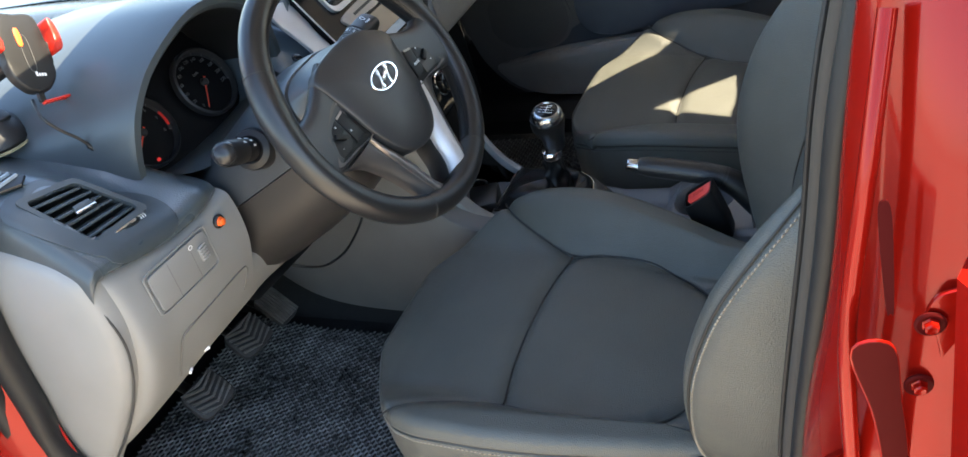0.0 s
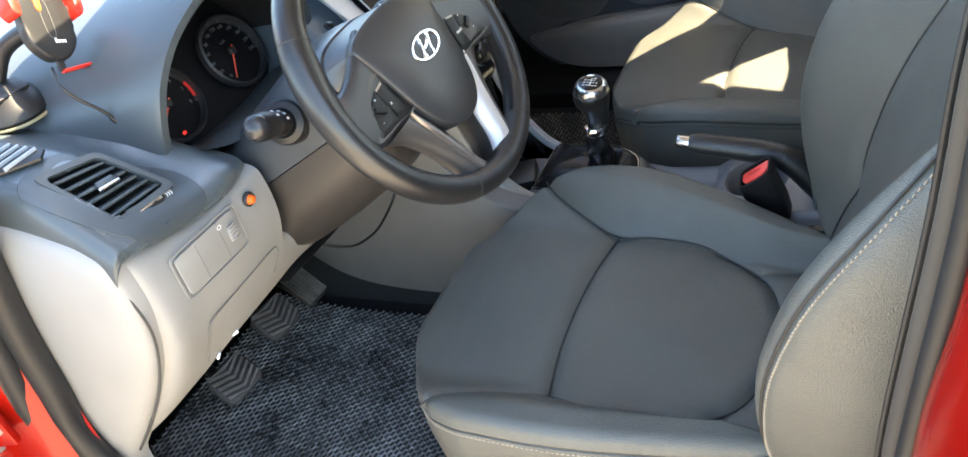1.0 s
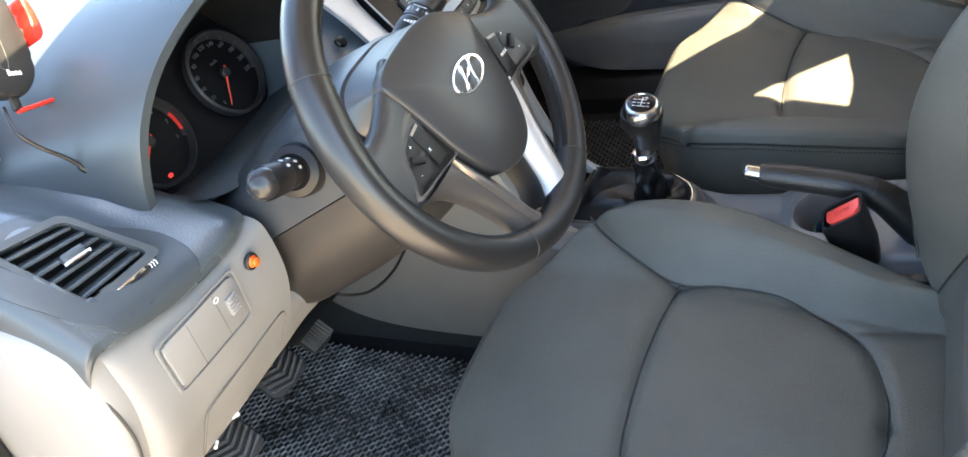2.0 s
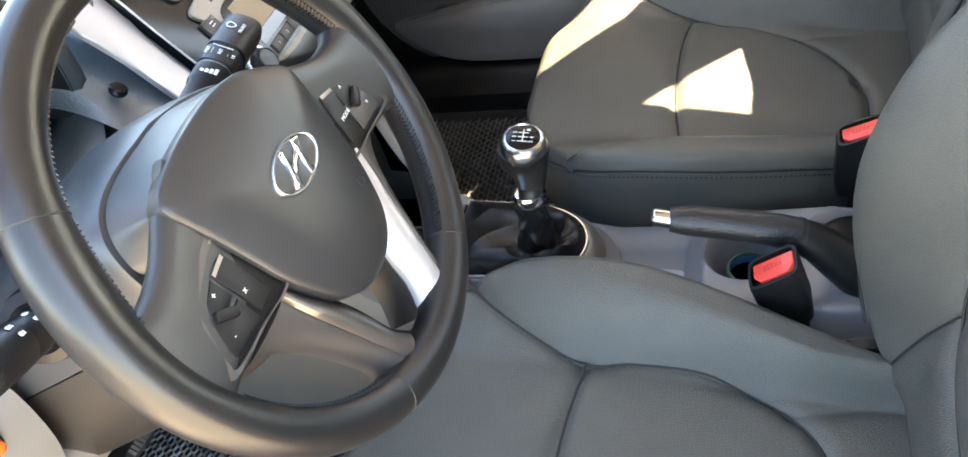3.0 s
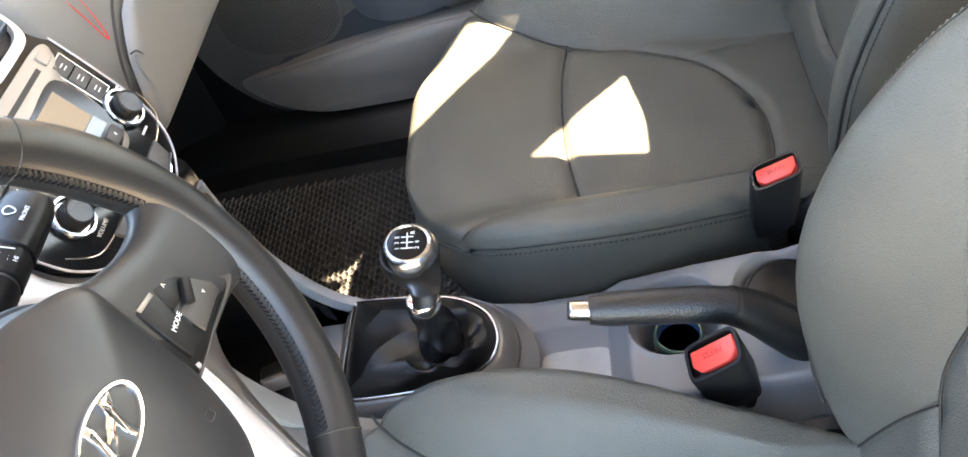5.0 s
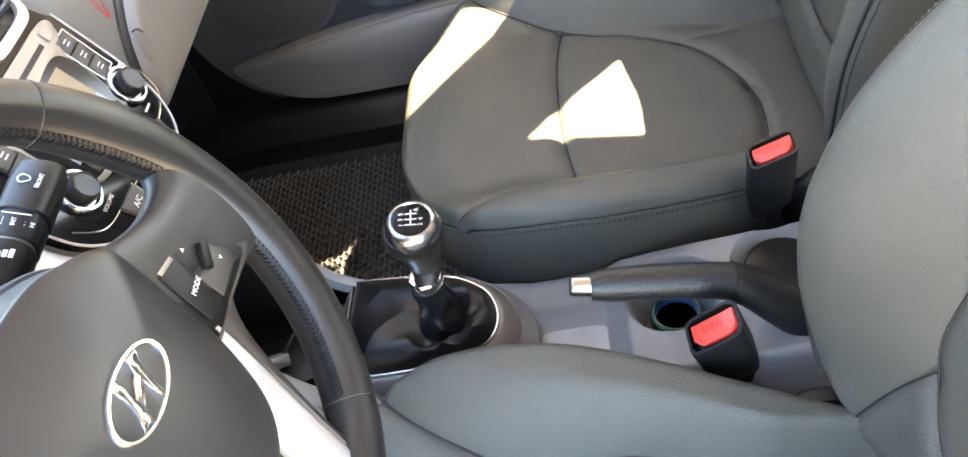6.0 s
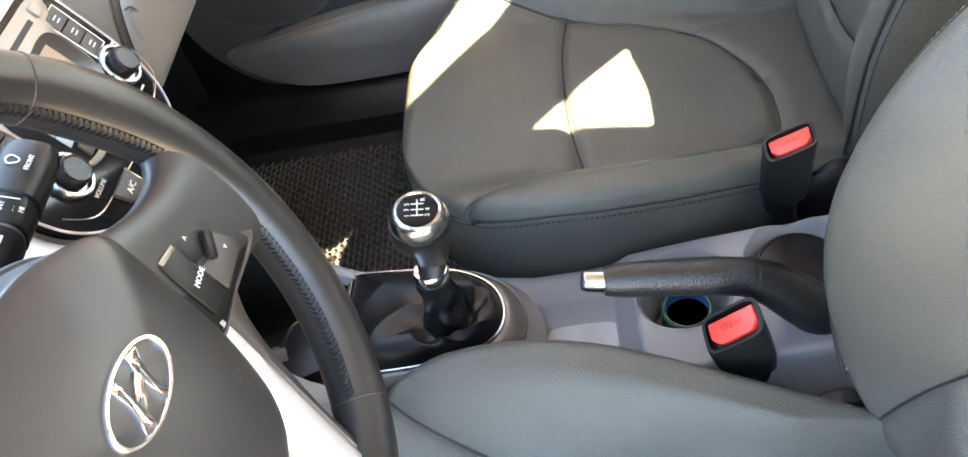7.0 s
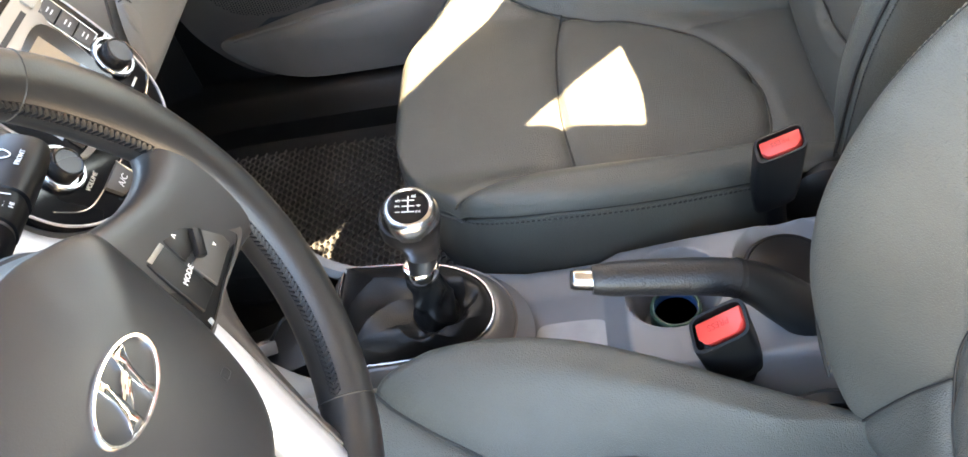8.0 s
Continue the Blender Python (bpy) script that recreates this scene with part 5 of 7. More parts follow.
gl = part("glovebox", thick(loft(rows), 0.006), LIGHT, dash, "light grey glovebox lid")
latch = [(0.150, 0.848), (0.163, 0.842), (0.172, 0.822), (0.170, 0.800), (0.158, 0.790)]
part("latch_gap", tube([(x, 0.1985, z) for x, z in latch], 0.0009, 8, 30), GAP, gl)
part("glovebox_latch", plate([(x, z) for x, z in catmull([(0.152, 0.842), (0.161, 0.838), (0.169, 0.822), (0.167, 0.803), (0.155, 0.796), (0.151, 0.82)], 30, True)], 0.003, 0.001), LIGHT, gl, "moulded latch handle", m=Matrix(((1, 0, 0, 0), (0, 0, -1, 0.2000), (0, 1, 0, 0), (0, 0, 0, 1))))
part("lid_gap", tube([(x - 0.0035, float(np.interp(z, [q for y, q in GLOVE_I][::-1], [y for y, q in GLOVE_I][::-1])) - 0.0005, z) for x, z in LID_EDGE[:6]], 0.0018, 8, 50), GAP, gl)


def red_leg(pts):
    return [(x, float(np.interp(z, [q for y, q in GLOVE_I][::-1], [y for y, q in GLOVE_I][::-1])) - 0.0002, z) for x, z in pts]


red = [(0.139, 0.955), (0.143, 0.932), (0.149, 0.900), (0.156, 0.868), (0.160, 0.866), (0.163, 0.890), (0.161, 0.921), (0.157, 0.950)]
part("red_mark", tube(red_leg(red), 0.0010, 6, 60), REDPRINT, dash, "hand-drawn red mark")

# ---- centre console ----
console = tagged(empty("centre_console"), "grey plastic centre console with tray and cup holders", "console")


def step(d, w=0.006):
    k = np.clip(d / w * 0.5 + 0.5, 0, 1)
    return k * k * (3 - 2 * k)


gx, gy = np.linspace(-0.082, 0.0785, 90), np.linspace(-0.60, 0.125, 300)
GX, GY = np.meshgrid(gx, gy)
GZ = smooth_interp(GY, [-0.60, -0.42, -0.32, -0.250, -0.215, -0.188, -0.110, -0.060, -0.02, 0.125], [0.526, 0.523, 0.516, 0.511, 0.506, 0.488, 0.486, 0.500, 0.508, 0.512]) * 0.5
GZ += np.interp(GY, [-0.60, -0.42, -0.32, -0.250, -0.212, -0.190, -0.110, -0.060, -0.02, 0.125], [0.526, 0.523, 0.516, 0.512, 0.508, 0.485, 0.484, 0.500, 0.508, 0.512]) * 0.5
# front tray
tx = np.minimum(GX + 0.075, 0.060 - GX)
ty = np.minimum(GY + 0.206, -0.090 - GY)
GZ -= 0.012 * step(np.minimum(tx, ty) - 0.004, 0.014)
# cup holders and the scalloped rim round them
r1, r2 = np.hypot(GX - 0.016, GY + 0.261), np.hypot(GX - 0.027, GY + 0.374)
GZ -= 0.010 * step(np.maximum(0.0470 - r1, 0.0500 - r2), 0.005)
GZ += 0.0022 * np.exp(-(np.maximum(0.0490 - r1, 0.0520 - r2) / 0.0022) ** 2)
GZ -= 0.060 * step(0.0395 - r1, 0.005) + 0.008 * step(0.0440 - r2, 0.004)
# both rims round over
GZ -= 0.008 * np.clip((GX - 0.072) / 0.0065, 0, 1) ** 2 + 0.010 * np.clip((-0.072 - GX) / 0.010, 0, 1) ** 2
bm = bmesh.new()
V = [[bm.verts.new((GX[i, j], GY[i, j], GZ[i, j])) for j in range(GX.shape[1])] for i in range(GX.shape[0])]
for i in range(GX.shape[0] - 1):
    for j in range(GX.shape[1] - 1):
        bm.faces.new((V[i][j], V[i][j + 1], V[i + 1][j + 1], V[i + 1][j]))
loop = [V[0][j] for j in range(90)] + [V[i][-1] for i in range(1, 300)] + [V[-1][j] for j in range(88, -1, -1)] + [V[i][0] for i in range(298, 0, -1)]
base_ = [bm.verts.new((v.co.x * (1.02 if v.co.x > 0 else 1.45), v.co.y, 0.30)) for v in loop]
for a in range(len(loop)):
    b = (a + 1) % len(loop)
    bm.faces.new((loop[a], loop[b], base_[b], base_[a]))
part("console_body", bm, CONSOLE, console)
part("tray_liner", plate([(x - 0.030, y - 0.155) for x, y in superellipse(0.036, 0.038, 6, 32)], 0.002, 0.0008), LINER, console, "pale worn tray liner", m=pose(0.005, 0, 0.4768))
lidp = part("cup_lid", lathe([(0.0425, 0.0), (0.0425, 0.004), (0.0412, 0.006), (0.0385, 0.006), (0.0378, 0.0042), (0.0370, 0.0065), (0.034, 0.0072), (0.001, 0.0078)], 48), BLACK_SATIN, console, "black round ashtray lid", m=pose(0.027, -0.374, 0.5020))
part("lid_catch", box(-0.006, 0.006, -0.003, 0.003, 0, 0.004, 0.001), BLACK, lidp, m=pose(0.012, -0.336, 0.506))
part("console_joint", tube([(0.0795, -0.036, 0.508), (0.0802, -0.037, 0.45)], 0.0008, 6), GAP, console)
# side wings of the console, sweeping up to the dash
wing_t = catmull([(-0.05, 0.503), (-0.01, 0.505), (0.03, 0.514), (0.06, 0.526), (0.10, 0.555), (0.134, 0.612), (0.154, 0.680), (0.159, 0.715), (0.161, 0.740)], 48)
for sx, x0, x1, mat_, dz in ((1, 0.066, 0.0815, CONSOLE, 0.0), (-1, -0.074, -0.100, LIGHT, 0.012)):
    secs = []
    for k, (y, z) in enumerate(wing_t):
        ya, za = wing_t[max(k - 1, 0)]
        yb, zb = wing_t[min(k + 1, len(wing_t) - 1)]
        n_ = Vector((-(zb - za), yb - ya)).normalized()
        w = 0.010 + 0.012 * k / len(wing_t)
        prof = [(x0, -w), (x0, -0.005), (x0 + sx * 0.0015, -0.0012), (x0 + sx * 0.005, 0.0), (x1 - sx * 0.005, 0.0), (x1 - sx * 0.0015, -0.0015), (x1, -0.006), (x1, -w)]
        secs.append([(x, y + n_.x * h, z + dz + n_.y * h) for x, h in prof])
    part("tunnel_wing", loft(secs, True, True), mat_, console)
    side_ = x1 - sx * 0.004
    part("wing_side", thick(loft([[(side_, y, 0.30) for y, z in wing_t], [(side_, y + 0.004, z + dz - 0.006) for y, z in wing_t], [(side_, 0.40, max(z, 0.5)) for y, z in wing_t]]), 0.003), mat_, console)
# tunnel trim by the driver's footwell
TR = catmull([(0.02, 0.540), (0.02, 0.47), (0.06, 0.385), (0.16, 0.362), (0.30, 0.359), (0.42, 0.371), (0.50, 0.405), (0.56, 0.47), (0.62, 0.60), (0.60, 0.74), (0.40, 0.76), (0.24, 0.70), (0.12, 0.575)], 70, True)
part("tunnel_trim", loft([[(x, 0.32 + (y - 0.32) * k, 0.55 + (z - 0.55) * k) for y, z in TR] for x, k in ((-0.10, 1.0), (-0.130, 1.0), (-0.135, 0.985), (-0.137, 0.95))], True, True), TUNNEL, console, "grey tunnel trim panel")
part("tunnel_core", box(-0.108, 0.072, 0.12, 0.78, 0.29, 0.49, 0.01), CARPET, console)
pocket = part("storage_pocket", loft([[(x, 0.085, 0.500), (x, 0.26, 0.505), (x, 0.275, 0.53), (x, 0.275, 0.74)] for x in (-0.071, 0.063)]), BLACK, console)
for x, dz in ((-0.0725, 0.012), (0.0645, 0.0)):
    part("pocket_side", thick(loft([[(x, y, 0.49) for y, z in wing_t], [(x, y + 0.008, z + dz - 0.008) for y, z in wing_t], [(x, 0.29, max(z, 0.5)) for y, z in wing_t]]), 0.002), BLACK, console)
sk = part("power_socket", lathe([(0.0135, 0), (0.0135, 0.005), (0.0110, 0.006), (0.0095, 0.0055), (0.0090, -0.02), (0.001, -0.02)], 32), BLACK, console, "black power socket", m=facing((0.012, 0.265, 0.600), 5))
part("socket_ring", lathe([(0.0140, 0.0), (0.0140, 0.004), (0.0128, 0.0052), (0.0122, 0.004), (0.0122, 0.0)], 32), CHROME, sk, m=facing((0.012, 0.264, 0.600), 5))

# gear lever
shifter = tagged(empty("gear_lever"), "black gear lever with chrome ring and leather gaiter", "gear lever")
STRIP = [(-0.048, 0.0800), (0.012, 0.0815), (0.066, 0.0800), (0.0725, 0.0740), (0.0675, 0.030), (0.0590, -0.018), (0.0460, -0.050), (0.0240, -0.0745), (-0.005, -0.0850), (-0.0320, -0.0790), (-0.0490, -0.055), (-0.0560, -0.018), (-0.0570, 0.030), (-0.0540, 0.0740)]


def gate_outline(grow, k=96):
    """The gear plate's outline: squared front, half-round rear, moved outwards by grow."""
    c = [Vector(p) for p in catmull(STRIP, k, True)]
    out = []
    for i, p in enumerate(c):
        d = (c[(i + 1) % k] - c[i - 1]).normalized()
        out.append((p.x - d.y * grow, p.y + d.x * grow))
    return out


def gate_z(y):
    """The plate leans up slightly towards the rear."""
    return 0.534 + 0.05 * (0.08 - y)


def gate_loft(steps, caps=False):
    return loft([[(x, y, gate_z(y) + dz) for x, y in gate_outline(g)] for g, dz in steps], True, caps)


part("surround", gate_loft(((0.019, -0.034), (0.0175, -0.022), (0.0125, -0.012), (0.0055, -0.0030), (0.0020, -0.0012), (-0.0010, -0.0015), (-0.004, -0.010))), SATIN_GREY, shifter, "satin dark grey gear surround")
part("surround_strip", gate_loft(((0.0016, -0.0020), (0.0016, 0.0012), (0.0008, 0.0022), (-0.0008, 0.0022), (-0.0016, 0.0010), (-0.0018, -0.004))), CHROME_SATIN, shifter, "silver surround strip")
part("outer_line", gate_loft(((0.0195, -0.0250), (0.0200, -0.0225), (0.0190, -0.0210), (0.0178, -0.0215))), SILVER_DIM, shifter, "thin silver outer line")
part("surround_skirt", gate_loft(((0.0195, -0.026), (0.0225, -0.030), (0.034, -0.046))), CONSOLE, shifter, "grey skirt of the gear surround")
COLLAR_C = Vector((-0.0130, -0.0310))
secs = []
for f in np.linspace(0, 1, 90):
    ring_ = []
    for x, y in gate_outline(-0.0020, 240):
        a = math.atan2(y - COLLAR_C.y, x - COLLAR_C.x)
        far = math.hypot(x - COLLAR_C.x, y - COLLAR_C.y)
        if f < 0.56:
            # slack skin puffed up inside the frame, its folds running into the sleeve's foot
            g = f / 0.56
            r_ = far + (0.0230 - far) * g
            z = gate_z(y) * (1 - g) + 0.5520 * g - 0.001 + 0.0150 * math.sin(math.pi * g ** 0.8) ** 0.9
            run_ = math.sin(math.pi * min(1.0, g * 1.05)) ** 0.7 * (0.35 + 0.65 * g)
            z += run_ * (0.0036 * math.sin(3 * a + 3.4 * g + 0.5) + 0.0026 * math.sin(5 * a - 5.0 * g + 1.2) + 0.0022 * (1 - 2 * abs(math.sin(4 * a + 6.0 * g)) ** 0.6))
        else:
            # narrow sleeve twisted round the lever
            l_ = (f - 0.56) / 0.44
            r_ = 0.0152 + 0.0078 * (1 - l_) ** 1.2
            sag = math.sin(math.pi * min(1.0, l_ * 1.02 + 0.02)) ** 0.6
            twist = 1 - 2 * abs(math.sin(1.5 * a + 3.5 * l_ + 0.4)) ** 0.7
            r_ += sag * (0.0030 * twist + 0.0016 * math.sin(5 * a - 8.0 * l_) + 0.0012 * math.sin(13.0 * l_ + 2.0 * math.sin(a)))
            z = 0.5510 + 0.0620 * l_ + 0.0040 * sag * math.sin(2 * a + 5.0 * l_) * (1 - l_)
        ring_.append((COLLAR_C.x + r_ * math.cos(a), COLLAR_C.y + r_ * math.sin(a), z))
    secs.append(ring_)
part("gaiter", loft(secs, True, True), GAITER, shifter, "black leather gear gaiter")
gst = []
for i in range(20):
    f = i / 19
    gst.append(((0.030 - 0.012 * f, 0.070 - 0.045 * f, gate_z(0.07) + 0.0035 + 0.0115 * math.sin(f * 1.5)), (-0.25, -1, 0.1), (0, 0, 1)))
bits(gst, (0.0016, 0.0006, 0.0010), THREAD, "gaiter_stitching", shifter)
AX0, AX1 = Vector((-0.013, -0.031, 0.608)), Vector((-0.005, -0.037, 0.690))
part("collar", lathe([(0.0155, -0.006), (0.0168, -0.003), (0.0168, 0.004), (0.0155, 0.007), (0.0120, 0.008)], 36), CHROME, shifter, "chrome collar", m=pose(AX0.x, AX0.y, 0.618, 6, 6, 0))
KNM = pose(-0.003, -0.036, 0.672, 9, -9, 0)
part("knob", loft([[KNM @ Vector((x * w + 0.0, y * w2 + o, z)) for x, y in superellipse(1, 1, 2.3, 40)] for z, w, w2, o in ((-0.050, 0.0150, 0.0155, -0.004), (-0.040, 0.0165, 0.0172, -0.004), (-0.028, 0.0178, 0.0192, -0.003), (-0.018, 0.0200, 0.0232, 0.0), (-0.010, 0.0230, 0.0262, 0.002), (0.0, 0.0250, 0.0275, 0.002), (0.010, 0.0255, 0.0275, 0.0015), (0.012, 0.0250, 0.0270, 0.0015))], True, True), BLACK_SATIN, shifter, "black moulded knob")
part("knob_ring", lathe([(0.0262, 0.008), (0.0262, 0.014), (0.0245, 0.021), (0.0215, 0.0255), (0.0185, 0.0265), (0.0175, 0.0255), (0.0170, 0.022)], 48), CHROME_SATIN, shifter, "bright chrome knob ring", m=KNM @ pose(0, 0.001, 0))
part("knob_insert", lathe([(0.0178, 0.020), (0.0178, 0.0252), (0.010, 0.0262), (0.0005, 0.0264)], 40), GLOSS, shifter, "gloss black shift pattern disc", m=KNM @ pose(0, 0.001, 0))
KT = KNM @ pose(0, 0.001, 0.0266)
for x in (-0.006, 0.0, 0.006):
    part("pattern_line", plate([(x - 0.0005, -0.0055), (x + 0.0005, -0.0055), (x + 0.0005, 0.0055), (x - 0.0005, 0.0055)], 0.0003), WHITE, shifter, m=KT @ pose(0, 0, -0.0005))
part("pattern_line", plate([(-0.006, -0.0005), (0.0105, -0.0005), (0.0105, 0.0005), (-0.006, 0.0005)], 0.0003), WHITE, shifter, m=KT @ pose(0, 0, -0.0004))
for tx_, x, y in (("1", -0.006, 0.0088), ("3", 0.0, 0.0092), ("5", 0.006, 0.0088), ("2", -0.006, -0.0088), ("4", 0.0, -0.0092), ("R", 0.0105, -0.0050)):
    lettering("writing", tx_, 0.0058, KT @ pose(x, y, -0.0004), WHITE, shifter)

# handbrake
brake = tagged(empty("handbrake"), "black handbrake lever with chrome release button", "handbrake")
gp = [(-0.046, -0.186, 0.614), (-0.045, -0.205, 0.611), (-0.044, -0.245, 0.604), (-0.043, -0.285, 0.596), (-0.042, -0.315, 0.586)]
part("grip", tube(gp, [0.0125, 0.0158, 0.0165, 0.0172, 0.0175], 24, 30), GRIP, brake, "textured black grip")
part("grip_band", tube([(-0.042, -0.309, 0.5885), (-0.042, -0.312, 0.5872)], 0.0180, 24), BLACK, brake)
part("lever", tube([(-0.042, -0.308, 0.5885), (-0.042, -0.330, 0.574), (-0.042, -0.352, 0.550), (-0.042, -0.385, 0.512), (-0.042, -0.420, 0.47)], [0.0172, 0.0200, 0.0225, 0.0250, 0.027], 24, 24), BLACK_SATIN, brake)
part("release_button", tube([(-0.046, -0.169, 0.618), (-0.046, -0.171, 0.6175), (-0.046, -0.186, 0.614), (-0.046, -0.190, 0.613)], [0.0085, 0.0095, 0.0100, 0.0100], 20), CHROME_SATIN, brake, "chrome release button")
part("button_face", tube([(-0.046, -0.1675, 0.6182), (-0.046, -0.1695, 0.6178)], 0.0078, 20), BLACK, brake)

# ---- belt buckles ----


def buckle(m, writing):
    root = tagged(empty("seat_belt_buckle"), "black seat belt buckle with a red release button", "buckle", "seat belt buckles")
    o = superellipse(0.0162, 0.0250, 5, 40)
    part("housing", loft([[(x * k, y * k2 - 0.45 * z, z) for x, y in o] for k, k2, z in ((0.75, 0.72, -0.085), (0.90, 0.88, -0.080), (1.0, 1.0, -0.060), (1.02, 1.02, -0.004), (0.98, 0.99, 0.0), (0.84, 0.89, 0.0), (0.82, 0.87, -0.010))], True, True), BLACK_SATIN, root)
    part("mouth", plate([(x * 0.82, y * 0.86) for x, y in o], 0.001), BLACK, root, m=pose(0, 0, -0.010))
    but = [(-0.0098, 0.0115), (-0.0088, 0.0145), (-0.0030, 0.0198), (0.0085, 0.0200), (0.0095, 0.0192), (0.0095, -0.0192), (0.0085, -0.0200), (-0.0030, -0.0198), (-0.0088, -0.0145), (-0.0098, -0.0115)]
    bt = part("release_button", plate(but, 0.009, 0.002), RED_PLASTIC, root, "red release button", m=pose(0, 0, -0.0095))
    if writing:
        lettering("writing", "PRESS", 0.0075, pose(0.002, 0.0, -0.0004, 0, 0, 90), RED_DARK, bt)
    part("stem", tube([(0, 0.034, -0.08), (0, 0.050, -0.13), (0, 0.060, -0.18)], 0.011, 12, 8), BLACK, root)
    root.matrix_basis = m
    return root


buckle(pose(-0.101, -0.285, 0.602, -38, -12, 4) @ Matrix.Diagonal((1.10, 1.12, 1.10, 1)), True)
buckle(pose(0.098, -0.378, 0.607, -24, -8, 0), True)

# object in the first cup holder
roll = tagged(empty("tape_roll"), "green and blue roll standing in the cup holder", "roll")
part("roll_body", lathe([(0.024, 0.0), (0.026, 0.004), (0.026, 0.026), (0.024, 0.028), (0.0225, 0.028), (0.0225, 0.004), (0.001, 0.004)], 40), GREEN, roll, m=pose(0.014, -0.262, 0.452))
part("roll_band", lathe([(0.0223, 0.014), (0.0223, 0.024), (0.0218, 0.024), (0.0218, 0.014)], 40), BLUE, roll, "blue paper band", m=pose(0.014, -0.262, 0.452))

# lighter-like clear plug in the pocket with its lead
plug = tagged(empty("charger_plug"), "clear plastic charger plug with a black lead", "charger")
part("plug_body", box(-0.009, 0.009, -0.014, 0.014, -0.007, 0.007, 0.002), CLEARISH, plug, m=pose(-0.030, 0.150, 0.548, 20, 30, 40))
part("lead", tube([(-0.024, 0.140, 0.552), (-0.01, 0.125, 0.566), (0.012, 0.118, 0.548), (0.03, 0.14, 0.522)], 0.0018, 8, 24), BLACK, plug)
tray = tagged(part("black_case", box(-0.035, 0.035, -0.04, 0.04, -0.02, 0.02, 0.005), BLACK_SATIN, None, m=pose(-0.022, 0.128, 0.522, 0, 0, 20)), "black plastic case in the storage pocket", "case")

# ---- driver's footwell ----


def pedal(m, w, h, chevron, arm):
    root = tagged(empty("pedal"), "worn black rubber pedal pad" + (" with chevron ribs" if chevron else " with straight ribs"), "pedal", "foot pedals")
    part("pad", plate(superellipse(w, h, 5, 40), 0.010, 0.003), RUBBER, root)
    n = 7 if chevron else 8
    for k in range(n):
        if chevron:
            y = -h * 1.0 + 2.0 * h * k / (n - 1)
            for sx in (-1, 1):
                pts = [(0, y), (sx * w * 0.88, y + h * 0.42), (sx * w * 0.88, y + h * 0.42 + 0.0042), (0, y + 0.0042)]
                pts = [(x, max(-h * 0.9, min(h * 0.9, q))) for x, q in pts]
                if abs(pts[1][1] - pts[2][1]) + abs(pts[0][1] - pts[3][1]) > 0.003:
                    part("rib", plate(pts, 0.0055), PEDAL, root, m=pose(0, 0, 0.0095))
        else:
            x = -w * 0.85 + 1.7 * w * k / (n - 1)
            part("rib", box(x - 0.0022, x + 0.0022, -h * 0.9, h * 0.9, 0, 0.0055), PEDAL, root, m=pose(0, 0, 0.0095))
    part("arm", tube([(0, 0.0, -0.002), (0, 0.03, -0.03), (0, 0.14, -0.06), (0, 0.28, -0.03)], 0.009, 10, 16), BLACK, root)
    root.matrix_basis = m
    return root


pedal(pose(-0.478, 0.432, 0.478, 62 - 20, 0, -8), 0.036, 0.030, True, 1)
pedal(pose(-0.345, 0.445, 0.478, 62 - 20, 0, -8), 0.036, 0.030, True, 1)
pedal(pose(-0.236, 0.478, 0.445, 62 - 22, 0, -8), 0.024, 0.036, False, 1)
wire = tagged(part("loose_wire", tube([(-0.20, 0.24, 0.668), (-0.15, 0.27, 0.60), (-0.20, 0.285, 0.565), (-0.255, 0.29, 0.572), (-0.30, 0.29, 0.603), (-0.335, 0.32, 0.64)], 0.0022, 8, 40), BLACK, None), "thin black wire hanging under the dashboard", "wire")
tagged(part("under_dash_cover", skin([(-0.44, [(0.26, 0.66), (0.40, 0.645), (0.78, 0.62)]), (-0.2, [(0.27, 0.64), (0.40, 0.62), (0.78, 0.62)]), (0.10, [(0.27, 0.66), (0.40, 0.66), (0.78, 0.62)])], 10, 10), BLACK, None), "black felt cover under the dashboard", "cover", kind="structure")
tagged(part("under_dash_cover", skin([(0.10, [(0.33, 0.733), (0.45, 0.70), (0.78, 0.62)]), (0.68, [(0.33, 0.733), (0.45, 0.70), (0.78, 0.62)])], 10, 10), BLACK, None), "black felt cover under the dashboard", "cover", kind="structure")

# ---- phone holder on the dash ----
holder = tagged(empty("phone_holder"), "black phone holder with red clamps on a suction foot", "phone holder")
PM = facing((-0.490, 0.36, 1.068), 18, 8) @ pose(0, 0, 0, 0, 0, -9) @ pose(-0.003, 0.028, 0, 0, 0, -19) @ Matrix.Diagonal((0.87, 0.89, 0.87, 1)) @ pose(0.006, -0.026, 0)
ho = catmull([(-0.030, 0.055), (0.0, 0.060), (0.030, 0.055), (0.034, 0.0), (0.032, -0.026), (0.016, -0.045), (0.0, -0.048), (-0.016, -0.045), (-0.032, -0.026), (-0.034, 0.0)], 60, True)
part("back_plate", plate(ho, 0.014, 0.004, 3), BLACK_SATIN, holder, m=PM)
part("orange_bar", plate(superellipse(0.004, 0.013, 3, 24), 0.002, 0.0006), ORANGE, holder, "orange bar", m=PM @ pose(-0.006, 0.026, 0.0135))
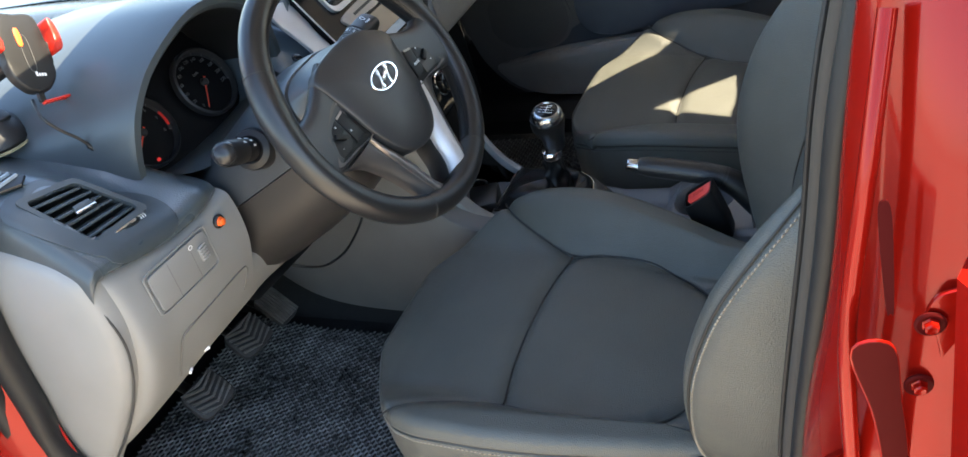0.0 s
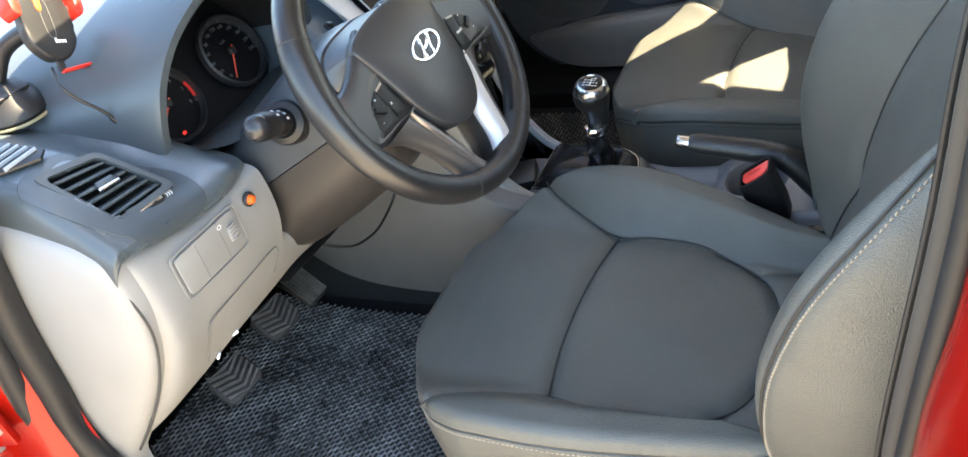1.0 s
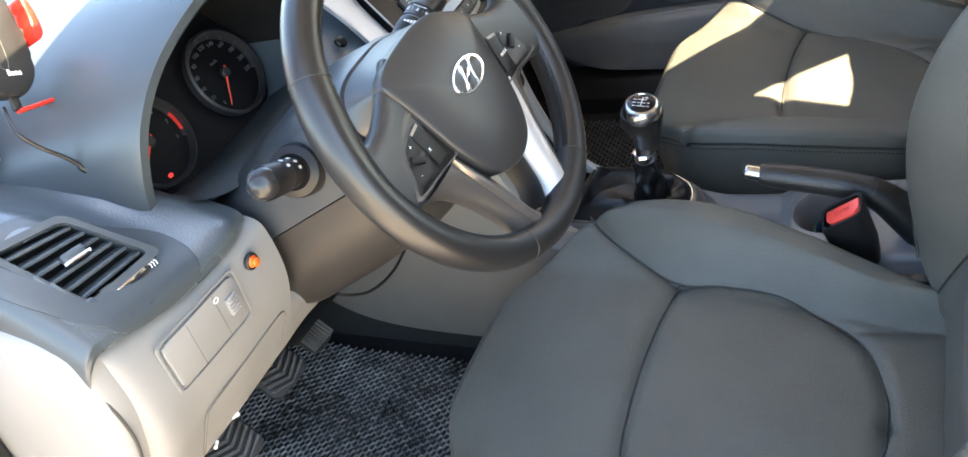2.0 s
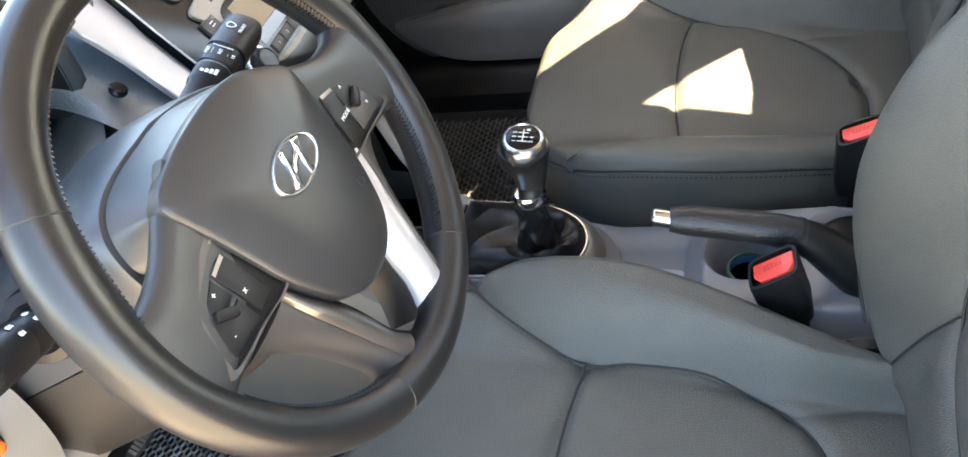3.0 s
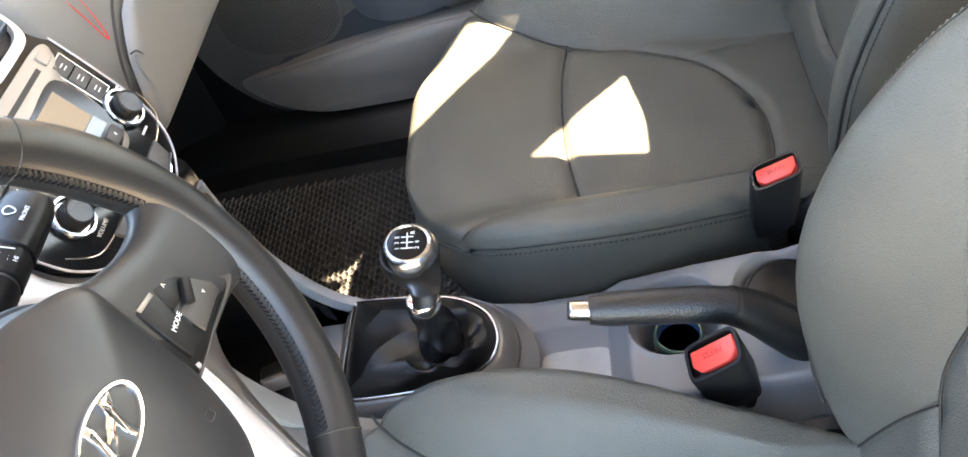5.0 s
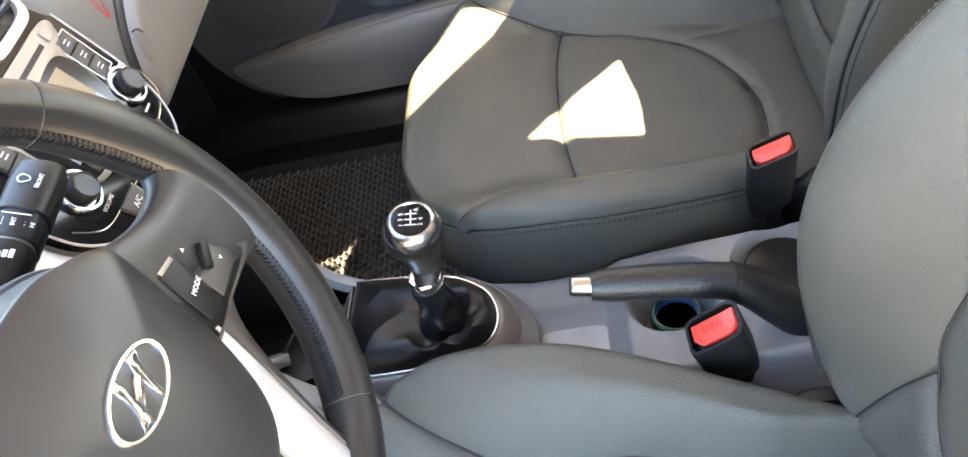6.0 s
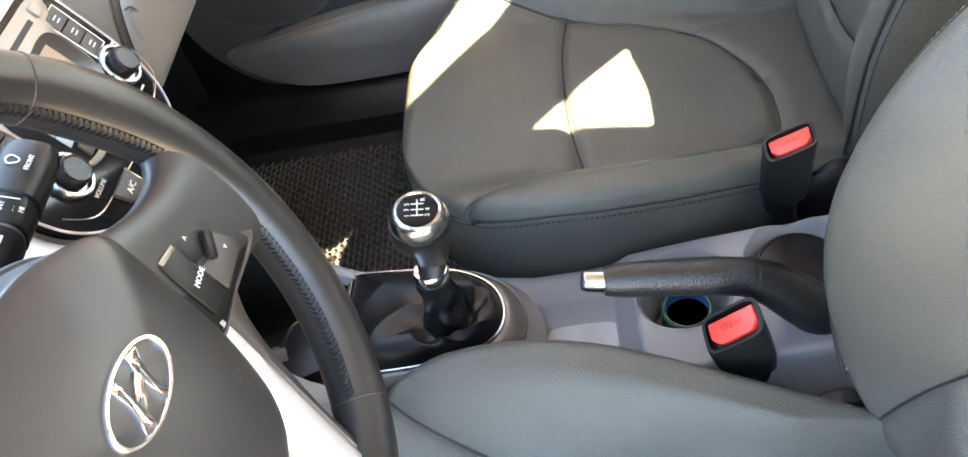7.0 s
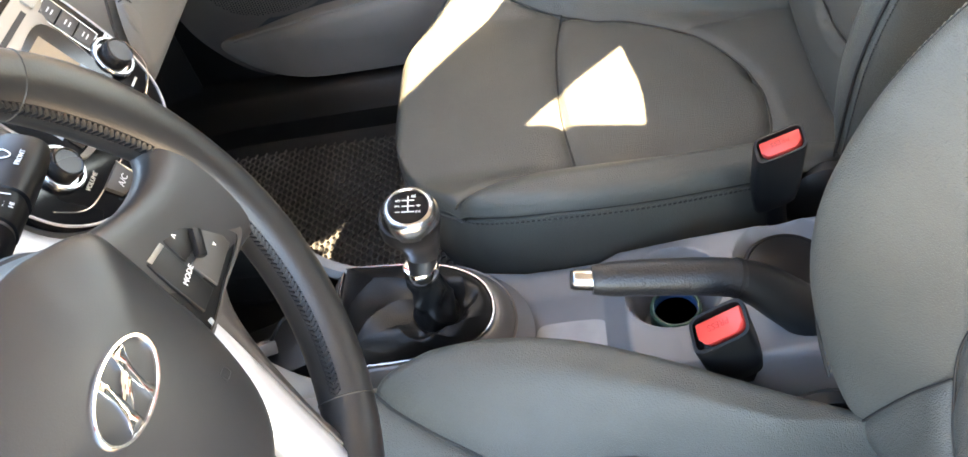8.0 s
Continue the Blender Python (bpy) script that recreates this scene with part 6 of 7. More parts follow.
part("plate_groove", ring(superellipse(0.0065, 0.026, 3, 32), superellipse(0.0058, 0.0252, 3, 32), 0.0006), GREYDARK, holder, m=PM @ pose(0, 0.004, 0.0138))
part("maker_mark", join(*[plate([(x, -0.002), (x + 0.0028, -0.002), (x + 0.0028, 0.002 + (0.002 if k == 0 else 0)), (x, 0.002 + (0.002 if k == 0 else 0))], 0.0003) for k, x in enumerate((-0.008, -0.004, 0.0, 0.004))]), WHITE, holder, m=PM @ pose(0.008, -0.026, 0.0142))
for sx in (-1, 1):
    ar = part("clamp_arm", box(0.030, 0.046, -0.004, 0.004, 0.002, 0.010, 0.002), BLACK, holder, m=PM @ pose(0, 0.018, 0) @ Matrix.Diagonal((sx, 1, 1, 1)))
    part("clamp_pad", plate(catmull([(0.038, 0.048), (0.046, 0.046), (0.050, 0.030), (0.050, 0.012), (0.044, 0.004), (0.038, 0.006), (0.039, 0.026)], 36, True), 0.026, 0.003), RED_CLAMP, ar, "red clamp pad", m=PM @ Matrix.Diagonal((sx, 1, 1, 1)))
ft = part("foot_arm", box(-0.005, 0.005, -0.062, -0.040, 0.004, 0.010, 0.002), BLACK, holder, m=PM)
part("foot_pad", box(-0.012, 0.030, -0.064, -0.060, 0.004, 0.014, 0.0015), RED_CLAMP, ft, "red foot pad", m=PM @ pose(0, 0, 0, 0, 0, 10))
part("neck", tube([PM @ Vector((-0.01, 0.0, 0.0)), (-0.52, 0.41, 1.06), (-0.545, 0.43, 1.02)], 0.010, 14, 12), BLACK, holder)
part("suction_base", lathe([(0.040, 0.0), (0.042, 0.004), (0.040, 0.010), (0.034, 0.018), (0.022, 0.030), (0.014, 0.036), (0.001, 0.037)], 40), BLACK_SATIN, holder, m=pose(-0.540, 0.425, 0.994, 8, 0, 0))
part("base_lever", box(-0.024, 0.016, -0.012, 0.012, 0, 0.006, 0.002), BLACK, holder, m=pose(-0.538, 0.410, 1.020, 26, 0, -12))
part("base_film", lathe([(0.0425, 0.0), (0.0425, 0.002), (0.041, 0.003), (0.0405, 0.0)], 40), AMBER, holder, "yellowed sticky rim", m=pose(-0.540, 0.425, 0.991, 8, 0, 0))
part("film_tab", plate(superellipse(0.009, 0.006, 2, 20), 0.002), AMBER, holder, m=pose(-0.498, 0.398, 0.988, 8, 0, 0))
cable = tagged(empty("charging_cable"), "black charging cable with a small silver plug", "cable")
cp = [(-0.523, 0.345, 1.035), (-0.538, 0.325, 1.020), (-0.532, 0.318, 1.000), (-0.520, 0.312, 0.980), (-0.512, 0.308, 0.962)]
part("lead", tube(cp, 0.0019, 8, 40), BLACK, cable)
part("plug_sleeve", tube([(-0.515, 0.310, 0.967), (-0.511, 0.307, 0.958), (-0.506, 0.303, 0.948)], [0.0028, 0.0042, 0.0042], 10), BLACK, cable)
part("plug_tip", tube([(-0.506, 0.303, 0.948), (-0.501, 0.299, 0.9385)], 0.0036, 8), CLEARISH, cable, "silver plug tip")

# ---- floor ----
tagged(part("floor", box(-0.66, 0.66, -1.6, 0.95, 0.26, 0.30), CARPET, None), "black carpeted car floor", "floor", kind="structure")


def mesh_mat(x0, x1, y0, y1, z, cell, name_label, rubber):
    """A rubber mat: a thin backing with a raised lattice of six-sided cells."""
    root = tagged(empty("floor_mat"), name_label, "floor mat", "floor mats")

    def warp(x, y):
        rise = 0.22 * max(0.0, y - 0.46) ** 1.3
        return z + rise + 0.003 * math.sin(9 * x + 2) * math.sin(7 * y)

    secs = [[(x, y, warp(x, y)) for x in np.linspace(x0, x1, 24)] for y in np.linspace(y0, y1, 40)]
    part("backing", thick(loft(secs), 0.003), MAT_BACK, root)
    verts, faces = [], []
    w, h = 0.0010, 0.0036
    dx, dy = cell, cell * 0.62
    rows_ = int((y1 - y0) / dy)
    cols_ = int((x1 - x0) / dx)
    rnd = random.Random(3)

    def bar(a, b):
        d = Vector((b[0] - a[0], b[1] - a[1], 0))
        d.normalize()
        n_ = Vector((-d.y, d.x, 0)) * w
        i = len(verts)
        hh = h * rnd.uniform(0.8, 1.15)
        for p in (a, b):
            zz = warp(p[0], p[1])
            verts.extend([(p[0] + n_.x, p[1] + n_.y, zz), (p[0] - n_.x, p[1] - n_.y, zz), (p[0] - n_.x * 0.55, p[1] - n_.y * 0.55, zz + hh), (p[0] + n_.x * 0.55, p[1] + n_.y * 0.55, zz + hh)])
        faces.extend([(i + 3, i + 2, i + 6, i + 7), (i, i + 3, i + 7, i + 4), (i + 2, i + 1, i + 5, i + 6), (i, i + 1, i + 2, i + 3), (i + 5, i + 4, i + 7, i + 6)])

    for r in range(rows_):
        y = y0 + dy * (r + 0.5)
        off = 0.5 * dx * (r % 2)
        for c in range(cols_):
            x = x0 + off + dx * (c + 0.25)
            t_, lo_ = dy * 0.33, dy * 0.67
            l_, r_, m_ = (x, y), (x + dx, y), (x + dx / 2, y + t_)
            bar(l_, m_)
            bar(m_, r_)
            bar(m_, (x + dx / 2, y + t_ + (dy - t_)))
    me = bpy.data.meshes.new("lattice")
    me.from_pydata(verts, [], faces)
    me.materials.append(rubber)
    ob = new("lattice", me)
    ob.parent = root
    tagged(ob, "raised six-sided rubber lattice", kind="stuff")
    return root


mesh_mat(-0.600, -0.150, -0.06, 0.66, 0.306, 0.0128, "black mesh rubber floor mat with painted glints under the pedals", MAT)
mesh_mat(0.110, 0.545, -0.10, 0.60, 0.306, 0.0138, "black mesh rubber floor mat in the passenger footwell", MAT_GREY)
tagged(part("firewall", box(-0.70, 0.70, 0.78, 0.95, 0.28, 1.0, 0.02), CARPET, None), "black carpeted firewall", "firewall", kind="structure")

# ---- passenger door and sill ----
XM = Matrix(((0, 0, 1, 0), (1, 0, 0, 0), (0, 1, 0, 0), (0, 0, 0, 1)))
pdoor = tagged(empty("passenger_door"), "grey passenger door trim with speaker grille and pocket", "car door")
DOOR = catmull([(0.47, 0.95), (0.468, 0.60), (0.450, 0.50), (0.425, 0.435), (0.37, 0.372), (0.29, 0.340), (0.18, 0.334), (0.0, 0.336), (-0.30, 0.350), (-0.60, 0.380), (-0.63, 0.95)], 80)
part("door_panel", plate(DOOR, 0.06, 0.0), DOORBROWN, pdoor, m=pose(0.700, 0, 0) @ XM)
POCK = catmull([(0.398, 0.436), (0.384, 0.402), (0.342, 0.376), (0.275, 0.367), (0.20, 0.363), (0.10, 0.362), (-0.10, 0.366), (-0.35, 0.380), (-0.42, 0.44), (-0.35, 0.490), (-0.10, 0.494), (0.03, 0.492), (0.144, 0.483), (0.234, 0.473), (0.323, 0.454)], 80, True)


def proud(x, y):
    """The pocket stands out of the panel towards the seat and dies into it at the front."""
    f = min(max((0.41 - y) / 0.17, 0.0), 1.0)
    return 0.699 - (0.699 - x) * (0.12 + 0.88 * f * f * (3 - 2 * f))


secs = [[(proud(x, 0.05 + (y - 0.05) * k), 0.05 + (y - 0.05) * k, 0.41 + (z - 0.41) * k + o) for y, z in POCK] for x, k, o in ((0.70, 1.0, 0), (0.676, 1.0, 0), (0.667, 0.988, -0.001), (0.660, 0.95, -0.003), (0.656, 0.85, -0.005), (0.655, 0.5, -0.006))]
part("door_pocket", loft(secs, True, True), DOORLIGHT, pdoor, "taupe moulded door pocket")
# no hollow here: a thin sheet coloured like the shaded inside of the pocket
part("pocket_recess_shade", plate(catmull([(0.340, 0.444), (0.25, 0.462), (0.15, 0.478), (0.02, 0.486), (0.02, 0.500), (0.10, 0.510), (0.145, 0.530), (0.18, 0.518), (0.26, 0.486)], 50, True), 0.002), DOORDARK, pdoor, "flat dark sheet painted as the pocket's shaded opening", m=pose(0.6975, 0, 0) @ XM)
ARM = catmull([(0.145, 0.525), (0.155, 0.60), (0.12, 0.66), (-0.10, 0.70), (-0.45, 0.70), (-0.50, 0.62), (-0.30, 0.56), (-0.05, 0.52), (0.08, 0.500)], 60, True)
part("armrest", loft([[(x, -0.1 + (y + 0.1) * k, 0.61 + (z - 0.61) * k) for y, z in ARM] for x, k in ((0.70, 1.0), (0.684, 1.0), (0.678, 0.97), (0.675, 0.7))], True, True), DOORGREY, pdoor)
part("pocket_lip", tube([(proud(0.671, y), y, z) for y, z in ((0.375, 0.440), (0.323, 0.4535), (0.234, 0.472), (0.144, 0.482), (0.03, 0.491), (-0.10, 0.4935), (-0.20, 0.494))], 0.0036, 10, 40), DOORLIGHT, pdoor, "pale lip of the door pocket")
gr = part("speaker_grille", plate([(0.285 + x, 0.555 + y) for x, y in superellipse(0.110, 0.085, 2.4, 48)], 0.004, 0.001), DOORBROWN, pdoor, "perforated speaker grille", m=pose(0.6965, 0, 0) @ XM @ pose(0, 0, -0.002))
holes = []
for i in range(46):
    for j in range(40):
        y, z = 0.285 - 0.10 + i * 0.0045, 0.555 - 0.078 + j * 0.0041 + (0.002 if i % 2 else 0)
        if abs((y - 0.285) / 0.102) ** 2.4 + abs((z - 0.555) / 0.078) ** 2.4 < 1:
            holes.append(((0.6942, y, z), (0, 1, 0), (-1, 0, 0)))
bits(holes, (0.0022, 0.0022, 0.0008), BLACK, "grille_holes", gr)
part("moulded_ring", ring(superellipse(0.014, 0.014, 2, 32), superellipse(0.0125, 0.0125, 2, 32), 0.001), DOORGREY, pdoor, m=pose(0.6985, 0.115, 0.535) @ Matrix(((0, 0, -1, 0), (1, 0, 0, 0), (0, 1, 0, 0), (0, 0, 0, 1))))

# ---- body ----
body = tagged(empty("car_body"), "glossy red car body with black sill trims", "car body")
secs = []
for y in np.linspace(-1.6, 0.80, 30):
    k = 0.06 * max(0, (y - 0.40)) / 0.4
    secs.append([(0.585 - k, y, 0.29), (0.590 - k, y, 0.335), (0.602 - k, y, 0.338), (0.632, y, 0.341), (0.642, y, 0.350), (0.650, y, 0.354), (0.70, y, 0.354), (0.70, y, 0.27)])
part("sill_trim", loft(secs, False), SILL, body, "black passenger sill trim")
part("kick_panel", thick(loft([[(0.70, y, z) for z in (0.36, 0.5, 0.7, 0.9)] if y < 0.48 else [(0.70 - (y - 0.47) * 0.5, y, z) for z in (0.30, 0.5, 0.7, 0.9)] for y in (0.47, 0.52, 0.58, 0.78)]), 0.01), SILL, body, "black passenger kick panel")
part("kick_backing", box(0.700, 0.76, 0.470, 0.80, 0.28, 1.0, 0.01), SILL, body)
part("sill_backing", box(0.703, 0.78, -1.4, 0.50, 0.26, 0.50, 0.01), SILL, body)
part("driver_sill_trim", loft([[(-0.60, y, 0.29), (-0.605, y, 0.345), (-0.62, y, 0.362), (-0.67, y, 0.368), (-0.675, y, 0.355), (-0.675, y, 0.27)] for y in np.linspace(-1.6, 0.52, 20)], False), SILL, body, "black driver sill trim")
part("rocker", box(-0.80, -0.672, -1.9, 0.62, 0.22, 0.352, 0.03, 4), RED, body, "red painted rocker")
part("rocker", box(0.700, 0.80, -1.9, 0.9, 0.22, 0.352, 0.03, 4), RED, body, "red painted rocker")
part("roof", thick(skin([(-0.60, [(-1.9, 1.36), (-1.0, 1.42), (-0.4, 1.42), (0.11, 1.36)]), (0.0, [(-1.9, 1.40), (-1.0, 1.46), (-0.4, 1.46), (0.14, 1.395)]), (0.572, [(-1.9, 1.33), (-1.0, 1.385), (-0.4, 1.385), (0.09, 1.33)])], 24, 24), 0.03), HEADLINER, body, "grey headliner and roof")
part("rear_wall", box(-0.72, 0.72, -1.95, -1.9, 0.25, 0.96, 0.02), HEADLINER, body)
# two opaque panels out of view, added to keep light off the seat backs
part("rear_light_block", box(-0.70, 0.70, -1.945, -1.905, 0.962, 1.37, 0.004), GLOSS, body, "unseen black panel added to block light from the rear")
part("side_light_block", loft([[(-0.72, y, 0.955), (-0.715, y, 0.955), (-0.605, y, 1.345), (-0.612, y, 1.345)] for y in (-1.88, -0.74)], True, True), GLOSS, body, "unseen black panel added to block light behind the driver")
part("rear_bench", box(-0.64, 0.64, -1.80, -1.10, 0.28, 0.62, 0.06, 4), LEATHER, body, "dark rear bench")
# driver's B-pillar
PIL = [((-0.690, -0.507), (-0.758, -0.517), (-0.790, -0.570), (-0.775, -0.650), (-0.690, -0.650)), ((-0.690, -0.511), (-0.756, -0.522), (-0.788, -0.572), (-0.775, -0.650), (-0.690, -0.650)), ((-0.688, -0.538), (-0.743, -0.550), (-0.770, -0.592), (-0.765, -0.660), (-0.688, -0.660)), ((-0.668, -0.558), (-0.702, -0.570), (-0.722, -0.615), (-0.71, -0.68), (-0.668, -0.68)), ((-0.585, -0.60), (-0.61, -0.605), (-0.63, -0.65), (-0.62, -0.71), (-0.585, -0.71))]
secs = []
for (pts), z in zip(PIL, (0.30, 0.76, 0.96, 1.14, 1.40)):
    secs.append([(x, y, z) for x, y in catmull(pts, 40, True)])
secs = [list(map(tuple, c)) for c in zip(*[catmull([s_[i] for s_ in secs], 40) for i in range(40)])]
pillar = part("b_pillar", loft(secs, True, True), RED, body, "glossy red door pillar")
SEAL = [(-0.692, -0.488, 0.36), (-0.692, -0.492, 0.60), (-0.691, -0.500, 0.76), (-0.689, -0.529, 0.97), (-0.676, -0.546, 1.10), (-0.62, -0.59, 1.30)]
part("door_seal", tube(SEAL, 0.0085, 14, 40), SEALRUB, pillar, "black rubber door seal")
part("pillar_trim", tube([(x + 0.016, y + 0.007, z) for x, y, z in SEAL], 0.0085, 14, 40), TAUPE_TRIM, pillar, "taupe pillar trim edge")
part("trim_lip", tube([(x + 0.022, y + 0.0175, z) for x, y, z in SEAL], 0.0022, 8, 40), SEALRUB, pillar)
for z, y in ((0.993, -0.586), (0.948, -0.581)):
    bo = part("hinge_bolt", lathe([(0.0046, 0), (0.0046, 0.0015), (0.0038, 0.002), (0.0038, 0.005), (0.0028, 0.0058), (0.001, 0.0055)], 6), RED, pillar, "red painted hinge bolt", m=pose(-0.7715, y, z, 0, -90, 12))
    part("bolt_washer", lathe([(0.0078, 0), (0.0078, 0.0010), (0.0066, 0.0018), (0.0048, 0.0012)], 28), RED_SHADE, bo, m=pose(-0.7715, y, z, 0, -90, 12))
part("hinge_plate", plate(catmull([(-0.014, 0.034), (0.004, 0.038), (0.011, 0.028), (0.006, 0.006), (0.008, -0.012), (0.013, -0.026), (0.005, -0.040), (-0.014, -0.038), (-0.016, 0.0)], 48, True), 0.0028, 0.0012), RED, pillar, "red painted hinge leaf", m=pose(-0.7650, -0.596, 0.970, 0, -90, 12) @ pose(0, 0, 0, 0, 0, 90))
SM = pose(-0.7790, -0.572, 0.905, 0, -90, 20) @ pose(0, 0, 0, 0, 0, 90)
slot = catmull([(-0.003, 0.074), (0.001, 0.080), (0.006, 0.074), (0.007, 0.050), (0.009, 0.020), (0.014, -0.030), (0.024, -0.080), (0.004, -0.080), (0.000, -0.040), (-0.003, 0.0), (-0.004, 0.040)], 56, True)
# slot is a flat plate; the shade of its recess is in its colour
part("pillar_slot", plate(slot, 0.002), RED_SHADE, pillar, "flat slot in the pillar, recess shade painted dark red", m=SM)
part("slot_lip", tube([SM @ Vector((x, y, 0.0006)) for x, y in slot + slot[:1]], 0.0010, 8), RED, pillar)
# slit likewise: a flat plate with its shade painted on
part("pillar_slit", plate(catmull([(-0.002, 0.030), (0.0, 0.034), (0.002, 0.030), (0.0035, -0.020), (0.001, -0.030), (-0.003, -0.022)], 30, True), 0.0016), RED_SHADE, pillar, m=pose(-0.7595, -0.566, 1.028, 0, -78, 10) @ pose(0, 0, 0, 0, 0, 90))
part("pillar_ridge", tube([(-0.712, -0.566, 1.14), (-0.744, -0.556, 1.06), (-0.762, -0.546, 0.98), (-0.770, -0.545, 0.90), (-0.774, -0.547, 0.80), (-0.775, -0.547, 0.60)], 0.0050, 12, 40), RED, pillar)
st = superellipse(0.015, 0.020, 5, 36)
part("striker_frame", ring(st, [(x * 0.62, y * 0.70) for x, y in st], 0.004), RED, pillar, "raised striker frame", m=pose(-0.768, -0.530, 0.855, 0, -90, 45) @ pose(0, 0, 0, 0, 0, 90))
# rear door edge beside the pillar
rdoor = tagged(empty("rear_door"), "glossy red rear car door standing ajar", "car door")
part("door_skin", loft([[(-0.800, -0.600, z), (-0.815, -0.596, z), (-0.828, -0.605, z), (-0.832, -0.70, z), (-0.825, -1.30, z), (-0.80, -1.30, z), (-0.79, -0.70, z), (-0.785, -0.615, z)] for z in (0.36, 0.6, 0.95, 1.06)], True, True), RED, rdoor)
part("window_frame", loft([[(-0.79 + k, -0.61 - k * 0.3, z), (-0.815 + k, -0.61 - k * 0.3, z), (-0.815 + k, -0.66 - k * 0.3, z), (-0.79 + k, -0.66 - k * 0.3, z)] for z, k in ((1.05, 0.0), (1.2, 0.07), (1.38, 0.18))], True, True), BLACK_SATIN, rdoor)
# driver's A-pillar foot, seal and hinge
part("a_pillar_foot", loft([[(x, y, z) for x, y in ((-0.700, 0.37 + o), (-0.735, 0.39 + o), (-0.765, 0.45 + o), (-0.775, 0.58 + o), (-0.775, 0.95), (-0.690, 0.95), (-0.690, 0.39 + o))] for z, o in ((0.30, 0.06), (0.45, 0.05), (0.60, 0.04), (0.75, 0.02), (0.90, -0.01), (1.00, -0.02))], True, True), RED, body, "glossy red front pillar")
part("front_seal", tube([(-0.706, 0.300, 1.02), (-0.707, 0.340, 0.935), (-0.709, 0.378, 0.82), (-0.709, 0.402, 0.72), (-0.709, 0.424, 0.62), (-0.70, 0.400, 0.50), (-0.69, 0.29, 0.40)], 0.018, 14, 50), SEALRUB, body, "black rubber door seal")
part("pillar_seal", tube([(-0.722, 0.352, 0.95), (-0.727, 0.386, 0.86), (-0.729, 0.408, 0.79), (-0.730, 0.437, 0.70), (-0.730, 0.464, 0.62), (-0.724, 0.462, 0.52), (-0.70, 0.36, 0.41)], 0.015, 14, 50), SEALRUB, body, "black rubber pillar seal")
hg = part("front_hinge", box(-0.03, 0.02, -0.022, 0.022, -0.006, 0.006, 0.004), RED, body, "red painted door hinge", m=pose(-0.770, 0.452, 0.700, 0, 90, 20))
part("hinge_bolt", lathe([(0.016, 0), (0.016, 0.003), (0.010, 0.004), (0.010, 0.011), (0.007, 0.012), (0.001, 0.012)], 6), STEEL, hg, "bare steel hinge bolt", m=pose(-0.772, 0.448, 0.712, 0, -90, 20))
part("check_strap", box(-0.14, 0.0, -0.006, 0.006, -0.016, 0.016, 0.004), STEEL, hg, m=pose(-0.765, 0.470, 0.680, 0, 0, -20))
ddoor = tagged(empty("driver_door"), "wide open driver door with slate and pale grey trim", "car door")
DM = pose(-0.83, 0.52, 0, 0, 0, 18)
part("door_skin", box(-1.05, 0.0, 0.03, 0.10, 0.33, 0.98, 0.02), RED, ddoor, m=DM)
part("door_trim", box(-1.02, -0.02, -0.02, 0.03, 0.60, 0.95, 0.03, 3), DOORGREY, ddoor, "slate door trim", m=DM)
part("lower_trim", box(-1.02, -0.02, -0.012, 0.03, 0.36, 0.597, 0.02, 3), LIGHT, ddoor, "pale grey lower door trim", m=DM)
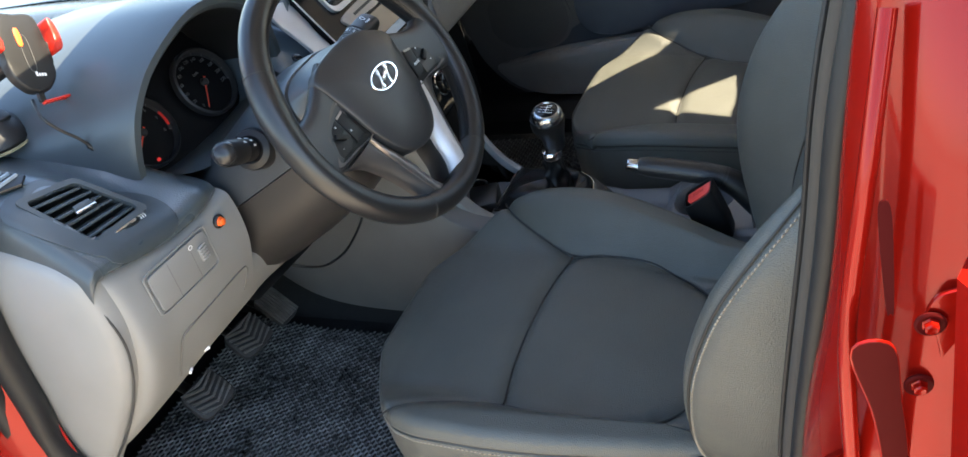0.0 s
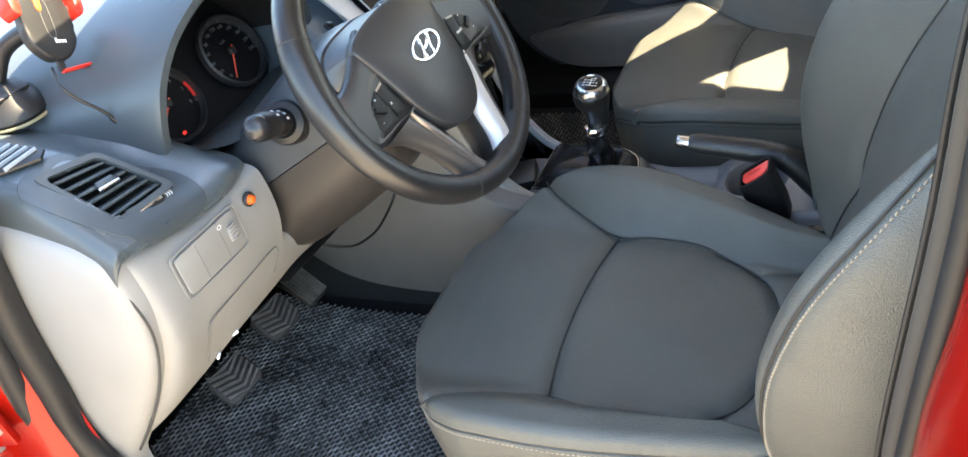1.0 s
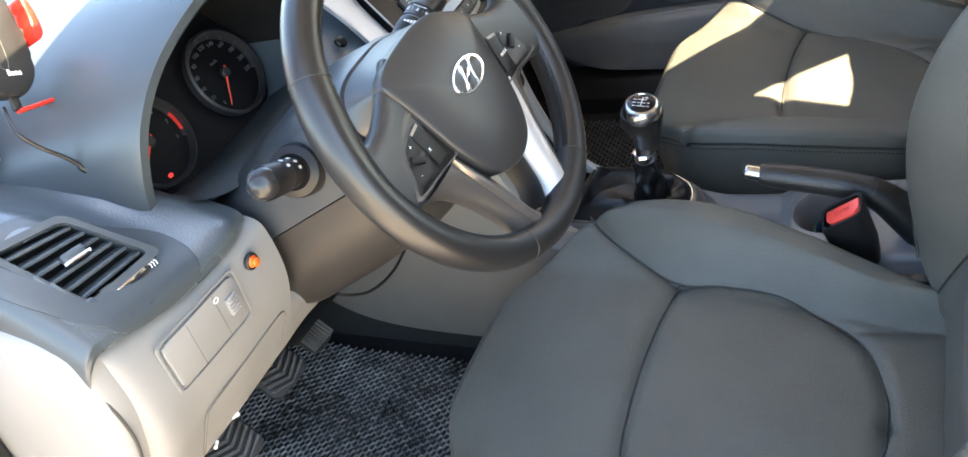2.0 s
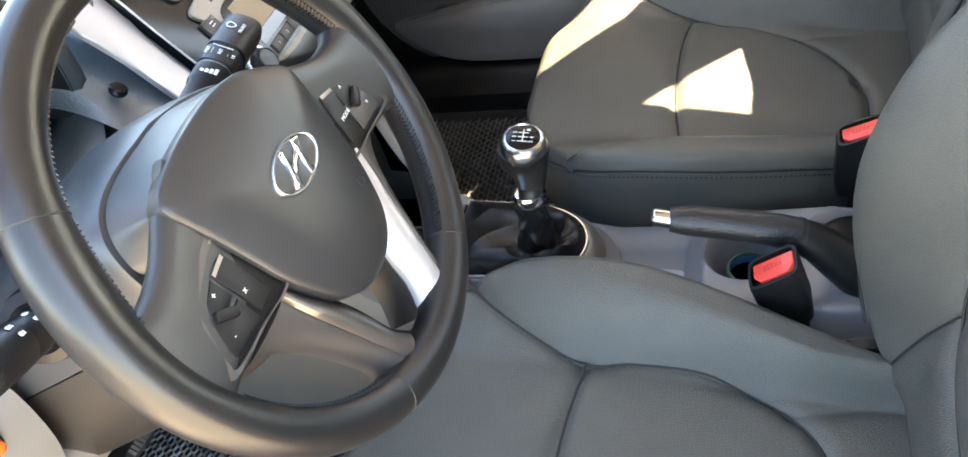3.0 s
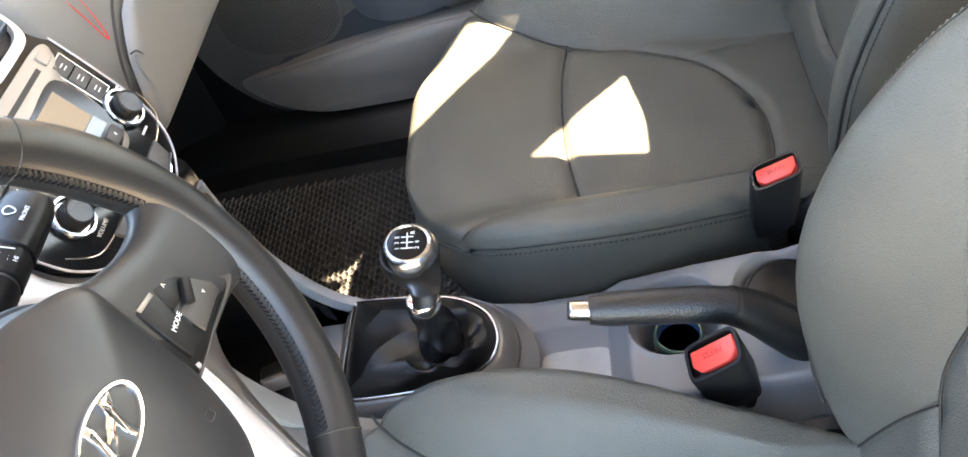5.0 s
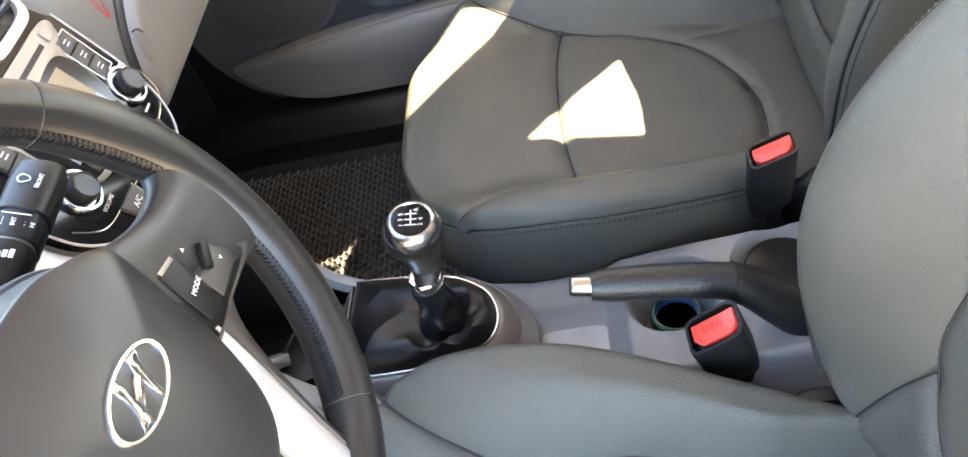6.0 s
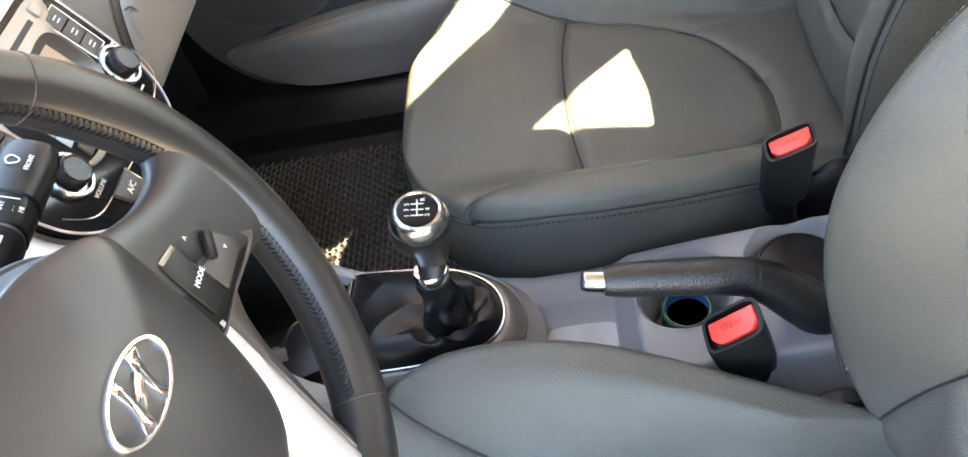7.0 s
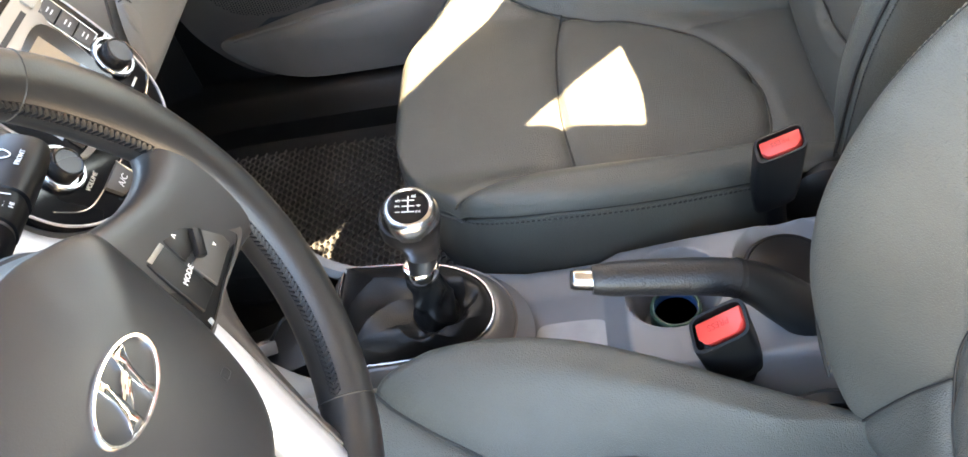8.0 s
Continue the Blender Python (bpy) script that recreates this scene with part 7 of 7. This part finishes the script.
# passenger side pillars and rails that close the cabin
part("b_pillar", loft([[(0.700, -0.44, 0.30), (0.780, -0.44, 0.30), (0.780, -0.68, 0.30), (0.700, -0.68, 0.30)], [(0.700, -0.410, 0.93), (0.760, -0.410, 0.93), (0.760, -0.675, 0.93), (0.700, -0.675, 0.93)], [(0.665, -0.436, 1.05), (0.720, -0.487, 1.05), (0.720, -0.685, 1.05), (0.665, -0.685, 1.05)], [(0.630, -0.460, 1.17), (0.680, -0.498, 1.17), (0.680, -0.695, 1.17), (0.630, -0.695, 1.17)], [(0.595, -0.482, 1.28), (0.640, -0.514, 1.28), (0.640, -0.70, 1.28), (0.595, -0.70, 1.28)], [(0.565, -0.48, 1.37), (0.605, -0.52, 1.37), (0.605, -0.71, 1.37), (0.565, -0.71, 1.37)]], True, True), TAUPE_TRIM, body)
part("window_ledge", loft([[(0.672, y, 0.90), (0.676, y, z - 0.012), (0.686, y, z), (0.755, y, z), (0.76, y, 0.90)] for y, z in ((0.46, 0.945), (0.0, 0.958), (-0.30, 0.972), (-0.37, 0.980), (-0.43, 1.003), (-0.63, 1.010))], True, True), DOORBROWN, pdoor, "dark window ledge")
# unseen screen added to block sun, its edge notched to fit the sun patches
part("sun_mask", loft([[(0.70 - 0.35 * (z - 0.95) + dx, y, z) for y, z in ((0.50, 0.945), (-0.330, 0.930), (-0.364, 1.085), (-0.362, 1.113), (-0.331, 1.127), (-0.388, 1.140), (-0.42, 1.36), (0.05, 1.36))] for dx in (0.0, 0.002)], True, True), SUN_MASK, pdoor, "unseen grey screen added to shape the sun patches")
part("a_pillar", loft([[(0.66, 0.72, 0.98), (0.72, 0.70, 0.98), (0.72, 0.62, 0.98), (0.66, 0.64, 0.98)], [(0.54, 0.20, 1.31), (0.60, 0.18, 1.31), (0.60, 0.08, 1.33), (0.54, 0.10, 1.33)]], True, True), RED, body)
part("a_pillar", loft([[(-0.66, 0.72, 0.98), (-0.72, 0.70, 0.98), (-0.72, 0.62, 0.98), (-0.66, 0.64, 0.98)], [(-0.56, 0.21, 1.34), (-0.62, 0.19, 1.34), (-0.62, 0.09, 1.36), (-0.56, 0.11, 1.36)]], True, True), RED, body)
part("rear_side", box(0.70, 0.80, -1.9, -0.67, 0.30, 0.95, 0.02), RED, body)
part("bonnet", thick(skin([(-0.70, [(0.90, 0.98), (1.2, 0.95), (1.7, 0.80)]), (0, [(0.95, 1.01), (1.2, 0.99), (1.75, 0.84)]), (0.70, [(0.90, 0.98), (1.2, 0.95), (1.7, 0.80)])], 12, 12), 0.02), RED, body)
GROUNDM = bmesh.new()
bmesh.ops.create_grid(GROUNDM, x_segments=8, y_segments=8, size=400)
tagged(part("ground", GROUNDM, GROUND), "pale concrete ground under the car", "ground", kind="structure")
